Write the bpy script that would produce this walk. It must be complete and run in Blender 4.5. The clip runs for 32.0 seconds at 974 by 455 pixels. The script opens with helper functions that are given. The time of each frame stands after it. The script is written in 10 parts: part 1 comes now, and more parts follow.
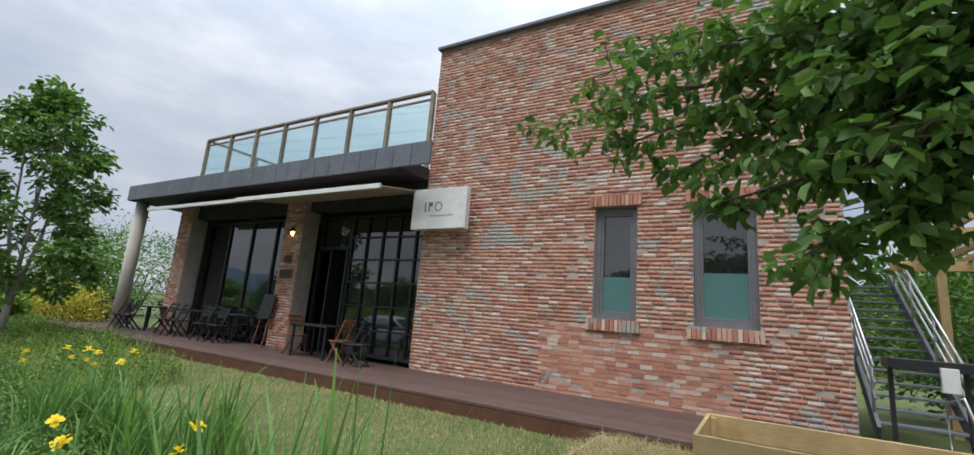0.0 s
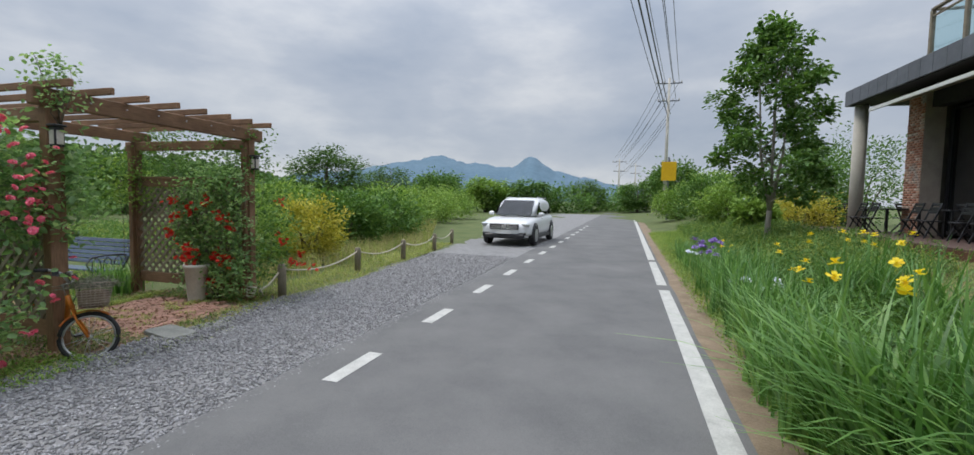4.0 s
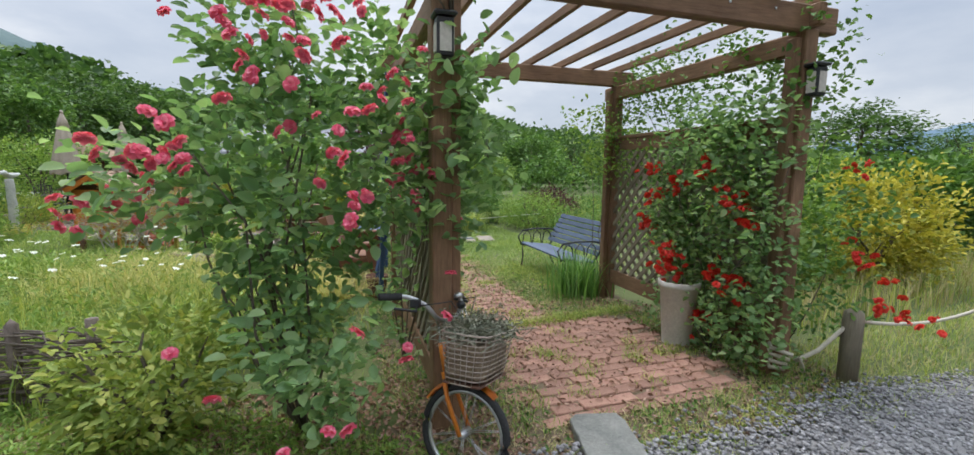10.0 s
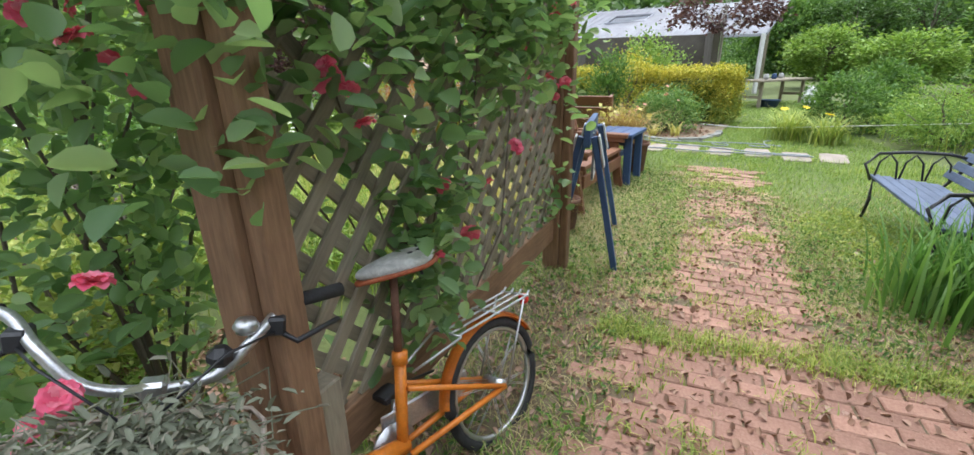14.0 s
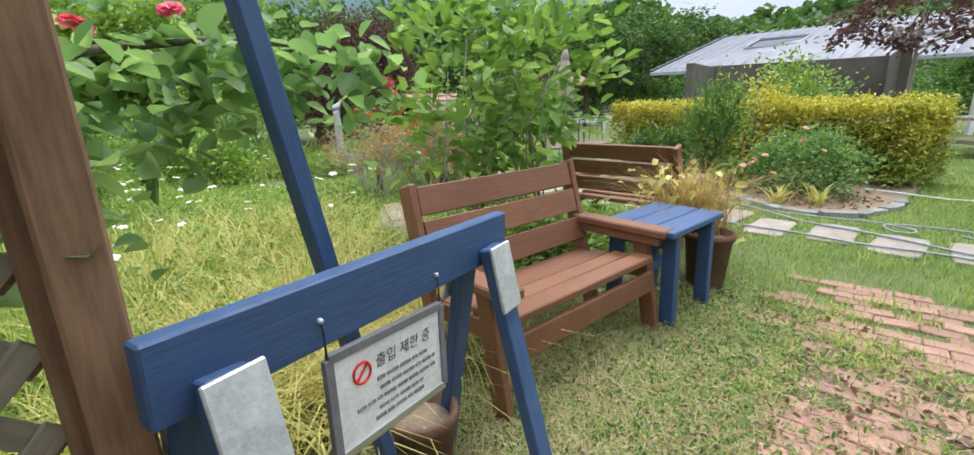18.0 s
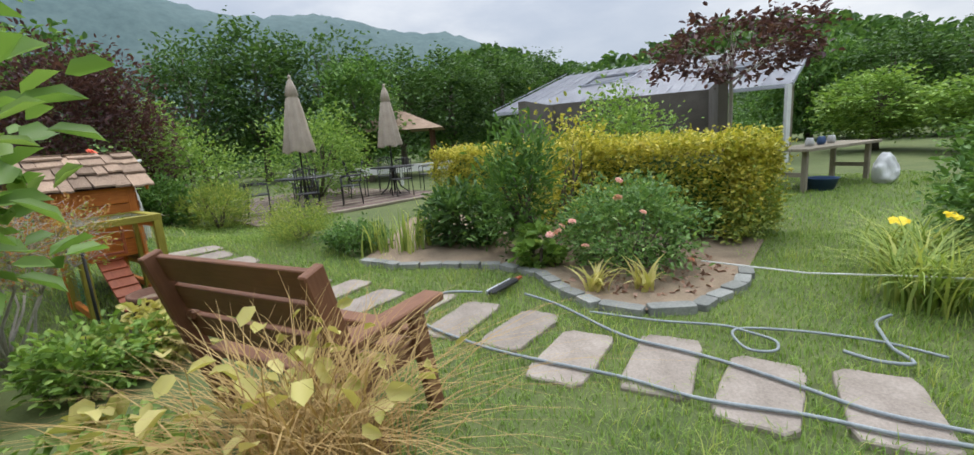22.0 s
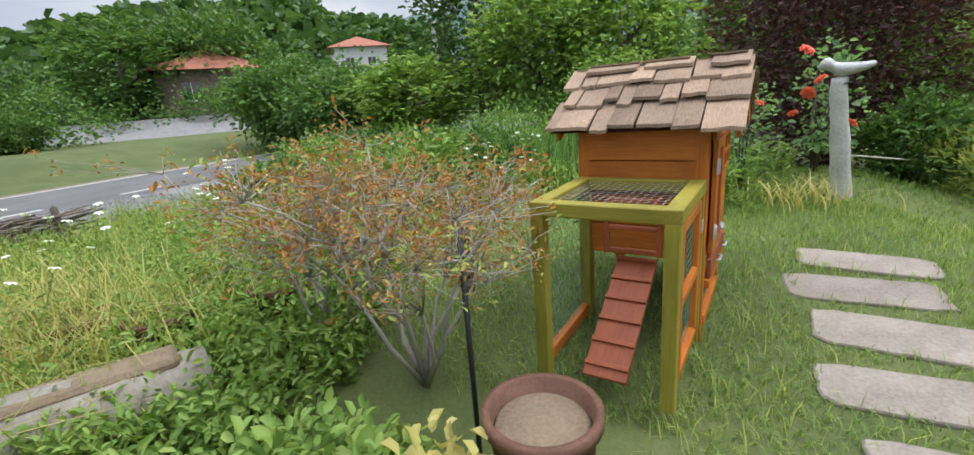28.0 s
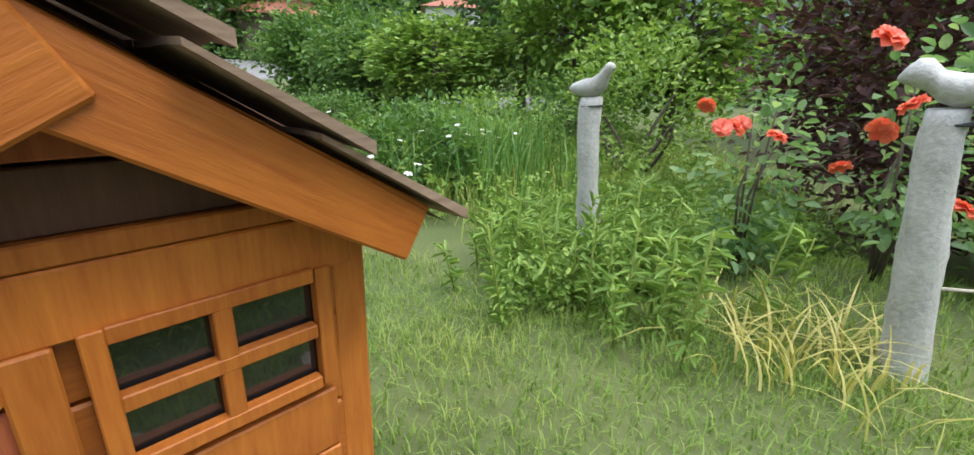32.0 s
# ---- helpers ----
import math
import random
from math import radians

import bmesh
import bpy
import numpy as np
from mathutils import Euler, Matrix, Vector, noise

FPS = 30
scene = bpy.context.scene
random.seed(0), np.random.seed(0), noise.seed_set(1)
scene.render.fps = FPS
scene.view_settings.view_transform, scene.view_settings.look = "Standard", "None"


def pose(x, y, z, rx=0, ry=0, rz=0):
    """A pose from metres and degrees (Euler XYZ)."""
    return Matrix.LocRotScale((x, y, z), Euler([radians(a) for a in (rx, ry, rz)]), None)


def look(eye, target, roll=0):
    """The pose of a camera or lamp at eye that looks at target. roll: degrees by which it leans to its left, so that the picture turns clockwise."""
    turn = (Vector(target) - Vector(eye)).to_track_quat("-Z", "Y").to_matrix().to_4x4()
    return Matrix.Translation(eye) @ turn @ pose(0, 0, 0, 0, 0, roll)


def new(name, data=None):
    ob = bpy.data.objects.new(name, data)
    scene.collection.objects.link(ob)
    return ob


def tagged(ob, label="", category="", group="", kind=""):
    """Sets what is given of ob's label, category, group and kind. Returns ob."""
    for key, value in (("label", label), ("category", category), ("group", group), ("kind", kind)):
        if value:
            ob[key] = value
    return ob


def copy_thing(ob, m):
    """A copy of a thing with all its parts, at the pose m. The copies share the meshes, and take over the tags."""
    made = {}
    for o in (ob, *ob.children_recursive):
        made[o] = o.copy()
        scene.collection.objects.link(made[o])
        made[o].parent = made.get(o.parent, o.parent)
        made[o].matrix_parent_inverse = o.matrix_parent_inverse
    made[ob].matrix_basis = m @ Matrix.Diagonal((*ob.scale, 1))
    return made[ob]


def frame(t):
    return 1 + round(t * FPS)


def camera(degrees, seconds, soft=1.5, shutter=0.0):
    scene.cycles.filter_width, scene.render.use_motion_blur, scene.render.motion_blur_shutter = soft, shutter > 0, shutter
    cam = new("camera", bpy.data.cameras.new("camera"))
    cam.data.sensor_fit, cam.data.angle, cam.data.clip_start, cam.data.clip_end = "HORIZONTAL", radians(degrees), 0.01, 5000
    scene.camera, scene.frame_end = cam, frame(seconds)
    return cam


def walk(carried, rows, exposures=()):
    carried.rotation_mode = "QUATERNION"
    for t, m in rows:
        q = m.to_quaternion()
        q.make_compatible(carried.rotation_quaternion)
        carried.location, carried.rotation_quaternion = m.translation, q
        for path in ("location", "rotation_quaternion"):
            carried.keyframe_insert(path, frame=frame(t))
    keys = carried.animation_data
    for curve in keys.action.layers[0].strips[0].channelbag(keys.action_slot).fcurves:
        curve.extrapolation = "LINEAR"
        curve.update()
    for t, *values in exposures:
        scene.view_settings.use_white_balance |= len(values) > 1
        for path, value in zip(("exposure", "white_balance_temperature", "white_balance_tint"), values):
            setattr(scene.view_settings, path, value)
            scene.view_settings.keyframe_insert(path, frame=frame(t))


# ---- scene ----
cam = camera(93.0, 32.0)
METRES, EYE, TILT, LEAN, TURN = 21.0, 2.1, 11.1, -4.45, 0.0
ROWS = [
    (0.0, 0.0, 0.0, 0.0, 0.0, 0.0, -0.0),
    (0.5, 0.0021, -0.0, -0.001, -0.85, 0.57, 1.23),
    (1.0, -0.0032, -0.0019, -0.0104, 1.76, -1.04, 4.92),
    (1.5, -0.0056, -0.0033, -0.017, 4.58, -6.59, 5.57),
    (2.0, -0.0055, -0.0058, -0.0197, 9.1, -11.84, 5.9),
    (2.5, -0.0061, -0.0093, -0.0193, 17.67, -12.94, 7.51),
    (3.0, -0.0079, -0.0138, -0.0171, 33.05, -10.74, 10.2),
    (3.5, -0.0093, -0.0211, -0.0153, 56.21, -6.32, 11.4),
    (4.0, -0.0113, -0.0318, -0.0133, 74.74, -2.11, 10.69),
    (4.5, -0.0132, -0.0475, -0.0104, 93.03, 1.54, 10.21),
    (6.5, -0.0673, -0.0877, -0.002, 129.1, 5.68, 6.69),
    (7.0, -0.0897, -0.0889, 0.0011, 129.32, 4.95, 6.11),
    (7.5, -0.1141, -0.0939, 0.0046, 128.42, 4.51, 5.93),
    (8.0, -0.1333, -0.0943, 0.0055, 127.7, 4.08, 7.08),
    (8.5, -0.1512, -0.0911, 0.0081, 127.72, 3.67, 6.83),
    (9.0, -0.1676, -0.0906, 0.0124, 127.95, 4.22, 6.43),
    (9.5, -0.1834, -0.089, 0.0114, 129.23, 4.69, 6.75),
    (10.0, -0.1993, -0.0843, 0.0051, 131.33, 3.47, 4.88),
    (10.5, -0.216, -0.0857, 0.0028, 134.35, -0.49, 3.76),
    (11.0, -0.2349, -0.0902, 0.0038, 138.32, -1.95, 3.51),
    (11.5, -0.2517, -0.089, 0.004, 144.55, -2.84, 0.57),
    (12.0, -0.2637, -0.0927, 0.0044, 151.44, -4.13, -1.3),
    (12.5, -0.275, -0.1028, 0.0073, 158.88, -5.11, -2.99),
    (13.0, -0.2843, -0.1104, 0.008, 165.37, -6.87, -2.76),
    (13.5, -0.2971, -0.1165, 0.0103, 173.23, -7.33, -4.27),
    (14.0, -0.3078, -0.1258, 0.0127, 173.61, -8.01, -2.12),
    (14.5, -0.3167, -0.14, 0.017, 173.89, -7.69, -2.71),
    (15.0, -0.3303, -0.1521, 0.0205, 174.94, -6.02, -3.28),
    (15.5, -0.3433, -0.1645, 0.0242, 177.31, -5.14, -3.8),
    (17.5, -0.3808, -0.222, 0.0329, 187.77, -4.26, -4.16),
    (18.0, -0.3844, -0.2412, 0.0386, 189.73, -5.05, -4.76),
    (18.5, -0.3907, -0.2538, 0.0414, 190.78, -5.22, -4.53),
    (19.0, -0.4, -0.2694, 0.0468, 189.5, -4.91, -3.68),
    (19.5, -0.406, -0.2882, 0.0512, 181.52, -2.52, -1.09),
    (20.0, -0.4133, -0.3007, 0.055, 172.31, -1.73, 0.68),
    (20.5, -0.4277, -0.3125, 0.0582, 168.39, -0.99, -0.09),
    (21.0, -0.4376, -0.3271, 0.0612, 167.09, -0.43, 0.2),
    (21.5, -0.4429, -0.3434, 0.0657, 170.4, 0.17, 0.44),
    (22.0, -0.453, -0.3569, 0.0678, 176.31, 0.51, 0.35),
    (22.5, -0.461, -0.3704, 0.071, 178.58, 0.22, -0.57),
    (23.0, -0.4652, -0.3896, 0.0748, 180.35, 0.26, -3.35),
    (23.5, -0.4677, -0.4052, 0.0777, 187.12, -0.11, -3.46),
    (24.0, -0.4689, -0.4221, 0.0813, 199.1, -1.37, -6.77),
    (24.5, -0.4626, -0.4375, 0.0845, 208.74, -2.84, -8.4),
    (25.0, -0.4572, -0.4495, 0.0872, 223.06, -4.58, -8.44),
    (25.5, -0.4535, -0.4616, 0.0906, 240.95, -4.67, -10.02),
    (26.0, -0.4427, -0.4749, 0.0898, 243.18, -5.64, -11.48),
    (26.5, -0.431, -0.4837, 0.0915, 249.07, -11.24, -11.1),
    (28.5, -0.3902, -0.5266, 0.0961, 261.67, -18.14, -7.37),
    (29.0, -0.3839, -0.5425, 0.0993, 261.76, -18.51, -8.42),
    (29.5, -0.3712, -0.5546, 0.0995, 260.37, -18.94, -9.86),
    (30.0, -0.3589, -0.5648, 0.1005, 259.22, -20.34, -10.6),
    (30.5, -0.3509, -0.5797, 0.1034, 260.52, -21.34, -12.1),
    (31.0, -0.3385, -0.5897, 0.1032, 261.88, -21.9, -12.84),
    (31.5, -0.3232, -0.5983, 0.1052, 264.15, -22.57, -12.01),
    (32.0, -0.3117, -0.6086, 0.1069, 273.02, -23.47, -12.67),
]
walk(cam, [(t, pose(0, 0, EYE, TILT, LEAN, TURN) @ pose(METRES * x, METRES * y, METRES * z, 90 + pitch, roll, yaw)) for t, x, y, z, yaw, pitch, roll in ROWS],
     exposures=((0.0, 0.15), (2.0, 0.25), (3.2, 0.05), (4.5, -0.1), (7.0, -0.05), (8.5, 0.0), (10.0, 0.3), (12.0, 0.66), (13.0, 0.78), (14.0, 0.82), (15.5, 0.82), (18.0, 0.72), (19.0, 0.5), (22.0, 0.25), (26.0, 0.3), (29.0, 0.36), (30.0, 0.46), (31.0, 0.48), (32.0, 0.6)))

# ---- world and light ----
SUN_EL, SUN_AZ, ZENITH = radians(62), radians(200), 3.2
world = bpy.data.worlds.new("overcast_sky")
scene.world = world
world.use_nodes = True
wn, wl = world.node_tree.nodes, world.node_tree.links
wn.clear()
sky = wn.new("ShaderNodeTexSky")
sky.sky_type, sky.sun_disc = "NISHITA", False
sky.sun_elevation, sky.sun_rotation = SUN_EL, SUN_AZ
tc = wn.new("ShaderNodeTexCoord")
mp = wn.new("ShaderNodeMapping")
mp.inputs["Scale"].default_value = (1.0, 1.0, 2.6)
wl.new(tc.outputs["Generated"], mp.inputs["Vector"])
cl = wn.new("ShaderNodeTexNoise")
cl.inputs["Scale"].default_value, cl.inputs["Detail"].default_value, cl.inputs["Roughness"].default_value = 2.3, 7.0, 0.55
wl.new(mp.outputs[0], cl.inputs["Vector"])
cr = wn.new("ShaderNodeValToRGB")
e = cr.color_ramp.elements
e[0].position, e[0].color = 0.30, (0.43, 0.50, 0.62, 1)
e[1].position, e[1].color = 0.72, (0.90, 0.92, 0.95, 1)
m_ = e.new(0.5)
m_.color = (0.58, 0.635, 0.73, 1)
wl.new(cl.outputs["Fac"], cr.inputs[0])
sm = wn.new("ShaderNodeMixRGB")
sm.blend_type, sm.inputs[0].default_value = "MIX", 0.88
sk = wn.new("ShaderNodeMixRGB")
sk.blend_type, sk.inputs[0].default_value = "MULTIPLY", 1.0
sk.inputs[2].default_value = (0.1, 0.1, 0.1, 1)
wl.new(sky.outputs[0], sk.inputs[1])
wl.new(sk.outputs[0], sm.inputs[1])
wl.new(cr.outputs[0], sm.inputs[2])
# an overcast sky is brighter towards the zenith
sx = wn.new("ShaderNodeSeparateXYZ")
wl.new(tc.outputs["Generated"], sx.inputs[0])
zc = wn.new("ShaderNodeMath")
zc.operation, zc.use_clamp = "MAXIMUM", True
zc.inputs[1].default_value = 0.0
wl.new(sx.outputs["Z"], zc.inputs[0])
zp = wn.new("ShaderNodeMath")
zp.operation = "POWER"
zp.inputs[1].default_value = 3.0
wl.new(zc.outputs[0], zp.inputs[0])
zm_ = wn.new("ShaderNodeMath")
zm_.operation = "MULTIPLY_ADD"
zm_.inputs[1].default_value, zm_.inputs[2].default_value = ZENITH, 0.88
wl.new(zp.outputs[0], zm_.inputs[0])
bg = wn.new("ShaderNodeBackground")
wl.new(zm_.outputs[0], bg.inputs[1])
wl.new(sm.outputs[0], bg.inputs[0])
wo = wn.new("ShaderNodeOutputWorld")
wl.new(bg.outputs[0], wo.inputs[0])

sun = new("sun", bpy.data.lights.new("sun", "SUN"))
sun.data.energy, sun.data.angle, sun.data.color = 1.5, radians(22), (1.0, 0.96, 0.9)
sun.matrix_world = look((0, 0, 30), Vector((0, 0, 30)) - Vector((math.sin(SUN_AZ) * math.cos(SUN_EL), math.cos(SUN_AZ) * math.cos(SUN_EL), math.sin(SUN_EL))))

# ---- materials ----


def shader(name):
    m = bpy.data.materials.new(name)
    m.use_nodes = True
    nt = m.node_tree
    return m, nt, nt.nodes["Principled BSDF"]


def nnode(nt, kind, **ins):
    n = nt.nodes.new("ShaderNode" + kind)
    for k, v in ins.items():
        n.inputs[k.replace("_", " ")].default_value = v
    return n


def rgba(c):
    return (c[0], c[1], c[2], 1)


def ramp(nt, fac, stops):
    r = nt.nodes.new("ShaderNodeValToRGB")
    el = r.color_ramp.elements
    while len(el) < len(stops):
        el.new(0.5)
    for s, (p, c) in zip(el, stops):
        s.position, s.color = p, rgba(c)
    nt.links.new(fac, r.inputs[0])
    return r.outputs[0]


def mix(nt, fac, a, b, mode="MIX"):
    n = nt.nodes.new("ShaderNodeMixRGB")
    n.blend_type = mode
    for s, v in ((n.inputs[0], fac), (n.inputs[1], a), (n.inputs[2], b)):
        if isinstance(v, (int, float)):
            s.default_value = v
        elif isinstance(v, (tuple, list)):
            s.default_value = rgba(v)
        else:
            nt.links.new(v, s)
    return n.outputs[0]


def noise_out(nt, scale, detail=5.0, rough=0.6, stretch=(1, 1, 1), coord="Object", shift=False):
    c = nt.nodes.new("ShaderNodeTexCoord")
    p = nt.nodes.new("ShaderNodeMapping")
    p.inputs["Scale"].default_value = stretch
    nt.links.new(c.outputs[coord], p.inputs["Vector"])
    if shift:
        o = nt.nodes.new("ShaderNodeObjectInfo").outputs["Random"]
        sc = nt.nodes.new("ShaderNodeVectorMath")
        sc.operation = "SCALE"
        sc.inputs[0].default_value = (37.0, 23.0, 11.0)
        nt.links.new(o, sc.inputs["Scale"])
        nt.links.new(sc.outputs[0], p.inputs["Location"])
    n = nnode(nt, "TexNoise", Scale=scale, Detail=detail, Roughness=rough)
    nt.links.new(p.outputs[0], n.inputs["Vector"])
    return n.outputs["Fac"]


def bump(nt, bsdf, fac, strength, dist=0.01):
    b = nnode(nt, "Bump", Strength=strength, Distance=dist)
    nt.links.new(fac, b.inputs["Height"])
    nt.links.new(b.outputs[0], bsdf.inputs["Normal"])


def surf(name, dark, light, scale=6.0, fine=60.0, rough=0.8, relief=0.3, metal=0.0, vary=0.0, stretch=(1, 1, 1), island=False, spec=0.4):
    """A weathered surface: broad stains, fine grain, relief and a shift from piece to piece."""
    m, nt, b = shader(name)
    col = ramp(nt, noise_out(nt, scale, 6, 0.62, stretch), [(0.3, dark), (0.7, light)])
    g = noise_out(nt, fine, 4, 0.7, stretch)
    col = mix(nt, 0.35, col, ramp(nt, g, [(0.3, [c * 0.6 for c in dark]), (0.7, [min(1, c * 1.15) for c in light])]))
    if vary:
        if island:
            o = nt.nodes.new("ShaderNodeNewGeometry").outputs["Random Per Island"]
        else:
            o = nt.nodes.new("ShaderNodeObjectInfo").outputs["Random"]
        col = mix(nt, 1.0, col, ramp(nt, o, [(0.0, (1 - vary,) * 3), (1.0, (1 + vary * 0.6,) * 3)]), "MULTIPLY")
    nt.links.new(col, b.inputs["Base Color"])
    b.inputs["Roughness"].default_value, b.inputs["Metallic"].default_value = rough, metal
    b.inputs["Specular IOR Level"].default_value = spec
    if relief:
        bump(nt, b, g, relief)
    return m


def leafy(name, dark, mid, light, rough=0.55, trans=0.3):
    """Leaves: hue and value shift from leaf to leaf, light comes through."""
    m, nt, b = shader(name)
    if mid[1] > 1.3 * mid[0]:
        dark, mid, light = [(c[0] * 1.1, c[1] * 0.97, c[2] * 1.05) for c in (dark, mid, light)]
    o = nt.nodes.new("ShaderNodeNewGeometry").outputs["Random Per Island"]
    col = ramp(nt, o, [(0.0, dark), (0.55, mid), (1.0, light)])
    col = mix(nt, 0.25, col, ramp(nt, noise_out(nt, 1.3, 3), [(0.3, dark), (0.7, light)]))
    nt.links.new(col, b.inputs["Base Color"])
    b.inputs["Roughness"].default_value = rough
    b.inputs["Specular IOR Level"].default_value = 0.35
    t = nt.nodes.new("ShaderNodeBsdfTranslucent")
    nt.links.new(mix(nt, 1.0, col, (1.25, 1.3, 0.8), "MULTIPLY"), t.inputs[0])
    x = nt.nodes.new("ShaderNodeMixShader")
    x.inputs[0].default_value = trans
    nt.links.new(b.outputs[0], x.inputs[1])
    nt.links.new(t.outputs[0], x.inputs[2])
    nt.links.new(x.outputs[0], nt.nodes["Material Output"].inputs[0])
    return m


def wood(name, dark, light, rough=0.6, vary=0.18, grain=(14, 14, 1.2), spec=0.4):
    m, nt, b = shader(name)
    g = noise_out(nt, 6.0, 7, 0.65, grain, shift=True)
    col = ramp(nt, g, [(0.25, dark), (0.75, light)])
    st = noise_out(nt, 3.0, 4, 0.6, shift=True)
    col = mix(nt, 0.3, col, ramp(nt, st, [(0.35, [c * 0.55 for c in dark]), (0.7, light)]))
    if vary:
        o = nt.nodes.new("ShaderNodeObjectInfo").outputs["Random"]
        col = mix(nt, 1.0, col, ramp(nt, o, [(0.0, (1 - vary,) * 3), (1.0, (1 + vary * 0.7,) * 3)]), "MULTIPLY")
    nt.links.new(col, b.inputs["Base Color"])
    b.inputs["Roughness"].default_value = rough
    b.inputs["Specular IOR Level"].default_value = spec
    bump(nt, b, g, 0.25)
    return m


M_GRASS = surf("grass_soil", (0.055, 0.09, 0.024), (0.145, 0.165, 0.058), 1.1, 45, 0.95, 0.6)
M_WORN = surf("worn_ground", (0.085, 0.064, 0.036), (0.215, 0.165, 0.105), 2.2, 55, 0.95, 0.8)
M_LITTER = leafy("leaf_litter", (0.22, 0.11, 0.07), (0.34, 0.21, 0.14), (0.48, 0.33, 0.27), 0.9, 0.05)
M_LAWN = leafy("lawn_blades", (0.100, 0.205, 0.034), (0.190, 0.355, 0.060), (0.33, 0.46, 0.115), 0.6, 0.3)
M_DRYG = leafy("dry_grass", (0.286, 0.242, 0.110), (0.440, 0.374, 0.187), (0.605, 0.528, 0.297), 0.8, 0.25)
M_TALL = leafy("tall_grass", (0.124, 0.232, 0.046), (0.264, 0.403, 0.078), (0.512, 0.574, 0.155), 0.6, 0.3)
M_IRIS = leafy("iris_leaf", (0.050, 0.15, 0.034), (0.105, 0.27, 0.056), (0.24, 0.44, 0.12), 0.36, 0.32)
M_LEAF = leafy("broad_leaf", (0.046, 0.124, 0.028), (0.093, 0.217, 0.046), (0.186, 0.341, 0.078))
M_YOUNG = leafy("young_leaf", (0.105, 0.225, 0.045), (0.19, 0.365, 0.08), (0.32, 0.49, 0.14), 0.5, 0.4)
M_BEDR = leafy("bed_rose_leaf", (0.058, 0.145, 0.036), (0.12, 0.26, 0.065), (0.24, 0.40, 0.12), 0.5, 0.35)
M_ROSEL = leafy("rose_leaf", (0.080, 0.19, 0.070), (0.19, 0.365, 0.145), (0.38, 0.57, 0.26), 0.42, 0.5)
M_BRIGHT = leafy("bright_leaf", (0.095, 0.205, 0.035), (0.190, 0.360, 0.068), (0.35, 0.52, 0.125))
M_YELLOW = leafy("yellow_leaf", (0.22, 0.26, 0.035), (0.50, 0.44, 0.06), (0.74, 0.62, 0.13))
M_PALEY = leafy("pale_yellow_leaf", (0.374, 0.363, 0.088), (0.550, 0.484, 0.154), (0.682, 0.594, 0.264))
M_MAROON = leafy("maroon_leaf", (0.045, 0.020, 0.024), (0.085, 0.038, 0.040), (0.16, 0.075, 0.07))
M_RUST = leafy("rust_leaf", (0.36, 0.12, 0.03), (0.50, 0.22, 0.06), (0.42, 0.36, 0.12))
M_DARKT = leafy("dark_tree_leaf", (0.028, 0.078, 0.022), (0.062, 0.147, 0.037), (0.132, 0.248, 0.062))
M_PINK = leafy("pink_petal", (0.70, 0.07, 0.17), (0.85, 0.14, 0.27), (0.9, 0.36, 0.45), 0.5, 0.3)
M_RED = leafy("red_petal", (0.58, 0.018, 0.016), (0.78, 0.04, 0.03), (0.85, 0.10, 0.06), 0.5, 0.25)
M_CORAL = leafy("coral_petal", (0.770, 0.110, 0.066), (0.880, 0.187, 0.121), (0.900, 0.330, 0.242), 0.5, 0.3)
M_WHITEP = leafy("white_petal", (0.660, 0.682, 0.638), (0.825, 0.836, 0.792), (0.900, 0.900, 0.880), 0.5, 0.3)
M_YELP = leafy("yellow_petal", (0.825, 0.528, 0.011), (0.900, 0.660, 0.022), (0.900, 0.770, 0.055), 0.5, 0.3)
M_PURP = leafy("purple_petal", (0.121, 0.055, 0.330), (0.198, 0.099, 0.462), (0.385, 0.275, 0.660), 0.5, 0.3)
M_BARK = surf("bark", (0.07, 0.055, 0.04), (0.19, 0.16, 0.125), 7, 40, 0.9, 0.8, stretch=(1, 1, 0.25))
M_BARKP = surf("pale_bark", (0.2, 0.18, 0.15), (0.40, 0.36, 0.31), 7, 40, 0.85, 0.6, stretch=(1, 1, 0.3))
M_ASPH = surf("asphalt", (0.095, 0.095, 0.096), (0.19, 0.186, 0.18), 0.8, 130, 0.9, 0.25)
M_PAINT = surf("road_paint", (0.36, 0.355, 0.33), (0.62, 0.61, 0.57), 5, 90, 0.7, 0.2)
M_GRAVB = surf("gravel_bed", (0.16, 0.155, 0.155), (0.30, 0.295, 0.29), 3, 70, 0.9, 0.8)
M_GRAV = surf("gravel_stone", (0.15, 0.15, 0.16), (0.40, 0.39, 0.39), 9, 90, 0.85, 0.3, vary=0.5, island=True)
M_SOIL = surf("soil", (0.16, 0.115, 0.075), (0.33, 0.25, 0.17), 3, 60, 0.95, 0.8)


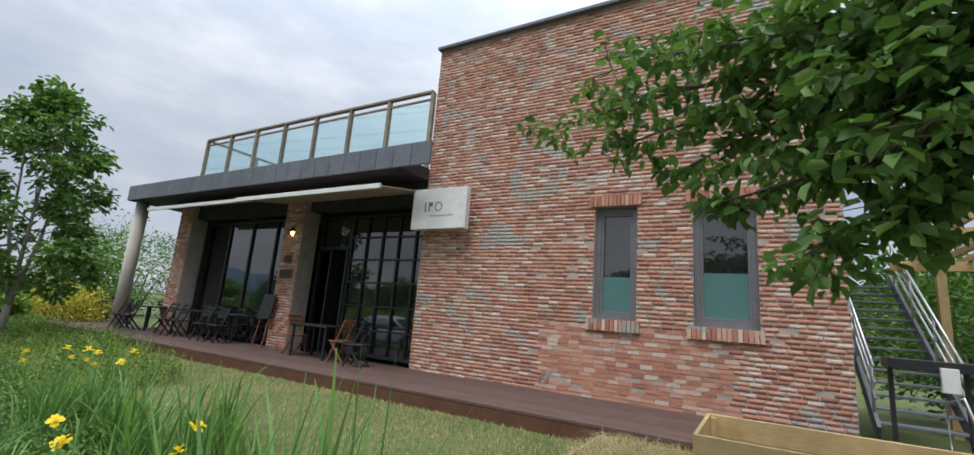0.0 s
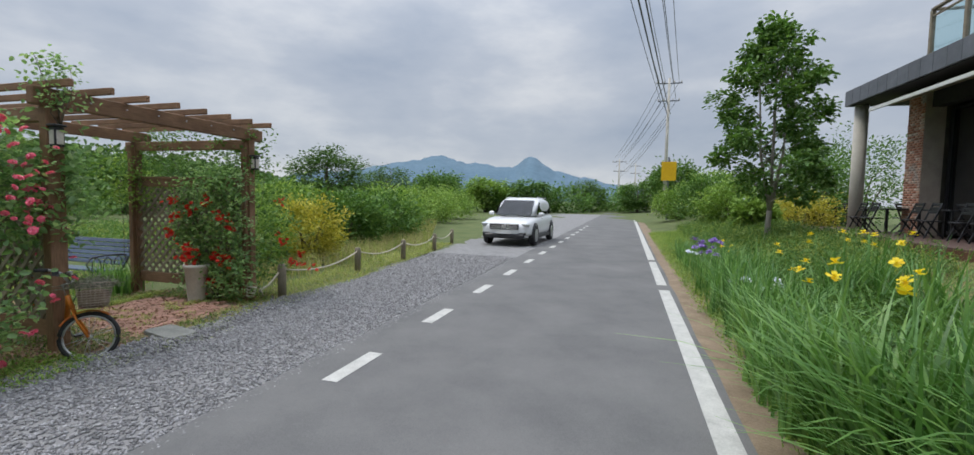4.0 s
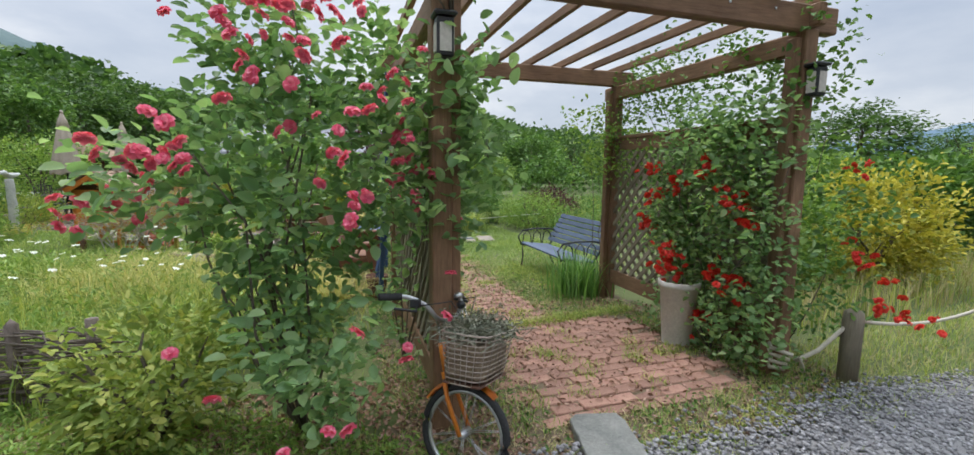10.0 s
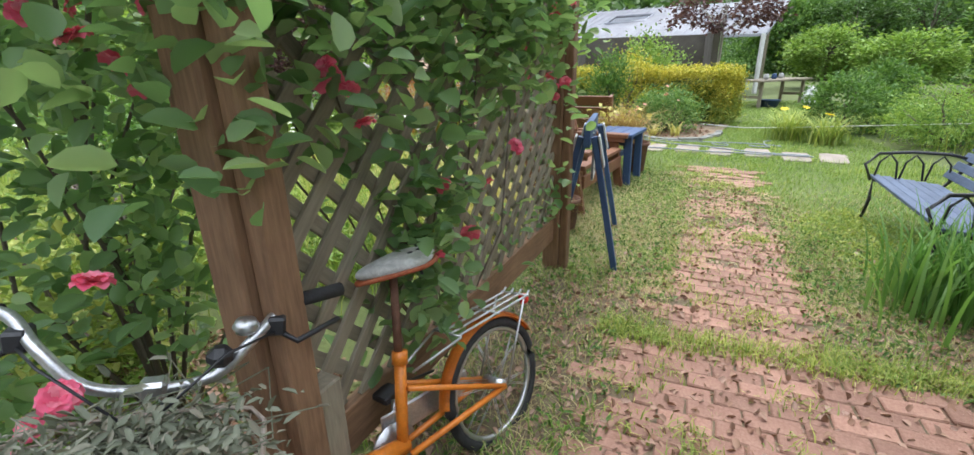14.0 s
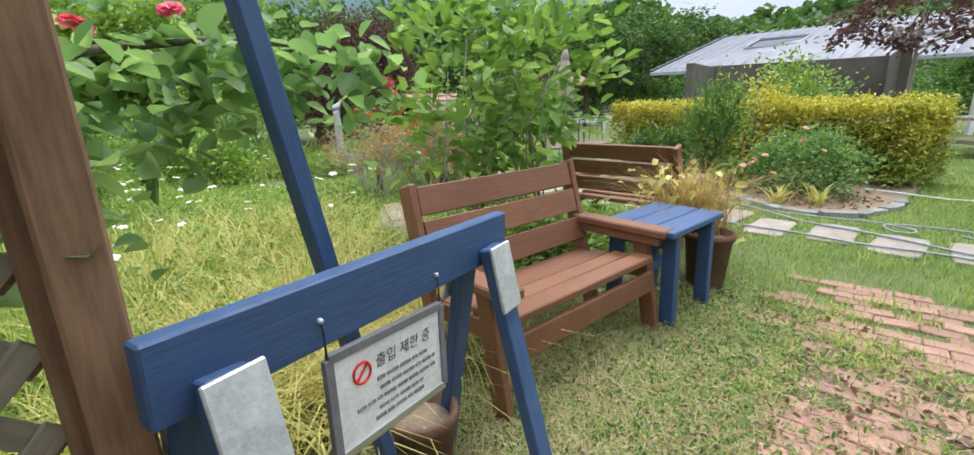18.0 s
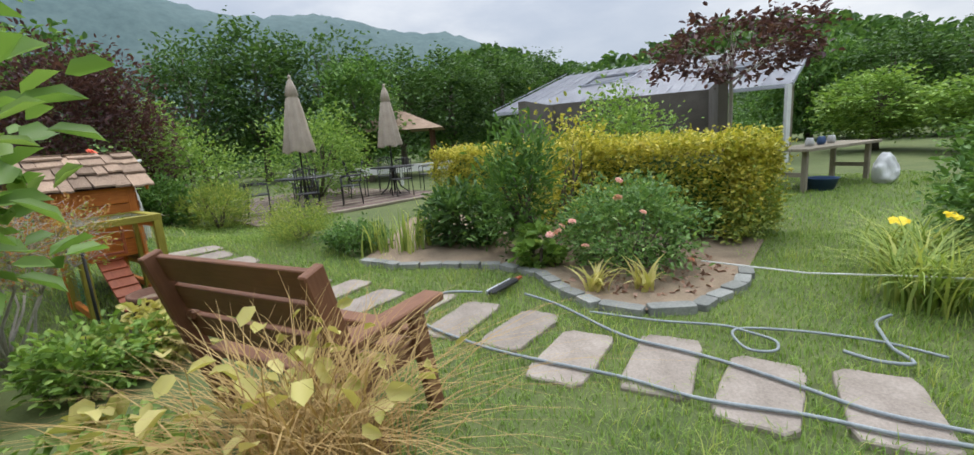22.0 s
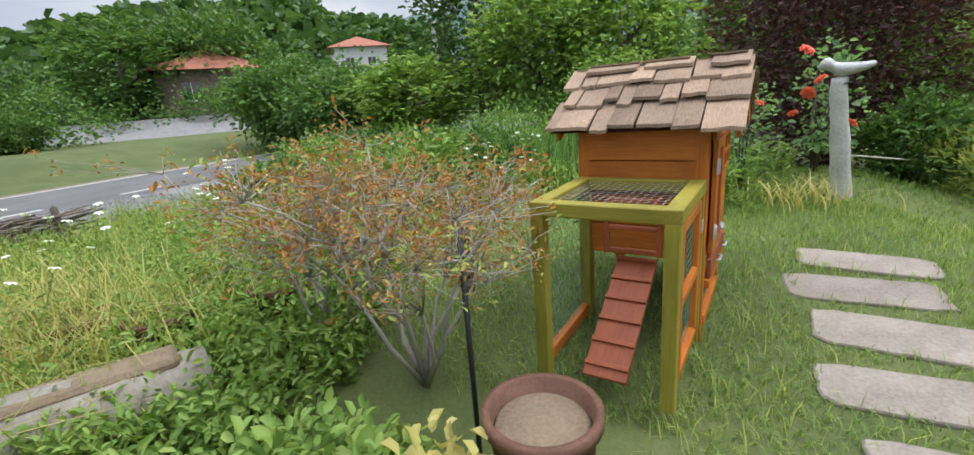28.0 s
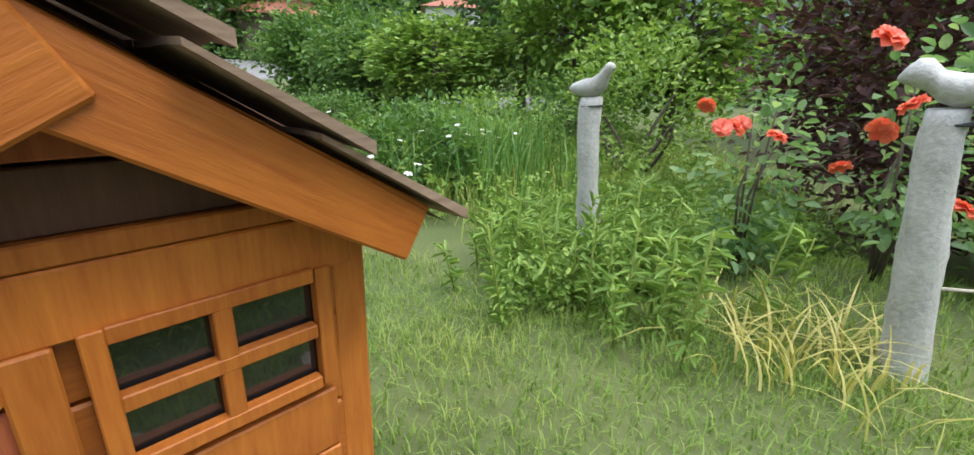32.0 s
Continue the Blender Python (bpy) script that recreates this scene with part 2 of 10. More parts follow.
def brick_material(name, island):
    m, nt, b = shader(name)
    if island:
        o = nt.nodes.new("ShaderNodeNewGeometry").outputs["Random Per Island"]
    else:
        o = nt.nodes.new("ShaderNodeObjectInfo").outputs["Random"]
    col = ramp(nt, o, [(0.0, (0.27, 0.10, 0.065)), (0.22, (0.44, 0.16, 0.095)), (0.5, (0.56, 0.235, 0.145)), (0.7, (0.63, 0.32, 0.22)), (0.86, (0.66, 0.45, 0.35)), (1.0, (0.72, 0.64, 0.56))])
    c = nt.nodes.new("ShaderNodeNewGeometry")
    g = nnode(nt, "TexNoise", Scale=28.0, Detail=6.0, Roughness=0.7)
    nt.links.new(c.outputs["Position"], g.inputs["Vector"])
    col = mix(nt, 0.35, col, ramp(nt, g.outputs["Fac"], [(0.3, (0.16, 0.07, 0.05)), (0.7, (0.6, 0.38, 0.28))]))
    p = nnode(nt, "TexNoise", Scale=1.15, Detail=5.0, Roughness=0.62, Distortion=0.9)
    nt.links.new(c.outputs["Position"], p.inputs["Vector"])
    w = ramp(nt, p.outputs["Fac"], [(0.575, (0, 0, 0)), (0.62, (1, 1, 1))])
    col = mix(nt, w, col, ramp(nt, g.outputs["Fac"], [(0.3, (0.27, 0.25, 0.23)), (0.7, (0.45, 0.42, 0.39))]))
    nt.links.new(col, b.inputs["Base Color"])
    b.inputs["Roughness"].default_value = 0.9
    bump(nt, b, g.outputs["Fac"], 0.6)
    return m


M_BRICK = brick_material("wall_brick", False)
M_BRICKI = brick_material("wall_brick_rows", True)
M_MORTAR = surf("mortar", (0.34, 0.28, 0.24), (0.50, 0.43, 0.38), 4, 60, 0.95, 0.5)
M_PAVER = surf("paver_brick", (0.27, 0.135, 0.10), (0.45, 0.275, 0.205), 4, 70, 0.9, 0.5, vary=0.25)
M_PAVERI = surf("paver_brick_rows", (0.27, 0.135, 0.10), (0.45, 0.275, 0.205), 4, 70, 0.9, 0.5, vary=0.25, island=True)
M_SLAB = surf("concrete_slab", (0.20, 0.165, 0.135), (0.39, 0.335, 0.285), 4, 60, 0.92, 0.45, vary=0.16)
M_STONE = surf("pale_stone", (0.34, 0.34, 0.32), (0.62, 0.62, 0.59), 5, 50, 0.9, 0.7)
M_EDGE = surf("edging_stone", (0.15, 0.16, 0.15), (0.34, 0.34, 0.31), 5, 50, 0.9, 0.7, vary=0.25)
M_DECK = wood("deck_board", (0.085, 0.05, 0.04), (0.16, 0.10, 0.085), 0.7)
M_PERG = wood("pergola_timber", (0.13, 0.068, 0.036), (0.36, 0.21, 0.12), 0.7)
M_PERGL = wood("weathered_lattice", (0.17, 0.145, 0.10), (0.36, 0.31, 0.23), 0.8)
M_BROWN = wood("brown_paint_wood", (0.160, 0.064, 0.032), (0.250, 0.112, 0.058), 0.55, 0.10)
M_BLUE = wood("blue_paint_wood", (0.028, 0.062, 0.155), (0.060, 0.115, 0.235), 0.5, 0.10)
M_BLUEB = wood("blue_grey_bench", (0.05, 0.075, 0.13), (0.13, 0.17, 0.245), 0.55, 0.15)
M_ORANGEW = wood("orange_stain_cedar", (0.36, 0.085, 0.012), (0.66, 0.225, 0.035), 0.45, 0.16)
M_REDW = wood("red_cedar", (0.24, 0.05, 0.022), (0.46, 0.13, 0.05), 0.5, 0.18)
# shade is put into this brown; deck frame, gazebo posts and door share it
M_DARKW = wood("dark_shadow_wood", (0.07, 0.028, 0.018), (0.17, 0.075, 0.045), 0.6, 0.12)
M_OLIVE = wood("olive_wood", (0.20, 0.17, 0.018), (0.40, 0.34, 0.05), 0.6, 0.08)
M_SHAKE = wood("cedar_shake", (0.17, 0.105, 0.068), (0.52, 0.375, 0.265), 0.9, 0.42, (1.4, 30, 12))
M_PINE = wood("pale_pine", (0.42, 0.29, 0.12), (0.66, 0.49, 0.25), 0.65, 0.08)
M_PALEW = wood("pale_weathered_board", (0.25, 0.17, 0.12), (0.46, 0.35, 0.27), 0.8)
M_STEELB = surf("black_metal", (0.012, 0.012, 0.014), (0.03, 0.03, 0.034), 6, 80, 0.42, 0.1, spec=0.5)
M_ALU = surf("brushed_metal", (0.45, 0.46, 0.47), (0.68, 0.69, 0.70), 8, 120, 0.32, 0.1, metal=0.9)
M_GALV = surf("galvanised_plate", (0.45, 0.48, 0.50), (0.72, 0.74, 0.76), 10, 60, 0.45, 0.15, metal=0.5)
M_RUSTP = surf("rusty_pot", (0.085, 0.04, 0.025), (0.20, 0.10, 0.065), 7, 60, 0.8, 0.5)
M_ROOFM = surf("metal_roof_sheet", (0.30, 0.31, 0.36), (0.44, 0.455, 0.50), 2, 30, 0.55, 0.05, metal=0.15)
M_CANVAS = surf("beige_canvas", (0.34, 0.28, 0.22), (0.50, 0.42, 0.34), 4, 90, 0.9, 0.4)
M_WHITE = surf("white_paint", (0.62, 0.62, 0.60), (0.80, 0.80, 0.78), 4, 60, 0.5, 0.1)
M_FASCIA = surf("slate_grey_panel", (0.10, 0.11, 0.13), (0.17, 0.18, 0.205), 3, 40, 0.55, 0.1, vary=0.08)
M_FRAMEG = surf("grey_window_frame", (0.13, 0.13, 0.14), (0.20, 0.20, 0.215), 5, 60, 0.45, 0.1)
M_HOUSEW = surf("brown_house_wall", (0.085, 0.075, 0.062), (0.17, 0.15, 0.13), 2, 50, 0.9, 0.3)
M_CONC = surf("render_wall", (0.46, 0.43, 0.37), (0.64, 0.60, 0.54), 2, 50, 0.9, 0.3)
# near-black in place of the shade indoors and under the balcony
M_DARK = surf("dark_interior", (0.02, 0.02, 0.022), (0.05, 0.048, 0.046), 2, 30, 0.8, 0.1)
M_ORPAINT = surf("orange_bike_paint", (0.60, 0.16, 0.015), (0.78, 0.25, 0.03), 8, 90, 0.35, 0.1, spec=0.5)
M_RUBBER = surf("tyre_rubber", (0.015, 0.015, 0.016), (0.04, 0.04, 0.04), 20, 90, 0.75, 0.3)
M_CAR = surf("white_car_paint", (0.70, 0.71, 0.72), (0.80, 0.81, 0.82), 2, 30, 0.25, 0.0, spec=0.6)
M_ROPE = surf("pale_rope", (0.42, 0.38, 0.30), (0.62, 0.57, 0.47), 20, 90, 0.9, 0.4)
M_HOSE = surf("grey_hose", (0.17, 0.20, 0.22), (0.32, 0.35, 0.36), 8, 60, 0.5, 0.1)
M_FOREST = surf("forest_hill", (0.026, 0.055, 0.024), (0.085, 0.125, 0.055), 0.05, 0.35, 0.95, 1.0)
# the haze of distance is mixed into these two base colours
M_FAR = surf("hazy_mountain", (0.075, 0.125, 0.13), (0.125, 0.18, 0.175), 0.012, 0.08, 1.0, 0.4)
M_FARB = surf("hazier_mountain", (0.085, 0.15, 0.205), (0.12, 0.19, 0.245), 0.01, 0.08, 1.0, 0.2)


def glass(name, tint, rough=0.03):
    m, nt, b = shader(name)
    b.inputs["Base Color"].default_value = rgba(tint)
    b.inputs["Roughness"].default_value = rough
    b.inputs["Metallic"].default_value = 0.0
    b.inputs["Specular IOR Level"].default_value = 0.9
    b.inputs["IOR"].default_value = 1.6
    return m


M_GLASSD = glass("dark_glass", (0.012, 0.014, 0.016))
M_GLASST = glass("teal_film_glass", (0.10, 0.21, 0.21), 0.06)


def clear_glass():
    m, nt, b = shader("clear_panel_glass")
    tr = nnode(nt, "BsdfTransparent", Color=(0.82, 0.93, 0.93, 1))
    gl = nnode(nt, "BsdfGlossy", Color=(0.9, 1, 1, 1), Roughness=0.04)
    x = nt.nodes.new("ShaderNodeMixShader")
    x.inputs[0].default_value = 0.14
    nt.links.new(tr.outputs[0], x.inputs[1])
    nt.links.new(gl.outputs[0], x.inputs[2])
    nt.links.new(x.outputs[0], nt.nodes["Material Output"].inputs[0])
    return m


M_GLASSC = clear_glass()

# ---- building blocks ----
RNG = np.random.default_rng(7)


def thing(name, m, label, category, group="", kind=""):
    ob = new(name)
    ob.empty_display_size = 0.1
    m = m.copy()
    if m.translation.z == 0 and m.translation.length > 0 and kind == "":
        m.translation.z = float(dip(m.translation.x, m.translation.y))
    ob.matrix_world = m
    return tagged(ob, label, category, group, kind)


def finish(name, me, material, parent=None, label="", smooth=False):
    if not me.materials and material:
        me.materials.append(material)
    if smooth:
        me.polygons.foreach_set("use_smooth", [True] * len(me.polygons))
    ob = new(name, me)
    if parent:
        ob.parent = parent
    if label:
        ob["label"] = label
    return ob


def part(name, bm, material, parent, label="", smooth=False):
    """Links a bmesh as one mesh object under a thing or a part."""
    bmesh.ops.recalc_face_normals(bm, faces=bm.faces)
    me = bpy.data.meshes.new(name)
    bm.to_mesh(me)
    bm.free()
    return finish(name, me, material, parent, label, smooth)


def data_part(name, v, f, material, parent=None, label="", smooth=False):
    me = bpy.data.meshes.new(name)
    me.from_pydata(np.asarray(v).tolist(), [], f if isinstance(f, list) else np.asarray(f).tolist())
    me.update()
    return finish(name, me, material, parent, label, smooth)


def box(bm, centre, size, m=None, bevel=0.004):
    r = bmesh.ops.create_cube(bm, size=1.0, matrix=Matrix.Translation(centre) @ (m or Matrix()) @ Matrix.Diagonal((*size, 1)))
    if bevel:
        es = list({ed for vv in r["verts"] for ed in vv.link_edges})
        bmesh.ops.bevel(bm, geom=es, offset=bevel, segments=1, affect="EDGES", clamp_overlap=True)
    return bm


def one_box(name, centre, size, material, parent, m=None, bevel=0.004, label=""):
    return part(name, box(bmesh.new(), centre, size, m, bevel), material, parent, label)


def beam(bm, a, b, w, h, bevel=0.004, up=(0, 0, 1)):
    """A plank from a to b: w across, h along up."""
    a, b = Vector(a), Vector(b)
    d = (b - a).normalized()
    s = d.cross(Vector(up)).normalized() if abs(d.dot(Vector(up))) < 0.99 else Vector((1, 0, 0))
    t = s.cross(d).normalized()
    m = Matrix((s, t, d)).transposed().to_4x4()
    return box(bm, (a + b) / 2, (w, h, (b - a).length), m, bevel)


def one_beam(name, a, b, w, h, material, parent, bevel=0.004, label="", up=(0, 0, 1)):
    """A plank as a part of its own, its grain along its length."""
    a, b = Vector(a), Vector(b)
    d = (b - a).normalized()
    s = d.cross(Vector(up)).normalized() if abs(d.dot(Vector(up))) < 0.99 else Vector((1, 0, 0))
    t = s.cross(d).normalized()
    ob = part(name, box(bmesh.new(), (0, 0, 0), (w, h, (b - a).length), None, bevel), material, parent, label)
    ob.matrix_basis = Matrix.Translation((a + b) / 2) @ Matrix((s, t, d)).transposed().to_4x4()
    return ob


def tube_data(pts, radii, sides=8, closed=False, caps=True):
    pts = [Vector(p) for p in pts]
    n = len(pts)
    if isinstance(radii, (int, float)):
        radii = [radii] * n
    v, f = [], []
    ref = Vector((0, 0, 1))
    for i, p in enumerate(pts):
        a = pts[i - 1] if (i > 0 or closed) else p
        b = pts[(i + 1) % n] if (i < n - 1 or closed) else p
        d = (b - a).normalized()
        s = d.cross(ref)
        if s.length < 0.1:
            s = d.cross(Vector((1, 0, 0)))
        s.normalize()
        t = s.cross(d)
        for k in range(sides):
            q = 2 * math.pi * k / sides
            v.append(p + (s * math.cos(q) + t * math.sin(q)) * radii[i])
    for i in range(n if closed else n - 1):
        j = (i + 1) % n
        for k in range(sides):
            l = (k + 1) % sides
            f.append((i * sides + k, i * sides + l, j * sides + l, j * sides + k))
    if caps and not closed:
        f.append(tuple(range(sides))[::-1])
        f.append(tuple(range((n - 1) * sides, n * sides)))
    return [tuple(p) for p in v], f


def tube(name, pts, radii, material, parent=None, sides=8, closed=False, label=""):
    v, f = tube_data(pts, radii, sides, closed)
    return data_part(name, v, f, material, parent, label, True)


def joined(lists):
    v, f = [], []
    for a, b in lists:
        o = len(v)
        v += a
        f += [tuple(i + o for i in q) for q in b]
    return v, f


def lathe(name, profile, material, parent, sides=24, label="", at=(0, 0, 0)):
    """A turned body from (radius, height) pairs."""
    v, f = [], []
    for r, z in profile:
        for k in range(sides):
            q = 2 * math.pi * k / sides
            v.append((at[0] + r * math.cos(q), at[1] + r * math.sin(q), at[2] + z))
    for i in range(len(profile) - 1):
        for k in range(sides):
            l = (k + 1) % sides
            f.append((i * sides + k, i * sides + l, (i + 1) * sides + l, (i + 1) * sides + k))
    f.append(tuple(range(sides))[::-1])
    f.append(tuple(range((len(profile) - 1) * sides, len(profile) * sides)))
    return data_part(name, v, f, material, parent, label, True)


def unit(a):
    return a / (np.linalg.norm(a, axis=1, keepdims=True) + 1e-9)


def leaf_arrays(p, d, up, length, width, fold=0.25, oval=False):
    """Folded pointed or oval leaves at p along d; up roughly their upper side."""
    s = unit(np.cross(d, up))
    t = np.cross(s, d)
    L, W = length[:, None], width[:, None]
    if oval:
        half = [(0.14, 0.34, 0.6), (0.42, 0.5, 1.0), (0.74, 0.40, 0.8), (0.93, 0.17, 0.3)]
        sides = [[p + d * L * a + s * W * b * k + t * (W * fold * c - L * 0.12 * a * a) for a, b, c in half] for k in (1, -1)]
        v = np.stack([p, *sides[0], p + d * L - t * L * 0.14, *sides[1][::-1]], 1).reshape(-1, 3)
        i = np.arange(len(p))[:, None] * 10
        f = np.concatenate([i + [0, 1, 2, 3, 4, 5], i + [0, 5, 6, 7, 8, 9]], 1).reshape(-1, 6)
        return v, f
    base = p
    tip = p + d * L - t * L * 0.12
    a1, b1 = p + d * L * 0.26 + s * W * 0.47 + t * W * fold, p + d * L * 0.26 - s * W * 0.47 + t * W * fold
    a2, b2 = p + d * L * 0.74 + s * W * 0.44 + t * W * fold, p + d * L * 0.74 - s * W * 0.44 + t * W * fold
    n = len(p)
    v = np.stack([base, a1, a2, tip, b2, b1], 1).reshape(-1, 3)
    i = np.arange(n)[:, None] * 6
    f = np.concatenate([i + [0, 1, 2, 3], i + [0, 3, 4, 5]], 1).reshape(-1, 4)
    return v, f


def mesh_quads(name, v, f, material, parent=None, label=""):
    me = bpy.data.meshes.new(name)
    v = np.asarray(v, dtype=np.float32)
    f = np.asarray(f, dtype=np.int32)
    k = f.shape[1]
    me.vertices.add(len(v))
    me.vertices.foreach_set("co", v.ravel())
    me.loops.add(f.size)
    me.loops.foreach_set("vertex_index", f.ravel())
    me.polygons.add(len(f))
    me.polygons.foreach_set("loop_start", np.arange(0, f.size, k, dtype=np.int32))
    me.update(calc_edges=True)
    me.validate()
    return finish(name, me, material, parent, label)


OVAL = {M_ROSEL, M_MAROON}


def leaves(name, p, size, material, parent=None, label="", out=None, rise=0.3, aspect=0.55, jitter=0.35, fold=0.25):
    """Leaves at the points p, growing along out with scatter."""
    p = np.asarray(p, float)
    n = len(p)
    d = RNG.normal(size=(n, 3))
    if out is not None:
        d = d * 0.75 + unit(np.asarray(out, float)) * 0.8
    d[:, 2] = d[:, 2] * 0.6 + rise
    d = unit(d)
    up = unit(RNG.normal(size=(n, 3)) * 0.45 + [0, 0, 1])
    L = size * (1 + jitter * RNG.uniform(-1, 1, n))
    v, f = leaf_arrays(p, d, up, L, L * aspect, fold, material in OVAL)
    return mesh_quads(name, v, f, material, parent, label)


def clump_points(centre, radii, clumps, per, spread, hollow=0.55, squash=1.0, floor=None):
    """Points in clumps over an uneven ellipsoid."""
    c = unit(RNG.normal(size=(clumps, 3)))
    r = RNG.uniform(hollow, 1.0, (clumps, 1)) ** 0.6
    c = c * r * np.asarray(radii) * RNG.uniform(0.82, 1.12, (clumps, 1)) + np.asarray(centre)
    p = np.repeat(c, per, 0) + RNG.normal(size=(clumps * per, 3)) * spread * np.array([1, 1, squash])
    if floor is not None:
        p = p[p[:, 2] > floor]
    return p


def crown(name, centre, radii, clumps, per, spread, size, material, parent=None, label="", hollow=0.55, rise=0.1, aspect=0.55, floor=None):
    p = clump_points(centre, radii, clumps, per, spread, hollow, 0.8, floor)
    return leaves(name, p, size, material, parent, label, p - np.asarray(centre), rise, aspect)


def blade_arrays(p, height, width, lean, segs=3):
    """Tapered bending blades rooted at p."""
    n = len(p)
    q = RNG.uniform(0, 2 * math.pi, n)
    d = np.stack([np.cos(q), np.sin(q), np.zeros(n)], 1)
    s = np.stack([-np.sin(q), np.cos(q), np.zeros(n)], 1)
    rows = []
    for k in range(segs + 1):
        u = k / segs
        c = p + d * (lean * height * u ** 2.0)[:, None] + np.array([0, 0, 1.0]) * (height * (u - 0.35 * lean * u ** 3))[:, None]
        w = (width * (1 - 0.93 * u ** 1.6) * 0.5)[:, None]
        rows += [c + s * w, c - s * w]
    v = np.stack(rows, 1).reshape(-1, 3)
    m = 2 * (segs + 1)
    i = np.arange(n)[:, None] * m
    f = np.concatenate([i + [2 * k, 2 * k + 1, 2 * k + 3, 2 * k + 2] for k in range(segs)], 1).reshape(-1, 4)
    return v, f


def blades(name, p, h, w, material, parent=None, label="", lean=(0.1, 0.6), segs=3, jitter=0.35):
    p = np.asarray(p, float)
    n = len(p)
    hh = h * (1 + jitter * RNG.uniform(-1, 1, n))
    v, f = blade_arrays(p, hh, w * RNG.uniform(0.7, 1.2, n), RNG.uniform(*lean, n), segs)
    return mesh_quads(name, v, f, material, parent, label)


def inside(poly, x, y):
    r = np.zeros(len(x), bool)
    n = len(poly)
    for i in range(n):
        (x0, y0), (x1, y1) = poly[i], poly[i - 1]
        c = ((y0 > y) != (y1 > y)) & (x < (x1 - x0) * (y - y0) / (y1 - y0 + 1e-12) + x0)
        r ^= c
    return r


def scatter(poly, n):
    """n random places in a plan polygon."""
    a = np.array(poly)
    lo, hi = a.min(0), a.max(0)
    out = np.zeros((0, 2))
    while len(out) < n:
        q = RNG.uniform(lo, hi, (2 * n + 16, 2))
        out = np.concatenate([out, q[inside(poly, q[:, 0], q[:, 1])]])
    return out[:n]

# ---- ground, road, gravel ----


def smooth(a):
    a = np.clip(a, 0, 1)
    return a * a * (3 - 2 * a)


def across(x, y):
    """Metres from the road's edge line, towards the cafe."""
    return 0.527 * x + 0.85 * y - 0.12


def road_point(u, s, z=0.0):
    """u along the road, s across it."""
    s = s + 0.12
    return (-0.85 * u + 0.527 * s, 0.527 * u + 0.85 * s, z)


def dip(x, y):
    """The garden sinks a little behind the pergola and rises again at the coop."""
    x, y = np.asarray(x, float), np.asarray(y, float)
    b = -0.085 * smooth((-3.3 - y) / 1.8) * smooth((-5.4 - x) / 1.0) * smooth((y + 15.5) / 2.5) * smooth((x + 14.5) / 2.0)
    q = (x + 8.0) * 0.85 - (y + 12.4) * 0.52
    return b + 0.19 * smooth((q - 0.3) / 2.0) * smooth(1.6 - np.hypot(x + 6.1, y + 13.0) / 1.6)


def gz(x, y):
    """Height of the ground: level in the garden, rising to the cafe's deck."""
    x, y = np.asarray(x, float), np.asarray(y, float)
    s = across(x, y)
    h = 0.66 * smooth((s - 0.6) / 4.4)
    h = h + 0.34 * np.exp(-((x + 4.2) ** 2 + (y + 15.0) ** 2) / 0.95 ** 2)
    h = h - 0.045 * (smooth((s + 6.6) / 0.6) - smooth((s - 0.35) / 0.4))
    return h + dip(x, y)


def ground_points(xy, lift=0.0):
    xy = np.asarray(xy, float)
    return np.column_stack([xy, gz(xy[:, 0], xy[:, 1]) + lift])


def axis_steps():
    a = np.concatenate([-np.geomspace(28, 900, 22)[::-1], np.arange(-27, 27.01, 0.45), np.geomspace(28, 900, 22)])
    return a


gx, gy = axis_steps() - 5, axis_steps() - 5
GX, GY = np.meshgrid(gx, gy, indexing="ij")
GZ = gz(GX, GY) + 0.012 * np.sin(GX * 2.1 + 1.3 * np.sin(GY)) * np.cos(GY * 1.7)
gi = np.arange(GX.size).reshape(GX.shape)
gf = np.stack([gi[:-1, :-1], gi[1:, :-1], gi[1:, 1:], gi[:-1, 1:]], -1).reshape(-1, 4)
ground = mesh_quads("ground", np.stack([GX, GY, GZ], -1).reshape(-1, 3), gf, M_GRASS)
tagged(ground, "grassy ground with worn dry patches", "ground", kind="structure")


def ribbon(name, u0, u1, left, right, z, material, steps=90, cols=6, label="", category=""):
    """A sheet along the road between two borders given as functions of u."""
    v, f = [], []
    us = np.linspace(u0, u1, steps)
    for u in us:
        a, b = left(u), right(u)
        for k in range(cols + 1):
            v.append(road_point(u, a + (b - a) * k / cols, z))
    for i in range(steps - 1):
        for k in range(cols):
            q = i * (cols + 1) + k
            f.append((q, q + cols + 1, q + cols + 2, q + 1))
    ob = data_part(name, v, f, material)
    return tagged(ob, label, category, kind="structure")


def wob(u, k, amp):
    return amp * noise.noise(Vector((u * 0.9, k, 0.3))) + 0.4 * amp * noise.noise(Vector((u * 3.7, k, 4.3)))


def gravel_edge(u):
    base = -5.85 - 0.95 * float(smooth((2.2 - u) / 2.5)) - 0.09 * max(0.0, u - 6)
    return base + wob(u, 2.0, 0.22)


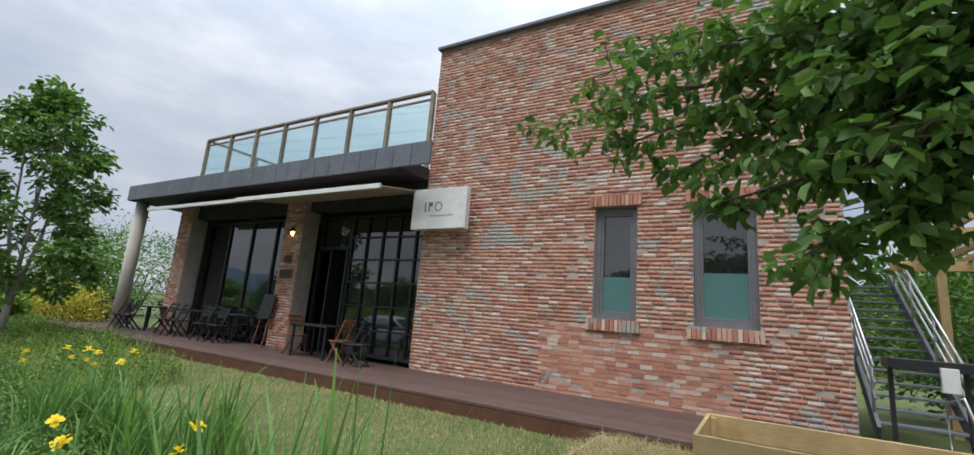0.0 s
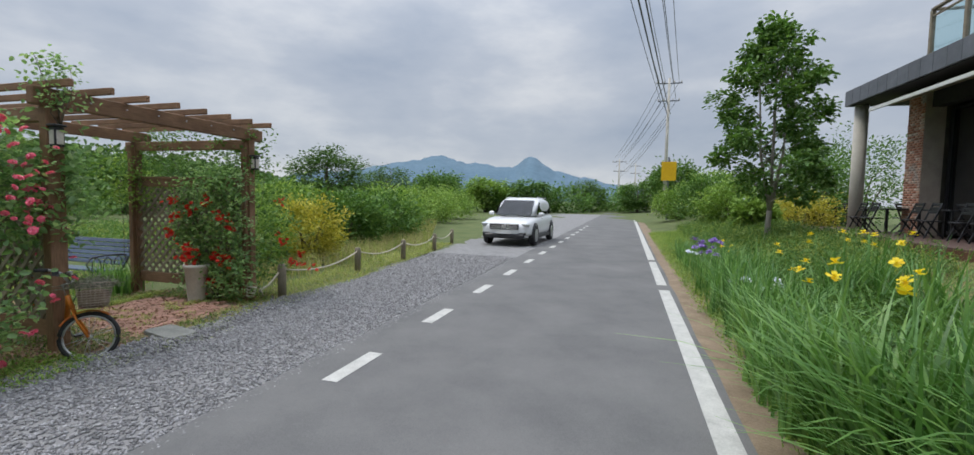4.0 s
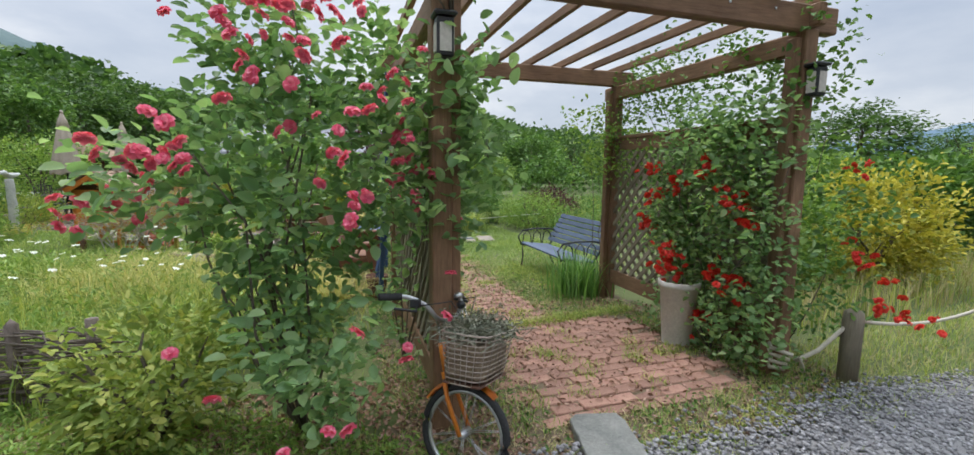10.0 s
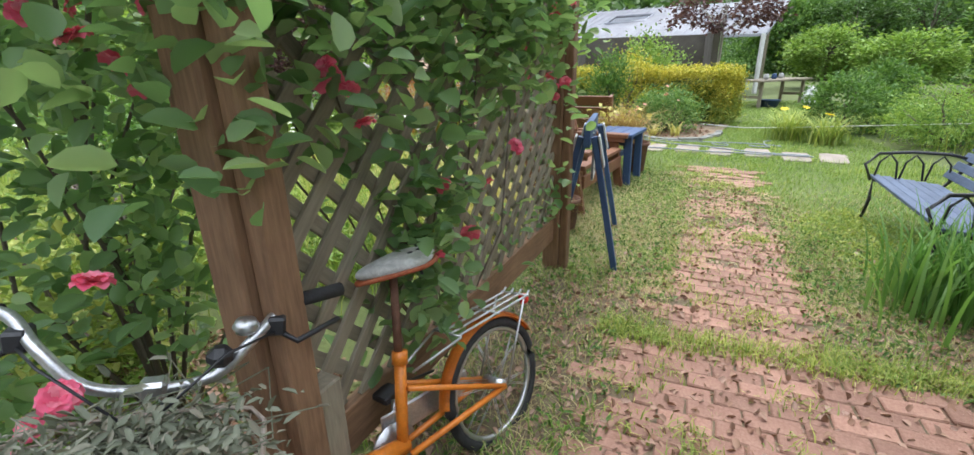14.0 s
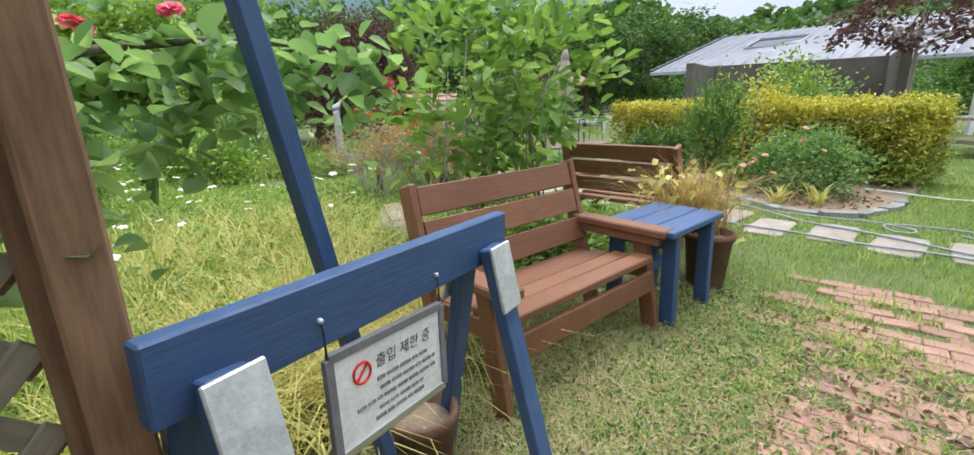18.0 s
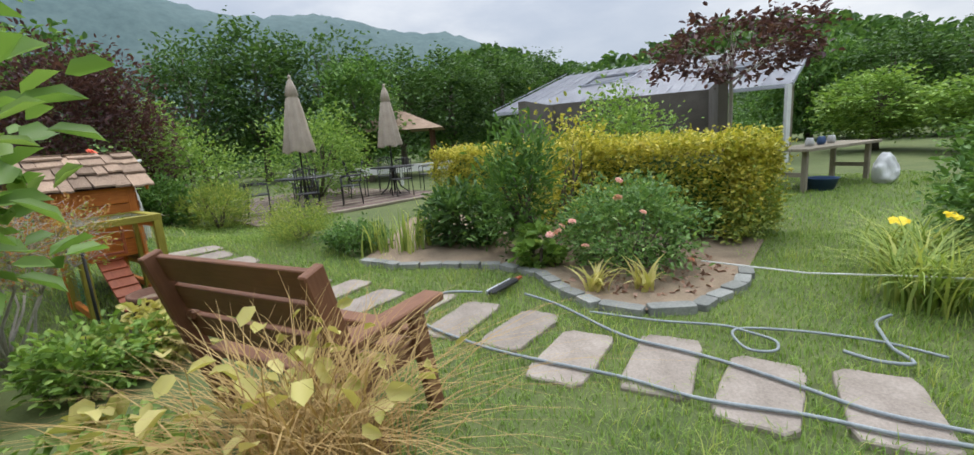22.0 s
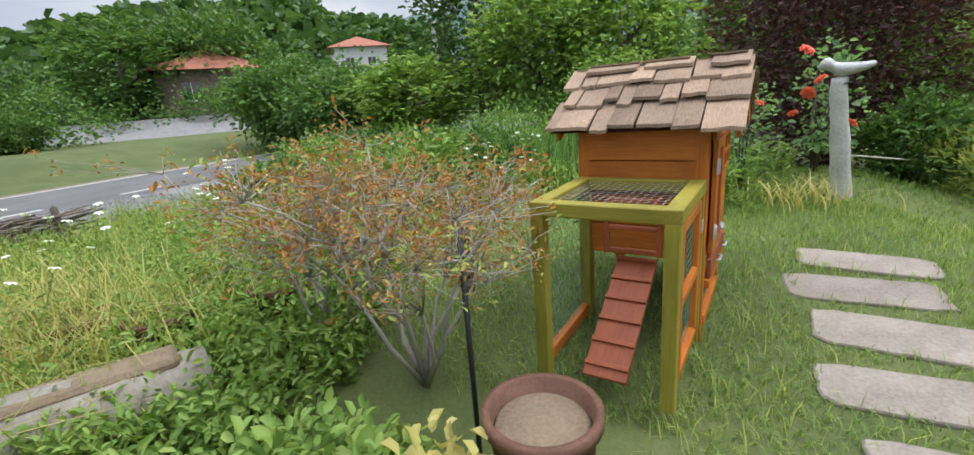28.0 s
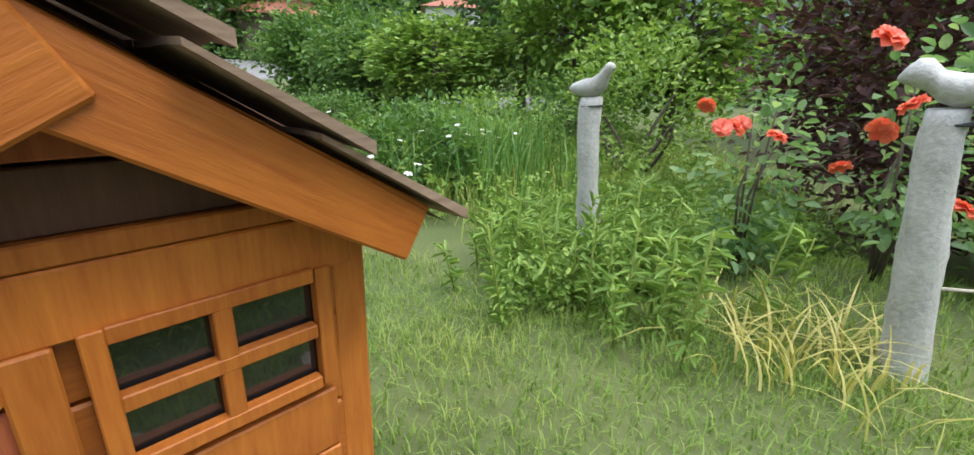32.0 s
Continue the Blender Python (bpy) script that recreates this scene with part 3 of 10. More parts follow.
road = ribbon("road", -70, 160, lambda u: -3.76 + wob(u, 8, 0.05), lambda u: 0.17 + wob(u, 5, 0.05), 0.012, M_ASPH, 240, 4, "grey worn asphalt lane", "road")
gravel = ribbon("gravel", -30, 60, gravel_edge, lambda u: -3.70, 0.0, M_GRAVB, 260, 10, "grey crushed gravel strip beside the road", "gravel")
shoulder = ribbon("pavement", -40, 60, lambda u: 0.14, lambda u: 0.66 + wob(u, 11, 0.16), 0.006, M_SOIL, 160, 2, "sandy soil strip along the road edge", "soil")

line_edge = thing("road_marking", Matrix(), "solid white edge line with worn gaps", "road marking", kind="structure")
for a, b in ((-30, 9.2), (9.75, 13.6), (14.0, 60)):
    v, f = [], []
    n = int((b - a) * 2) + 2
    for i in range(n):
        u = a + (b - a) * i / (n - 1)
        v += [road_point(u, -0.10, 0.017), road_point(u, 0.09, 0.017)]
        if i:
            f.append((2 * i - 2, 2 * i, 2 * i + 1, 2 * i - 1))
    data_part("line_stretch", v, f, M_PAINT, line_edge)
dashes = thing("road_marking", Matrix(), "dashed white line between lane and gravel", "road marking", kind="structure")
for k in range(-4, 14):
    u = 3.35 + 2.12 * k
    v = [road_point(u + du, -3.25 + ds, 0.017) for du, ds in ((0, -0.08), (0.82, -0.08), (0.82, 0.08), (0, 0.08))]
    data_part("dash", v, [(0, 1, 2, 3)], M_PAINT, dashes)

# ---- cafe ----
CAFE = Matrix(((0.868, 0.4966, 0, -1.61), (-0.4966, 0.868, 0, 10.32), (0, 0, 1, 0.9), (0, 0, 0, 1)))
WALL_W, WALL_H = 7.65, 7.53
WINS = ((3.98, 4.74, 1.34, 3.37), (5.64, 6.56, 1.33, 3.37))
cafe = thing("cafe_building", CAFE, "red reclaimed-brick cafe with a glazed terrace and roof balcony", "building", kind="structure")


def wall_slabs(x0, x1, z0, z1, holes, y, t, material, parent, name="wall"):
    """A thick wall in pieces round its openings."""
    xs = sorted({x0, x1, *[h[0] for h in holes], *[h[1] for h in holes]})
    for a, b in zip(xs, xs[1:]):
        cuts = [(h[2], h[3]) for h in holes if h[0] <= a + 1e-6 and h[1] >= b - 1e-6]
        z = z0
        for c, d in sorted(cuts) + [(z1, z1)]:
            if c - z > 1e-3:
                one_box(name, ((a + b) / 2, y + t / 2, (z + c) / 2), (b - a, t, c - z), material, parent, bevel=0)
            z = d


wall_slabs(0, WALL_W, -0.4, WALL_H, WINS, 0.02, 0.3, M_MORTAR, cafe)
one_box("wall", (0.15, 4.0, 3.5), (0.3, 7.3, 8.0), M_MORTAR, cafe, bevel=0, label="side wall")
one_box("wall", (WALL_W - 0.15, 4.0, 3.5), (0.3, 7.3, 8.0), M_MORTAR, cafe, bevel=0, label="side wall")
one_box("wall", (-2.4, 7.8, 3.5), (20.2, 0.3, 8.0), M_MORTAR, cafe, bevel=0, label="back wall")
one_box("roof", (WALL_W / 2, 4.0, WALL_H - 0.4), (WALL_W - 0.7, 7.2, 0.2), M_FASCIA, cafe, bevel=0)
one_box("coping", (WALL_W / 2, 0.12, WALL_H + 0.035), (WALL_W + 0.1, 0.42, 0.07), M_FASCIA, cafe, label="dark metal coping")
for x0, x1, z0, z1 in WINS:
    # a black board stands in for the unlit room
    w_ = part("window", box(bmesh.new(), ((x0 + x1) / 2, 0.30, (z0 + z1) / 2), (x1 - x0, 0.02, z1 - z0), None, 0), M_DARK, cafe, "flat black board painted as the unlit room")
    for a, b in (((x0 + 0.045, z0), (x0 + 0.045, z1)), ((x1 - 0.045, z0), (x1 - 0.045, z1))):
        one_box("frame", (a[0], 0.2, (z0 + z1) / 2), (0.09, 0.12, z1 - z0), M_FRAMEG, w_)
    for z in (z0 + 0.05, z1 - 0.05):
        one_box("frame", ((x0 + x1) / 2, 0.2, z), (x1 - x0 - 0.18, 0.12, 0.1), M_FRAMEG, w_)
    xi, xj, zi, zj = x0 + 0.09, x1 - 0.09, z0 + 0.1, z1 - 0.1
    for a in (xi + 0.025, xj - 0.025):
        one_box("sash", (a, 0.19, (zi + zj) / 2), (0.05, 0.06, zj - zi), M_FRAMEG, w_)
    for z in (zi + 0.025, zj - 0.025):
        one_box("sash", ((xi + xj) / 2, 0.19, z), (xj - xi - 0.1, 0.06, 0.05), M_FRAMEG, w_)
    zm = zi + (zj - zi) * (0.36 if x0 < 5 else 0.42)
    one_box("pane", ((xi + xj) / 2, 0.20, (zm + zi) / 2), (xj - xi - 0.1, 0.012, zm - zi), M_GLASST, w_, bevel=0, label="teal privacy film")
    one_box("pane", ((xi + xj) / 2, 0.21, (zm + zj) / 2), (xj - xi - 0.1, 0.012, zj - zm), M_GLASSD, w_, bevel=0, label="dark reflective glass")

# terrace front
FZ0, FZ1 = 4.22, 4.72
# soffit, floor, back wall and lintel have their shade painted in
one_box("roof_slab", (-6.1, 2.9, 4.36), (12.2, 7.6, 0.28), M_DARK, cafe, bevel=0, label="balcony soffit with its shade painted on")
for i in range(26):
    one_box("fascia_panel", (-12.2 + 0.5 * i + 0.25 - 0.0, -1.0, (FZ0 + FZ1) / 2), (0.487, 0.06, FZ1 - FZ0), M_FASCIA, cafe)
for i in range(4):
    one_box("fascia_panel", (-12.22, -0.72 + 0.5 * i, (FZ0 + FZ1) / 2), (0.06, 0.487, FZ1 - FZ0), M_FASCIA, cafe)
one_box("wall", (-2.4, 4.2, -0.2), (20.0, 7.0, 0.3), M_DARK, cafe, bevel=0, label="interior floor with shade painted on")
one_box("interior_wall", (-5.9, 3.2, 2.0), (11.6, 0.1, 4.2), M_DARK, cafe, bevel=0, label="seating room back wall, dimness painted on")
for x in (-9.95, -4.36):
    one_box("column_core", (x, 0.15, 1.95), (0.76, 0.5, 4.5), M_MORTAR, cafe, bevel=0)
# added wall, keeps the sky from showing past the brick column
one_box("wall", (-9.78, 1.75, 1.95), (0.2, 2.7, 4.3), M_HOUSEW, cafe, bevel=0, label="added dark wall closing the seating room")
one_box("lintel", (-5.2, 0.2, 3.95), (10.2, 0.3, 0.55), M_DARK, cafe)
STORE = 0.55


def glazing(x0, x1, z0, z1, cols, rows_, bar=0.05):
    w_ = part("window", box(bmesh.new(), ((x0 + x1) / 2, STORE, z0 - 0.03), (x1 - x0, 0.1, 0.06)), M_STEELB, cafe, "black steel framed glazing")
    one_box("pane", ((x0 + x1) / 2, STORE + 0.02, (z0 + z1) / 2), (x1 - x0, 0.012, z1 - z0), M_GLASSD, w_, bevel=0, label="dark glass reflecting the sky")
    for i in range(cols + 1):
        one_box("frame", (x0 + (x1 - x0) * i / cols, STORE, (z0 + z1) / 2), (bar, 0.08, z1 - z0), M_STEELB, w_)
    for k in range(rows_ + 1):
        one_box("frame", ((x0 + x1) / 2, STORE - 0.004, z0 + (z1 - z0) * k / rows_), (x1 - x0, 0.07, bar * 0.8), M_STEELB, w_)


glazing(-9.55, -4.75, 0.1, 3.6, 4, 1, 0.07)
glazing(-2.75, -0.05, 0.1, 3.6, 5, 6, 0.05)
glazing(-3.95, -2.8, 2.75, 3.6, 1, 1)
door = part("door", box(bmesh.new(), (-3.4, STORE + 0.35, 1.35), (0.06, 0.9, 2.65), pose(0, 0, 0, 0, 0, 0)), M_STEELB, cafe, "open black steel door leaf")
one_box("door_frame", (-3.93, STORE, 1.37), (0.08, 0.12, 2.74), M_STEELB, cafe)
one_box("door_frame", (-2.84, STORE, 1.37), (0.08, 0.12, 2.74), M_STEELB, cafe)

# deck of the terrace
deck = thing("deck", CAFE, "dark brown plank deck round the cafe", "deck", kind="structure")
one_box("deck_frame", (-3.4, -0.95, -0.17), (23.4, 2.3, 0.24), M_DARKW, deck, bevel=0)
for i in range(15):
    one_box("plank", (-3.4, -2.1 + 0.15 * i + 0.07, -0.022), (23.5, 0.143, 0.044), M_DECK, deck)

# balcony rail
rail = thing("balcony_railing", CAFE, "weathered timber balcony railing with clear glass panels", "railing", kind="structure")
RX0, RX1, RY = -9.75, -0.1, 0.0
one_beam("top_rail", (RX0, RY, 6.47), (RX1, RY, 6.47), 0.12, 0.06, M_PERGL, rail)
one_beam("bottom_rail", (RX0, RY, 5.05), (RX1, RY, 5.05), 0.06, 0.09, M_PERGL, rail)
one_beam("mid_rail", (RX0, RY, 6.28), (RX1, RY, 6.28), 0.05, 0.05, M_PERGL, rail)
one_beam("top_rail", (RX0, RY, 6.47), (RX0, 5.5, 6.47), 0.12, 0.06, M_PERGL, rail)
one_beam("bottom_rail", (RX0, RY, 5.05), (RX0, 5.5, 5.05), 0.06, 0.09, M_PERGL, rail)
for i in range(8):
    x = RX0 + (RX1 - RX0) * i / 7
    one_beam("post", (x, RY, 4.5), (x, RY, 6.44), 0.1, 0.1, M_PERGL, rail)
    if i < 7:
        g_ = one_box("glass_panel", (x + (RX1 - RX0) / 14, RY, 5.68), ((RX1 - RX0) / 7 - 0.16, 0.012, 1.1), M_GLASSC, rail, bevel=0)
        g_.visible_shadow = False
for k in range(1, 4):
    one_beam("post", (RX0, RY + 1.8 * k, 4.5), (RX0, RY + 1.8 * k, 6.44), 0.1, 0.1, M_PERGL, rail)

# sign board
sign = thing("sign_board", CAFE @ pose(0, -0.3, 0), "off-white square sign box with dark lettering marks", "sign")
one_box("board", (0.66, 0, 3.43), (1.42, 0.16, 0.9), M_WHITE, sign, bevel=0.01)
one_box("mark", (0.32, -0.084, 3.47), (0.028, 0.006, 0.21), M_FASCIA, sign, bevel=0)
one_box("mark", (0.42, -0.084, 3.47), (0.028, 0.006, 0.21), M_FASCIA, sign, bevel=0)
one_box("mark", (0.475, -0.084, 3.525), (0.06, 0.006, 0.09), M_FASCIA, sign, bevel=0)
tube("mark", [(0.665 + 0.085 * math.cos(q), -0.082, 3.47 + 0.095 * math.sin(q)) for q in np.linspace(0, 2 * math.pi, 24, endpoint=False)], 0.011, M_FASCIA, sign, 5, True)
one_box("mark", (0.75, -0.084, 3.27), (0.62, 0.004, 0.014), M_EDGE, sign, bevel=0)
for x in (0.3, 1.0):
    one_box("bracket", (x, 0.19, 3.5), (0.05, 0.24, 0.05), M_STEELB, sign)

# awning
awn = thing("awning", CAFE, "rolled-out grey canvas awning on slim arms", "awning")
for x0, x1, y_, z_ in ((-4.9, 0.0, -1.5, 3.66), (-10.6, -5.0, -1.0, 3.82)):
    bm = bmesh.new()
    beam(bm, ((x0 + x1) / 2, 0.0, z_ + 0.28), ((x0 + x1) / 2, y_, z_), x1 - x0, 0.02, 0)
    part("canopy", bm, M_CANVAS, awn)
    one_beam("front_bar", (x0, y_, z_), (x1, y_, z_), 0.06, 0.1, M_WHITE, awn)

# ---- distance ----


def hill(name, az0, az1, dist, prof, material, label, rough_=0.0, seed=1.0, deep=0.35):
    """A ridge seen from the garden between two bearings; prof gives its rise in degrees."""
    v, f = [], []
    n, rows_ = 160, 14
    for i in range(n + 1):
        a = az0 + (az1 - az0) * i / n
        e_ = prof(a)
        for k in range(rows_ + 1):
            q = k / rows_
            r = dist * (1 - deep * (1 - q))
            z = dist * math.tan(radians(max(e_, 0.0))) * (math.sin(q * math.pi / 2) ** 1.2)
            z += rough_ * (noise.noise(Vector((a * 0.9, k * 0.55, seed))) + 0.6 * noise.noise(Vector((a * 3.1, k * 1.7, seed)))) * (0.25 + q)
            v.append((-7 + r * math.cos(radians(a)), -8 + r * math.sin(radians(a)), z - 1.5 if k else -4))
    for i in range(n):
        for k in range(rows_):
            q = i * (rows_ + 1) + k
            f.append((q, q + rows_ + 1, q + rows_ + 2, q + 1))
    return tagged(data_part(name, v, f, material, smooth=True), label, "hills", kind="structure")


def profile(stops):
    def at(a):
        for (a0, e0), (a1, e1) in zip(stops, stops[1:]):
            if a0 <= a <= a1:
                q = (a - a0) / (a1 - a0)
                q = q * q * (3 - 2 * q)
                return e0 + (e1 - e0) * q + 0.22 * noise.noise(Vector((a * 0.5, 1.0, 0)))
        return 0.0
    return at


# the two far ridges carry their haze as surface colour
hill("backdrop_mountain_blue", 140, 200, 1500, profile([(140, 0), (149, 2.0), (153, 2.9), (156.3, 3.6), (159.4, 5.2), (162, 4.0), (167, 4.4), (170.8, 5.1), (175.5, 4.2), (182, 3), (200, 0)]), M_FARB, "distant mountains with pale blue haze painted in", 6)
hill("backdrop_mountain_green", -112, 24, 900, profile([(-112, 4), (-105, 7.6), (-88, 12.2), (-75, 14.2), (-68, 14.0), (-55, 16.4), (-48.5, 16.3), (-42, 18.2), (-32, 16.5), (-21.7, 14.2), (-10, 11.5), (-3, 9.6), (10, 8.5), (24, 6)]), M_FAR, "mountain with blue-green haze painted in", 7, 3.0)
hill("backdrop_hill_wooded", -180, -84, 190, profile([(-180, 1), (-160, 3.4), (-145, 4.6), (-139, 6.0), (-130, 8.4), (-120, 9.2), (-110, 7.2), (-104, 7.2), (-95, 9.8), (-84, 6)]), M_FOREST, "dark green wooded hill", 3.5, 5.0, 0.5)
hill("backdrop_hill_near", -6, 60, 150, profile([(-6, 8), (4, 9.2), (11, 11.2), (19, 10.6), (40, 7), (60, 3)]), M_FOREST, "wooded hill behind the village houses", 3.0, 8.0, 0.5)

# ---- pergola ----
PERG = pose(-5.955, -3.695, 0, 0, 0, 148.5)
PW, PD, PH = 2.62, 2.37, 2.53
FOOT = {(0, 0): -0.10, (PW, 0): -0.05, (0, PD): -0.2, (PW, PD): -0.1}
perg = thing("pergola", PERG @ pose(0, 0, 0.0001), "dark brown timber pergola with lattice sides", "pergola")
for (x, y), z in FOOT.items():
    one_beam("post", (x, y, z), (x, y, PH), 0.115, 0.115, M_PERG, perg, 0.008)
    one_beam("post", (x - math.copysign(0.086, x - 1), y + 0.012, z), (x - math.copysign(0.086, x - 1), y + 0.012, PH - 0.06), 0.055, 0.085, M_PERG, perg, 0.006)
one_beam("post_stub", (0.055, 0.105, -0.1), (0.055, 0.105, 0.53), 0.075, 0.085, M_PERGL, perg, 0.006, "short greenish weathered stub")
one_beam("beam", (-0.16, 0, PH + 0.09), (PW + 0.24, 0, PH + 0.07), 0.09, 0.18, M_PERG, perg, 0.01)
one_beam("beam", (-0.16, PD, PH + 0.08), (PW + 0.24, PD, PH + 0.08), 0.09, 0.17, M_PERG, perg, 0.01)
for x in (0, PW):
    one_beam("beam", (x, 0.05, PH - 0.08), (x, PD + 0.2, PH - 0.08), 0.09, 0.15, M_PERG, perg, 0.01)
    one_beam("beam", (x + 0.0, -0.12, PH + 0.085), (x, 0.0, PH + 0.085), 0.07, 0.15, M_PERG, perg, 0.01)
for i in range(8):
    x = -0.02 + (PW + 0.06) * i / 7
    one_beam("rafter", (x, -0.38, PH + 0.215), (x, PD + 0.35, PH + 0.205), 0.042, 0.072, M_PERG, perg, 0.005)
    tube("bolt_head", [(x, -0.052, PH + 0.10), (x, -0.046, PH + 0.10)], 0.009, M_GALV, perg, 6)
for x in (PW, 0):
    for zz, hh in ((0.245, 0.17), (1.84, 0.13)):
        one_beam("lattice_rail", (x, 0.06, zz), (x, PD - 0.06, zz), 0.05, hh, M_PERG, perg)
    one_beam("lattice_cap", (x, 0.06, 1.925), (x, PD - 0.06, 1.925), 0.08, 0.035, M_PERG, perg)
    k = -1.4
    while k < PD:
        for sgn, dx in ((1, 0.009), (-1, -0.009)):
            y0, y1, z0_, z1_ = k, k + 1.48, 0.32, 1.80
            if sgn < 0:
                z0_, z1_ = z1_, z0_
            a, b = 0.06, PD - 0.06
            if y0 < a:
                z0_ += (z1_ - z0_) * (a - y0) / (y1 - y0)
                y0 = a
            if y1 > b:
                z1_ = z0_ + (z1_ - z0_) * (b - y0) / (y1 - y0)
                y1 = b
            if y1 - y0 > 0.03:
                one_beam("slat", (x + dx, y0, z0_), (x + dx, y1, z1_), 0.016, 0.046, M_PERGL, perg, 0.002, up=(0, 1, 0.01))
        k += 0.155
for x, z in ((0, 2.22), (PW, 2.16)):
    lamp = thing("post_lamp", PERG @ pose(x, -0.11, z), "small black box lantern on the pergola post", "lamp")
    one_box("body", (0, 0, 0), (0.09, 0.09, 0.20), M_STEELB, lamp, bevel=0.008)
    one_box("cap", (0, 0, 0.115), (0.125, 0.125, 0.025), M_STEELB, lamp, bevel=0.01)
    for q in (-1, 1):
        one_box("pane", (q * 0.047, 0, -0.005), (0.006, 0.062, 0.14), M_CONC, lamp, bevel=0, label="frosted pane")
    one_box("pane", (0, -0.047, -0.005), (0.062, 0.006, 0.14), M_CONC, lamp, bevel=0, label="frosted pane")


# ---- benches, tables ----
def slat_bench(m, label, width=1.16):
    b = thing("wooden_bench", m, label, "bench")
    hw = width / 2
    for i, y in enumerate((-0.28, -0.13, 0.02, 0.15)):
        one_beam("seat_slat", (-hw + 0.04, y, 0.42 - 0.02 * i), (hw - 0.04, y, 0.42 - 0.02 * i), 0.112, 0.036, M_BROWN, b, 0.006)
    for z, y in ((0.50, 0.205), (0.655, 0.262), (0.80, 0.315)):
        one_beam("back_slat", (-hw + 0.03, y, z), (hw - 0.03, y, z), 0.03, 0.13, M_BROWN, b, up=(0, 0.33, 1))
    for x in (-hw, hw):
        one_beam("back_post", (x, 0.10, 0.0), (x, 0.36, 0.87), 0.045, 0.10, M_BROWN, b, 0.006, up=(0, 1, 0))
        one_beam("front_leg", (x, -0.33, 0.0), (x, -0.22, 0.53), 0.045, 0.10, M_BROWN, b, 0.006, up=(0, 1, 0))
        one_beam("arm_rest", (x, -0.40, 0.555), (x, 0.26, 0.555), 0.125, 0.042, M_BROWN, b, 0.008)
        one_beam("arm_support", (x - math.copysign(0.03, x), -0.36, 0.515), (x - math.copysign(0.03, x), 0.2, 0.515), 0.035, 0.05, M_BROWN, b)
        one_beam("seat_rail", (x - math.copysign(0.04, x), -0.31, 0.355), (x - math.copysign(0.04, x), 0.18, 0.33), 0.035, 0.08, M_BROWN, b)
    one_beam("apron", (-hw + 0.03, -0.325, 0.30), (hw - 0.03, -0.325, 0.30), 0.03, 0.11, M_BROWN, b)
    return b


slat_bench(pose(-7.88, -7.56, -0.1, 0, 0, -128) @ Matrix.Diagonal((1, 1, 1.15, 1)), "brown painted plank bench on dry grass beside the path", 1.24)
slat_bench(pose(-8.61, -9.93, -0.09, 0, 0, -31.7) @ Matrix.Diagonal((1, 1, 1.12, 1)), "brown painted plank bench facing the flower bed", 1.12)

tab = thing("small_table", pose(-8.61, -8.18, -0.09, 0, 0, 53) @ Matrix.Diagonal((1, 1, 1.13, 1)), "blue painted plank side table", "table")
for y in (-0.165, 0, 0.165):
    one_beam("top_plank", (-0.35, y, 0.555), (0.35, y, 0.555), 0.158, 0.034, M_BLUE, tab, 0.006)
for x in (-0.24, 0.24):
    for y in (-0.19, 0.19):
        one_beam("leg", (x, y, 0), (x, y * 0.95, 0.54), 0.06, 0.085, M_BLUE, tab, 0.005)
    one_beam("brace", (x, -0.2, 0.49), (x, 0.2, 0.49), 0.035, 0.08, M_BLUE, tab)
one_beam("stretcher", (-0.24, 0, 0.30), (0.24, 0, 0.30), 0.035, 0.06, M_BLUE, tab)

# blue trestle barrier with a hanging notice
BA, BB = Vector((-7.385, -5.635, 0.885)), Vector((-7.785, -6.665, 0.853))
bd = (BB - BA).normalized()
bs = Vector((bd.y, -bd.x, 0))
bar = thing("trestle_barrier", Matrix.Translation((BA + BB) / 2 - Vector((0, 0, 0.95))), "blue painted timber trestle with galvanised leg brackets", "barrier")
mid = (BA + BB) / 2 - Vector((0, 0, 0.95))
one_beam("crossbar", BA - mid, BB - mid, 0.045, 0.15, M_BLUE, bar, 0.005)
for q in (0.095, 0.875):
    c = BA.lerp(BB, q) - mid
    for sd in (-1, 1):
        foot = c + bs * sd * 0.24 - Vector((0, 0, 0.96)) + bd * (0.06 if q > 0.5 else -0.06)
        one_beam("leg", c + bs * sd * 0.045 - Vector((0, 0, 0.01)), foot, 0.042, 0.085, M_BLUE, bar, 0.004, up=tuple(bd))
        one_beam("leg_bracket", c + bs * sd * 0.076 + Vector((0, 0, 0.0)), c + bs * sd * 0.122 - Vector((0, 0, 0.21)), 0.11, 0.012, M_GALV, bar, 0.003, up=tuple(bs))

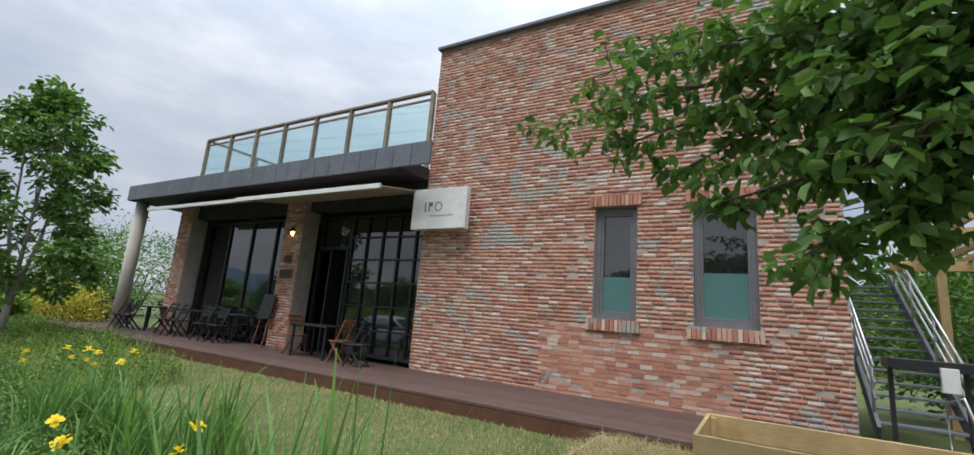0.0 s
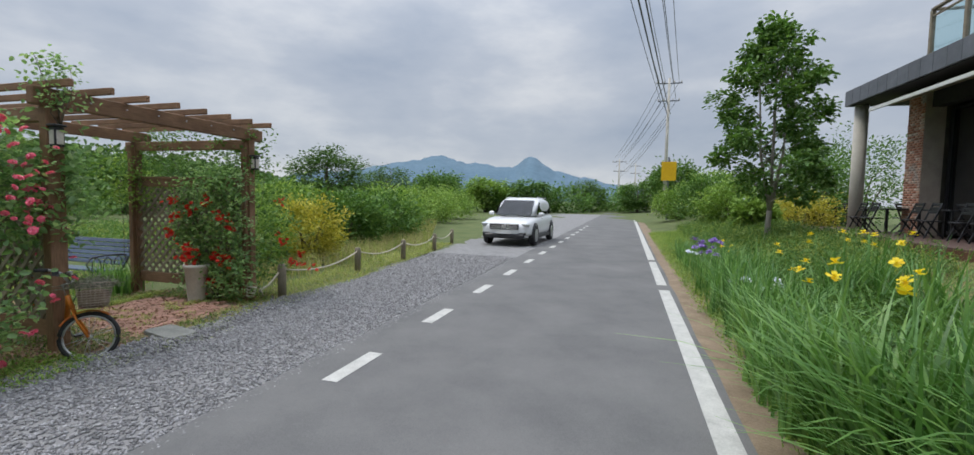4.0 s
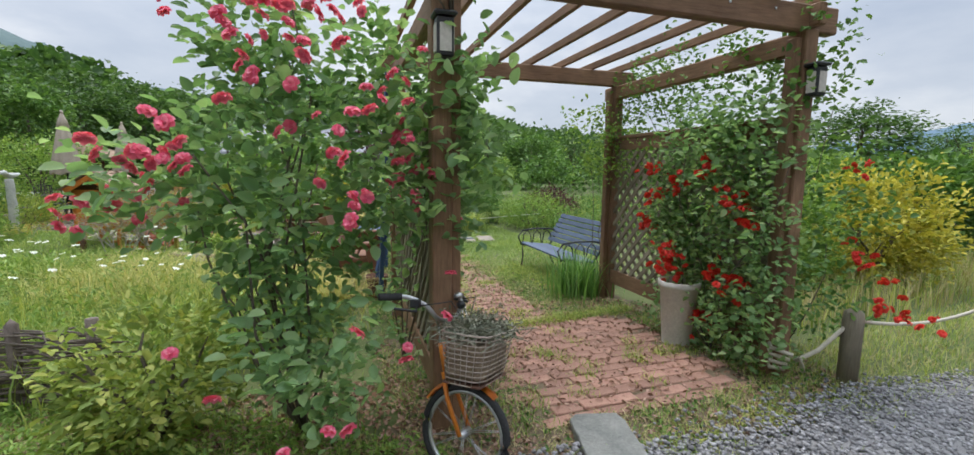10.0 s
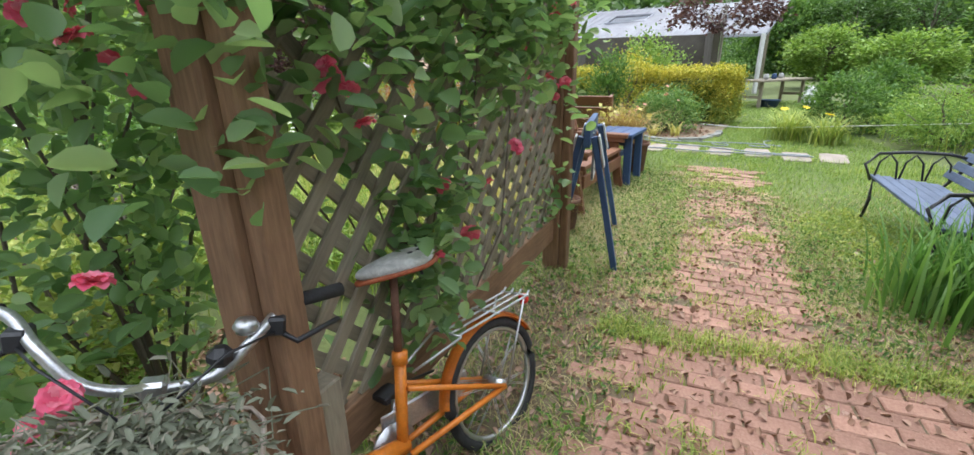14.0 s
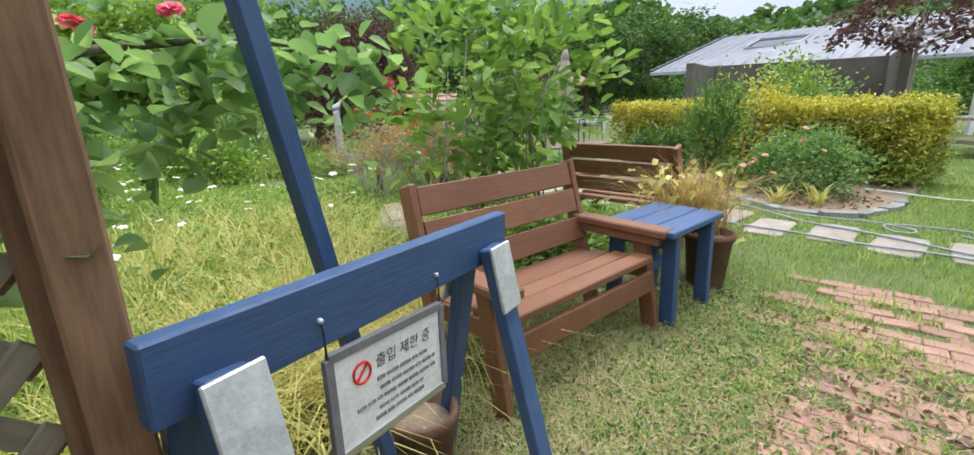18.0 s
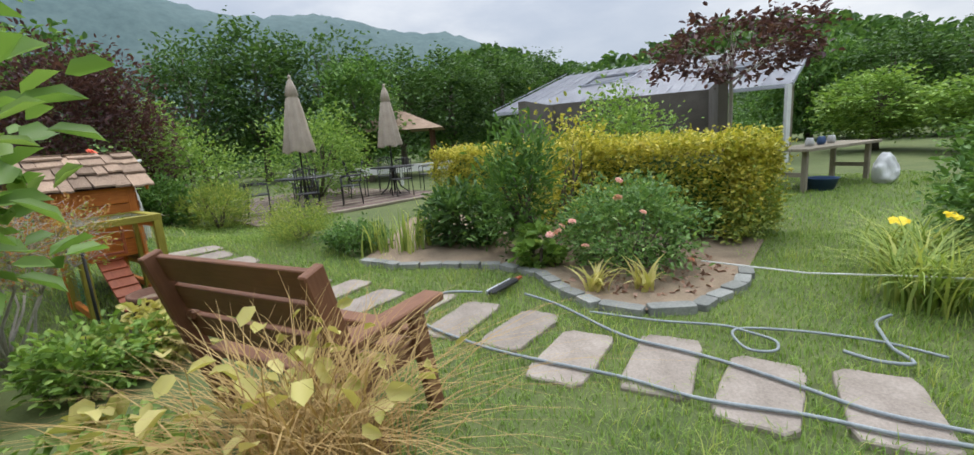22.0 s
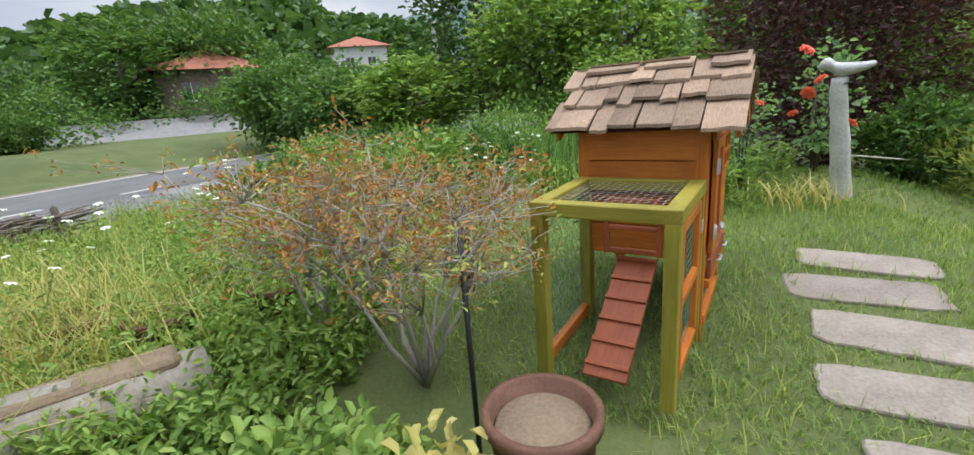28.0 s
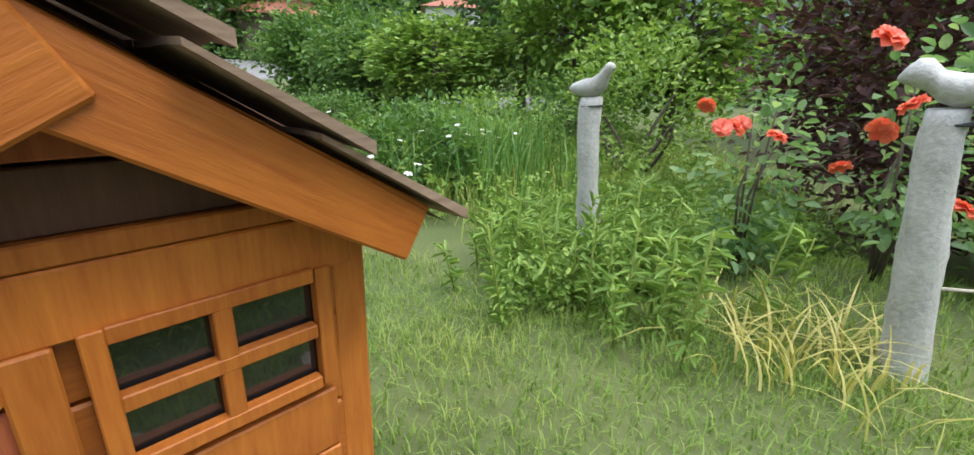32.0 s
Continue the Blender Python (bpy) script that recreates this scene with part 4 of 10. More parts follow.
# blue slatted park bench
pb = thing("park_bench", pose(-10.14, -5.57, 0, 0, 0, 58.7), "grey-blue slatted park bench with black iron hoop arms", "bench")
for i in range(6):
    one_beam("seat_slat", (-0.8, -0.26 + 0.085 * i, 0.41 - 0.01 * i), (0.8, -0.26 + 0.085 * i, 0.41 - 0.01 * i), 0.07, 0.025, M_BLUEB, pb)
for i in range(6):
    one_beam("back_slat", (-0.8, 0.23 + 0.045 * i, 0.47 + 0.075 * i), (0.8, 0.23 + 0.045 * i, 0.47 + 0.075 * i), 0.025, 0.068, M_BLUEB, pb, up=(0, 0.5, 1))
for x in (-0.74, 0.74):
    tube("iron_leg", [(x, -0.30, 0), (x, -0.27, 0.2), (x, -0.28, 0.38), (x, 0.2, 0.34), (x, 0.30, 0.5), (x, 0.50, 0.88)], 0.016, M_STEELB, pb, 6)
    tube("iron_leg", [(x, 0.30, 0), (x, 0.22, 0.2), (x, 0.2, 0.34)], 0.016, M_STEELB, pb, 6)
    hoop = [(x, -0.30, 0.38), (x, -0.36, 0.52), (x, -0.28, 0.62), (x, -0.05, 0.645), (x, 0.2, 0.64), (x, 0.36, 0.60)]
    tube("arm_hoop", hoop, 0.014, M_STEELB, pb, 6)
    for y in (-0.2, -0.02, 0.16):
        tube("arm_hoop", [(x, y - 0.08, 0.40), (x, y - 0.06, 0.55), (x, y, 0.62), (x, y + 0.06, 0.55), (x, y + 0.08, 0.40)], 0.009, M_STEELB, pb, 5)

# ---- chicken coop ----
COOP = pose(-6.33, -12.28, 0.001, 0, 0, -40.8)
coop = thing("chicken_coop", COOP, "orange-stained cedar chicken coop with a wire run and shake roof", "coop")
CX, CY = 0.69, 0.62
for x in (0.02, CX - 0.02):
    for y in (0.02, CY - 0.02):
        one_beam("corner_post", (x, y, 0), (x, y, 1.13), 0.06, 0.06, M_ORANGEW, coop)
for i in range(4):
    z = 0.46 + 0.168 * i + 0.08
    for y in (0.0, CY):
        one_beam("plank", (0.0, y, z), (CX, y, z), 0.018, 0.163, M_ORANGEW, coop)
    for x in (0.0, CX):
        one_beam("plank", (x, 0.03, z), (x, CY - 0.03, z), 0.018, 0.163, M_ORANGEW, coop)
# core, gables and roof boards get their shade from the darker wood
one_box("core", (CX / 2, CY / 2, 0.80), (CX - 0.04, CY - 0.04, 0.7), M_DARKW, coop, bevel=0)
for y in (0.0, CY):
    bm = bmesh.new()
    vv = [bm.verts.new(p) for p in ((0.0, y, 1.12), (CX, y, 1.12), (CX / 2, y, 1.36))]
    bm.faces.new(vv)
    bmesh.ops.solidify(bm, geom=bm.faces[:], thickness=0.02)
    part("gable", bm, M_DARKW, coop, "gable boards with roof shade painted on")
RL, RH, RZ = 0.455, 0.285, 1.40


def shake(sd, y, w_, q0, q1, lift0, lift1, skew):
    """A split cedar shake: tapered, skewed and with a ragged butt."""
    v, f = [], []
    n = 3
    for i in range(2):
        q, li, th = (q0, lift0, 0.007) if i == 0 else (q1, lift1, 0.017)
        for k in range(n + 1):
            yy = y + w_ * k / n + (skew if i else 0.0)
            qq = q + (RNG.uniform(-0.012, 0.012) if i else 0.0)
            x, z = CX / 2 + sd * RL * qq, RZ - RH * qq + li + 0.0012 * math.sin(k * 1.9 + y * 40)
            v += [(x, yy, z), (x, yy, z + th)]
    m_ = 2 * (n + 1)
    for k in range(n):
        a = 2 * k
        f += [(a + 1, a + 3, m_ + a + 3, m_ + a + 1), (a, m_ + a, m_ + a + 2, a + 2), (m_ + a, m_ + a + 1, m_ + a + 3, m_ + a + 2), (a, a + 2, a + 3, a + 1)]
    for a in (0, 2 * n):
        f.append((a, a + 1, m_ + a + 1, m_ + a) if a == 0 else (a, m_ + a, m_ + a + 1, a + 1))
    bm = bmesh.new()
    vs = [bm.verts.new(p) for p in v]
    for q in f:
        bm.faces.new([vs[k] for k in q])
    part("shake", bm, M_SHAKE, coop)


for sd in (-1, 1):
    bm = bmesh.new()
    bm.faces.new([bm.verts.new(p) for p in ((CX / 2, -0.13, RZ - 0.015), (CX / 2, CY + 0.13, RZ - 0.015), (CX / 2 + sd * RL * 0.95, CY + 0.13, RZ - 0.015 - RH * 0.95), (CX / 2 + sd * RL * 0.95, -0.13, RZ - 0.015 - RH * 0.95))])
    bmesh.ops.solidify(bm, geom=bm.faces[:], thickness=0.012)
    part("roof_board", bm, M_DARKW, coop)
    for row, (q0, q1) in enumerate(((0.50, 1.02), (0.22, 0.66), (-0.02, 0.36))):
        y = -0.165 + RNG.uniform(0, 0.02)
        while y < CY + 0.10:
            w_ = min(RNG.uniform(0.07, 0.19), CY + 0.165 - y)
            up = 0.012 * row
            shake(sd, y, w_ - 0.006, q0, q1 + RNG.uniform(-0.05, 0.04), up, up + 0.004 + 0.02 * RNG.uniform() ** 2, RNG.normal() * 0.006)
            y += w_
    for y0, w_ in ((-0.14, 0.17), (0.12, 0.24), (0.38, 0.28)):
        shake(sd, y0 + RNG.uniform(0, 0.03), w_, -0.05, 0.17 + RNG.uniform(0, 0.07), 0.032, 0.045 + RNG.uniform(0, 0.012), 0.0)
    for y in (-0.12, CY + 0.12):
        one_beam("barge_board", (CX / 2 - sd * 0.02, y + 0.004 * sd, 1.343), (CX / 2 + sd * (RL - 0.075), y + 0.004 * sd, 1.343 - 0.238), 0.02, 0.088, M_ORANGEW, coop, 0.004)
# run
RUNL = 0.60
for x in (-RUNL, -0.02):
    for y in (0.03, CY - 0.03):
        one_beam("run_post", (x, y, 0), (x, y, 0.82), 0.06, 0.06, M_OLIVE, coop)
for y in (0.03, CY - 0.03):
    one_beam("run_rail", (-RUNL - 0.03, y, 0.845), (0.0, y, 0.845), 0.07, 0.06, M_OLIVE, coop)
    one_beam("run_rail", (-RUNL, y, 0.10), (0.0, y, 0.12), 0.04, 0.06, M_ORANGEW, coop)
one_beam("run_rail", (-RUNL, 0.06, 0.845), (-RUNL, CY - 0.06, 0.845), 0.07, 0.06, M_OLIVE, coop)
one_beam("run_rail", (-0.035, 0.06, 0.845), (-0.035, CY - 0.06, 0.845), 0.05, 0.06, M_OLIVE, coop)
one_beam("ramp", (-0.05, 0.3, 0.46), (-0.62, 0.3, 0.08), 0.2, 0.018, M_REDW, coop)

# ---- stepping stones ----
flags = thing("stepping_stones", Matrix(), "beige concrete stepping slabs curving through the lawn", "stepping stones", kind="structure")


def slab(m, L, W, name="slab", material=None, h=0.02, parent=None):
    bm = bmesh.new()
    n = 24
    ring = []
    for k in range(n):
        q = 2 * math.pi * (k + 0.35) / n
        c, s = math.cos(q), math.sin(q)
        r = 1 / (abs(c) ** 18 + abs(s) ** 18) ** (1 / 18)
        ring.append((c * r * L / 2 * RNG.uniform(0.975, 1.015), s * r * W / 2 * RNG.uniform(0.97, 1.015)))
    lo = [bm.verts.new((x, y, -0.03)) for x, y in ring]
    up_ = [bm.verts.new((x, y, h - 0.008)) for x, y in ring]
    hi = [bm.verts.new((x * 0.975, y * 0.97, h)) for x, y in ring]
    for k in range(n):
        j = (k + 1) % n
        bm.faces.new((lo[k], lo[j], up_[j], up_[k]))
        bm.faces.new((up_[k], up_[j], hi[j], hi[k]))
    bm.faces.new(hi)
    ob = part(name, bm, material or M_SLAB, parent or flags)
    ob.matrix_basis = m
    return ob


PATHC = [(-6.0, -13.61), (-6.25, -13.33), (-6.63, -13.14), (-6.95, -12.86), (-7.36, -12.72), (-7.69, -12.35), (-8.18, -12.13), (-8.55, -11.71), (-9.03, -11.48), (-9.42, -11.1), (-9.84, -10.8), (-10.1, -10.32), (-10.6, -10.12), (-10.95, -9.74), (-11.42, -9.5), (-11.75, -9.08), (-12.18, -8.86)]
SLABW = [0.27, 0.29, 0.31, 0.28, 0.26, 0.29, 0.32, 0.34, 0.34, 0.34, 0.34, 0.37, 0.38, 0.38, 0.38, 0.38, 0.36]
for i, (x, y) in enumerate(PATHC):
    e = 0.15
    sx, sy = (float(dip(x + e, y) - dip(x - e, y)) / (2 * e), float(dip(x, y + e) - dip(x, y - e)) / (2 * e))
    lay = Vector((0, 0, 1)).rotation_difference(Vector((-sx, -sy, 1))).to_matrix().to_4x4()
    slab(Matrix.Translation((x, y, float(gz(x, y)) + 0.008)) @ lay @ pose(0, 0, 0, 0, 0, 54 + 4 * math.sin(i * 2.3)), 0.72 + 0.03 * math.sin(i * 1.7), SLABW[i])

# ---- umbrellas, house ----


def umbrella(x, y, h, label, top=2.95):
    u = thing("closed_parasol", pose(x, y, 0), label, "parasol")
    tube("pole", [(0, 0, 0), (0, 0, top - 0.1)], 0.022, M_STEELB, u, 8)
    prof = [(0.30, 1.32), (0.31, 1.36), (0.25, 1.7), (0.19, 2.1), (0.13, 2.45), (0.11, 2.50), (0.135, 2.52), (0.09, 2.72), (0.035, 2.85), (0.02, 2.87)]
    v, f = [], []
    sides = 32
    for r, z in prof:
        for k in range(sides):
            q = 2 * math.pi * k / sides
            rr = r * (1 + 0.16 * math.cos(8 * q + 1.2 * z) * min(1, (2.9 - z)))
            v.append((rr * math.cos(q), rr * math.sin(q), z * top / 2.95 + 0.03 * math.sin(5 * q) * (1 if z < 1.4 else 0)))
    for i in range(len(prof) - 1):
        for k in range(sides):
            l = (k + 1) % sides
            f.append((i * sides + k, i * sides + l, (i + 1) * sides + l, (i + 1) * sides + k))
    data_part("canopy", v, f, M_CANVAS, u, "folded canvas", True)
    lathe("finial", [(0.015, top - 0.1), (0.04, top - 0.06), (0.03, top - 0.02), (0.01, top)], M_CANVAS, u, 10)
    return u


umbrella(-6.05, -18.1, 0, "closed beige parasol through a garden table")
umbrella(-7.70, -20.3, 0, "closed pale yellow parasol through a garden table", 2.92)

hs = thing("garden_house", Matrix(), "single-storey house with a grey metal skillion roof", "house", kind="structure")
RF = [Vector((-10.9, -25.1, 2.22)), Vector((-19.4, -21.1, 2.28)), Vector((-21.4, -22.8, 3.70)), Vector((-14.5, -28.4, 3.76))]
bm = bmesh.new()
bm.faces.new([bm.verts.new(p) for p in RF])
bmesh.ops.solidify(bm, geom=bm.faces[:], thickness=0.08)
part("roof", bm, M_ROOFM, hs, "pale grey sheet metal")
he = (RF[1] - RF[0]).normalized()
hn = Vector((he.y, -he.x, 0))
for a, b in ((RF[0] + he * 2.0 + hn * 1.3, RF[1] - he * 2.2 + hn * 1.3),):
    one_beam("wall", Vector((a.x, a.y, 1.1)), Vector((b.x, b.y, 1.1)), 0.2, 2.3, M_HOUSEW, hs)

# ---- planting ----


def stems_data(base, tips, r0, r1, sides=5, sag=0.0):
    out = []
    for tip in tips:
        b, t = Vector(base), Vector(tip)
        m1 = b.lerp(t, 0.4) + Vector((RNG.normal() * 0.06, RNG.normal() * 0.06, sag)) * (t - b).length
        m2 = b.lerp(t, 0.75) + Vector((RNG.normal() * 0.05, RNG.normal() * 0.05, sag)) * (t - b).length
        out.append(tube_data([b, m1, m2, t], [r0, r0 * 0.75, r0 * 0.4 + r1 * 0.4, r1], sides))
    return joined(out)


def shrub(x, y, r, h, material, label, clumps=60, per=26, leaf=0.05, spread=None, name="shrub", category="shrub", z0=0.0, rise=0.25, hollow=0.4, aspect=0.5, ry=None, stem=None, base=None, thick=1.5, rs=None):
    """A bush: stems and a leafy uneven body."""
    g0 = float(gz(x, y)) if base is None else base
    ob = thing(name, pose(x, y, g0), label, category)
    tips = clump_points((0, 0, z0 + (h - z0) * 0.55), (r * 0.8, (ry or r) * 0.8, (h - z0) * 0.45), 9, 1, 0.01, 0.5)
    v, f = stems_data((0, 0, -0.03), tips, rs or 0.012 + 0.012 * h, 0.004, 5)
    data_part("stem", v, f, stem or M_BARK, ob, smooth=True)
    c = (0, 0, z0 + (h - z0) * 0.5)
    crown("foliage", c, (r, ry or r, (h - z0) * 0.55), int(clumps * thick), int(per * thick), spread or r * 0.15, leaf * 1.12, material, ob, "", hollow, rise, aspect, 0.02)
    return ob


def tree(x, y, h, r, z0, material, label, clumps=110, per=30, leaf=0.11, bark=None, trunk=0.10, name="tree", spread=None, base=None, lean=(0, 0), ratio=1.0, aspect=0.55, hollow=0.45):
    """A tapered trunk, limbs to the clumps and an uneven crown."""
    g0 = float(gz(x, y)) if base is None else base
    ob = thing(name, pose(x, y, g0), label, "tree")
    top = Vector((lean[0], lean[1], h * 0.8))
    fork = Vector((lean[0] * 0.3, lean[1] * 0.3, z0 * 0.85 + 0.1))
    rows = [tube_data([(0, 0, -0.1), (0.02, 0.01, fork.z * 0.5), fork, fork.lerp(top, 0.5) + Vector((0.06, 0.05, 0)), top], [trunk * 1.35, trunk, trunk * 0.85, trunk * 0.5, trunk * 0.12], 9)]
    cen = (lean[0] * 0.7, lean[1] * 0.7, z0 + (h - z0) * 0.5)
    tips = clump_points(cen, (r * 0.85, r * ratio * 0.85, (h - z0) * 0.42), 14, 1, 0.01, 0.6)
    for tip in tips:
        s = fork.lerp(top, RNG.uniform(0.0, 0.6))
        rows.append(stems_data(s, [tip], trunk * 0.42, trunk * 0.07, 6, 0.05))
    v, f = joined(rows)
    data_part("trunk", v, f, bark or M_BARK, ob, smooth=True)
    crown("crown", cen, (r, r * ratio, (h - z0) * 0.52), clumps, per, spread or r * 0.17, leaf, material, ob, "", hollow, 0.0, aspect)
    return ob


def polar(cx, cy, a, d):
    return cx + d * math.cos(radians(a)), cy + d * math.sin(radians(a))


def flower_mesh(name, material, size, petals=((4, 78, 0.5), (5, 60, 0.72), (6, 40, 0.92), (7, 16, 1.0))):
    """A double flower of rounded, cupped petals."""
    v, f = [], []
    prof = ((0.0, 0.16), (0.35, 0.40), (0.72, 0.50), (1.0, 0.26))
    for n, tilt, s in petals:
        for k in range(n):
            q = 2 * math.pi * (k + 0.37 * tilt) / n
            b0 = len(v)
            L = size * s * 0.55
            for u, hw in prof:
                el = radians(tilt) + 0.9 * (0.5 - u) * (1 if tilt > 0 else -0.4)
                rr, z = L * u * math.cos(el), L * u * math.sin(el)
                for j in (-1, 0, 1):
                    w_ = hw * L * j
                    z_ = z + 0.22 * L * abs(j) * u
                    v.append((rr * math.cos(q) - w_ * math.sin(q), rr * math.sin(q) + w_ * math.cos(q), z_))
            for i in range(3):
                for j in range(2):
                    a = b0 + 3 * i + j
                    f.append((a, a + 1, a + 4, a + 3))
    me = bpy.data.meshes.new(name)
    me.from_pydata(v, [], f)
    me.materials.append(material)
    me.polygons.foreach_set("use_smooth", [True] * len(me.polygons))
    me.update()
    return me


F_PINK = flower_mesh("rose_pink", M_PINK, 0.064)
F_RED = flower_mesh("rose_red", M_RED, 0.062)
F_CORAL = flower_mesh("rose_coral", M_CORAL, 0.10)
F_WHITE = flower_mesh("white_flower", M_WHITEP, 0.05, ((6, 20, 1.0),))
F_YEL = flower_mesh("yellow_iris_flower", M_YELP, 0.13, ((3, 60, 0.8), (3, -20, 1.0)))
F_PUR = flower_mesh("purple_iris_flower", M_PURP, 0.15, ((3, 55, 0.8), (4, -15, 1.0)))
F_BLUE = flower_mesh("pale_iris_flower", leafy("pale_blue_petal", (0.42, 0.46, 0.72), (0.58, 0.62, 0.82), (0.8, 0.82, 0.88), 0.5, 0.3), 0.13, ((3, 50, 0.8), (4, -15, 1.0)))
F_ORNG = flower_mesh("orange_lily_flower", M_YELP, 0.13, ((6, 30, 1.0),))
F_PALE = flower_mesh("pale_pink_rose", leafy("pale_pink_petal", (0.75, 0.35, 0.32), (0.8, 0.48, 0.42), (0.88, 0.6, 0.55), 0.5, 0.3), 0.075)


def bloom(name, me, parent, pts, tilt=40, scale=(0.7, 1.2)):
    """Separate flowers on one mesh, each turned its own way."""
    for p in pts:
        ob = new(name, me)
        ob.parent = parent
        s = RNG.uniform(*scale)
        ob.matrix_basis = pose(p[0], p[1], p[2], RNG.uniform(-tilt, tilt), RNG.uniform(-tilt, tilt), RNG.uniform(0, 360)) @ Matrix.Diagonal((s, s, s, 1))


def clusters(centres, n, spread):
    out = []
    for c in centres:
        for _ in range(n):
            out.append(np.array(c) + RNG.normal(size=3) * spread)
    return out


def covered(xy):
    """Places where slabs, bare soil or gravel keep the grass away."""
    bad = np.zeros(len(xy), bool)
    for i, (x, y) in enumerate(PATHC):
        q = radians(54)
        u = (xy[:, 0] - x) * math.cos(q) + (xy[:, 1] - y) * math.sin(q)
        w_ = -(xy[:, 0] - x) * math.sin(q) + (xy[:, 1] - y) * math.cos(q)
        bad |= (np.abs(u) < 0.32) & (np.abs(w_) < SLABW[i] / 2 - 0.02)
    d = (xy[:, 0] + 6.62) * -0.494 + (xy[:, 1] + 3.12) * -0.869
    c = (xy[:, 0] + 6.62) * -0.869 + (xy[:, 1] + 3.12) * 0.494
    on = (d > 1.7) & (d < 7.1) & (c > 0.06) & (c < 0.80) & (RNG.uniform(size=len(xy)) < 0.93 - 0.09 * np.clip(d - 2.5, 0, 4))
    bad |= on | ((d > 0) & (d <= 1.7) & (c > -0.15) & (c < 1.45))
    s = across(xy[:, 0], xy[:, 1])
    return bad | ((s > -5.5) & (s < 0.42))


def meadow(name, poly, n, h, w, material, label, lean=(0.1, 0.6), segs=3, category="grass", lift=0.0, jitter=0.4, clumpy=0.0):
    xy = scatter(poly, n)
    if clumpy:
        k = scatter(poly, max(3, n // 60))
        j = RNG.integers(0, len(k), n)
        m_ = RNG.uniform(size=n) < 0.75
        xy[m_] = k[j[m_]] + RNG.normal(size=(m_.sum(), 2)) * clumpy
    xy = xy[~covered(xy)]
    ob = blades(name, ground_points(xy, lift), h, w, material, None, "", lean, segs, jitter)
    return tagged(ob, label, category, kind="stuff")


def herb_patch(name, poly, n, h, size, material, label, per=10, category="plants", rise=0.5):
    """Low leafy plants: leaves up along many short stalks."""
    xy = scatter(poly, n)
    xy = xy[~covered(xy)]
    n = len(xy)
    p = np.repeat(ground_points(xy), per, 0)
    hh = np.repeat(h * RNG.uniform(0.5, 1.1, n), per)
    u = RNG.uniform(0.1, 1, len(p))
    p[:, 2] += u * hh
    p[:, :2] += RNG.normal(size=(len(p), 2)) * 0.035 * (0.5 + u[:, None])
    ob = leaves(name, p, size, material, None, "", None, rise, 0.42)
    return tagged(ob, label, category, kind="stuff")


def thicket(name, spots, material, label, clumps=70, per=16, leaf=0.2, category="bushes"):
    """A far mass of bushes: (x, y, r, h) each."""
    P, O = [], []
    for x, y, r, h in spots:
        c = np.array([x, y, float(gz(x, y)) + h * 0.45])
        p = clump_points(c, (r, r, h * 0.55), clumps, per, r * 0.16, 0.5)
        P.append(p)
        O.append(p - c)
    ob = leaves(name, np.concatenate(P), leaf, material, None, "", np.concatenate(O), 0.15, 0.6)
    return tagged(ob, label, category, kind="stuff")


# lawn and rough grass
LAWN = [(-9.0, -8.9), (-9.7, -7.4), (-12.6, -7.0), (-14.6, -12.2), (-12.6, -13.2), (-12.1, -11.5), (-11.2, -10.75), (-10.5, -10.95), (-10.2, -12.1), (-8.2, -13.3), (-6.6, -15.2), (-4.4, -14.6), (-3.6, -13.2), (-2.8, -10.0), (-4.9, -9.7), (-6.2, -10.9), (-6.9, -11.9), (-8.0, -10.7), (-8.95, -10.1)]
meadow("lawn", LAWN, 85000, 0.055, 0.0065, M_LAWN, "short mown lawn with pale dry tips", (0.2, 1.1), 2, "lawn")
meadow("lawn_tufts", LAWN, 9000, 0.10, 0.006, M_TALL, "longer grass tufts round the slabs", (0.2, 1.0), 2, "grass", 0, 0.4, 0.12)
CAFEL = [(3.5, 2.6), (4.5, 6.0), (-8.5, 11.3), (-10, 8.5), (-3.2, 5.2), (-1.0, 3.4), (0.4, 2.6)]
meadow("lawn", CAFEL, 17000, 0.05, 0.008, M_LAWN, "thin sunburnt lawn before the cafe", (0.2, 1.1), 2, "lawn")
meadow("dry_lawn", CAFEL, 32000, 0.05, 0.008, M_DRYG, "straw-coloured dry lawn patches", (0.3, 1.3), 2, "lawn", 0, 0.4, 0.35)
PATHV = [(-6.9, -5.6), (-8.2, -5.0), (-9.0, -4.6), (-9.6, -5.4), (-9.9, -7.2), (-9.3, -8.6), (-8.2, -8.6), (-7.6, -7.0)]
meadow("path_grass", PATHV, 15000, 0.06, 0.006, M_LAWN, "patchy grass between path bricks", (0.3, 1.2), 2, "grass", 0, 0.4, 0.13)
meadow("path_dry_grass", PATHV, 26000, 0.05, 0.005, M_DRYG, "dry trampled grass beside the path", (0.6, 1.6), 2, "grass", 0, 0.4, 0.2)
herb_patch("path_weeds", PATHV, 1500, 0.045, 0.028, M_LEAF, "low broad-leaved weeds beside the path", 7)
WESTG = [(-9.3, -4.7), (-9.6, -5.6), (-9.75, -7.3), (-12.6, -7.1), (-12.0, -5.4), (-10.6, -4.6)]
meadow("bench_lawn", WESTG, 16000, 0.055, 0.0065, M_LAWN, "thin mown grass round the metal bench", (0.2, 1.2), 2, "lawn")
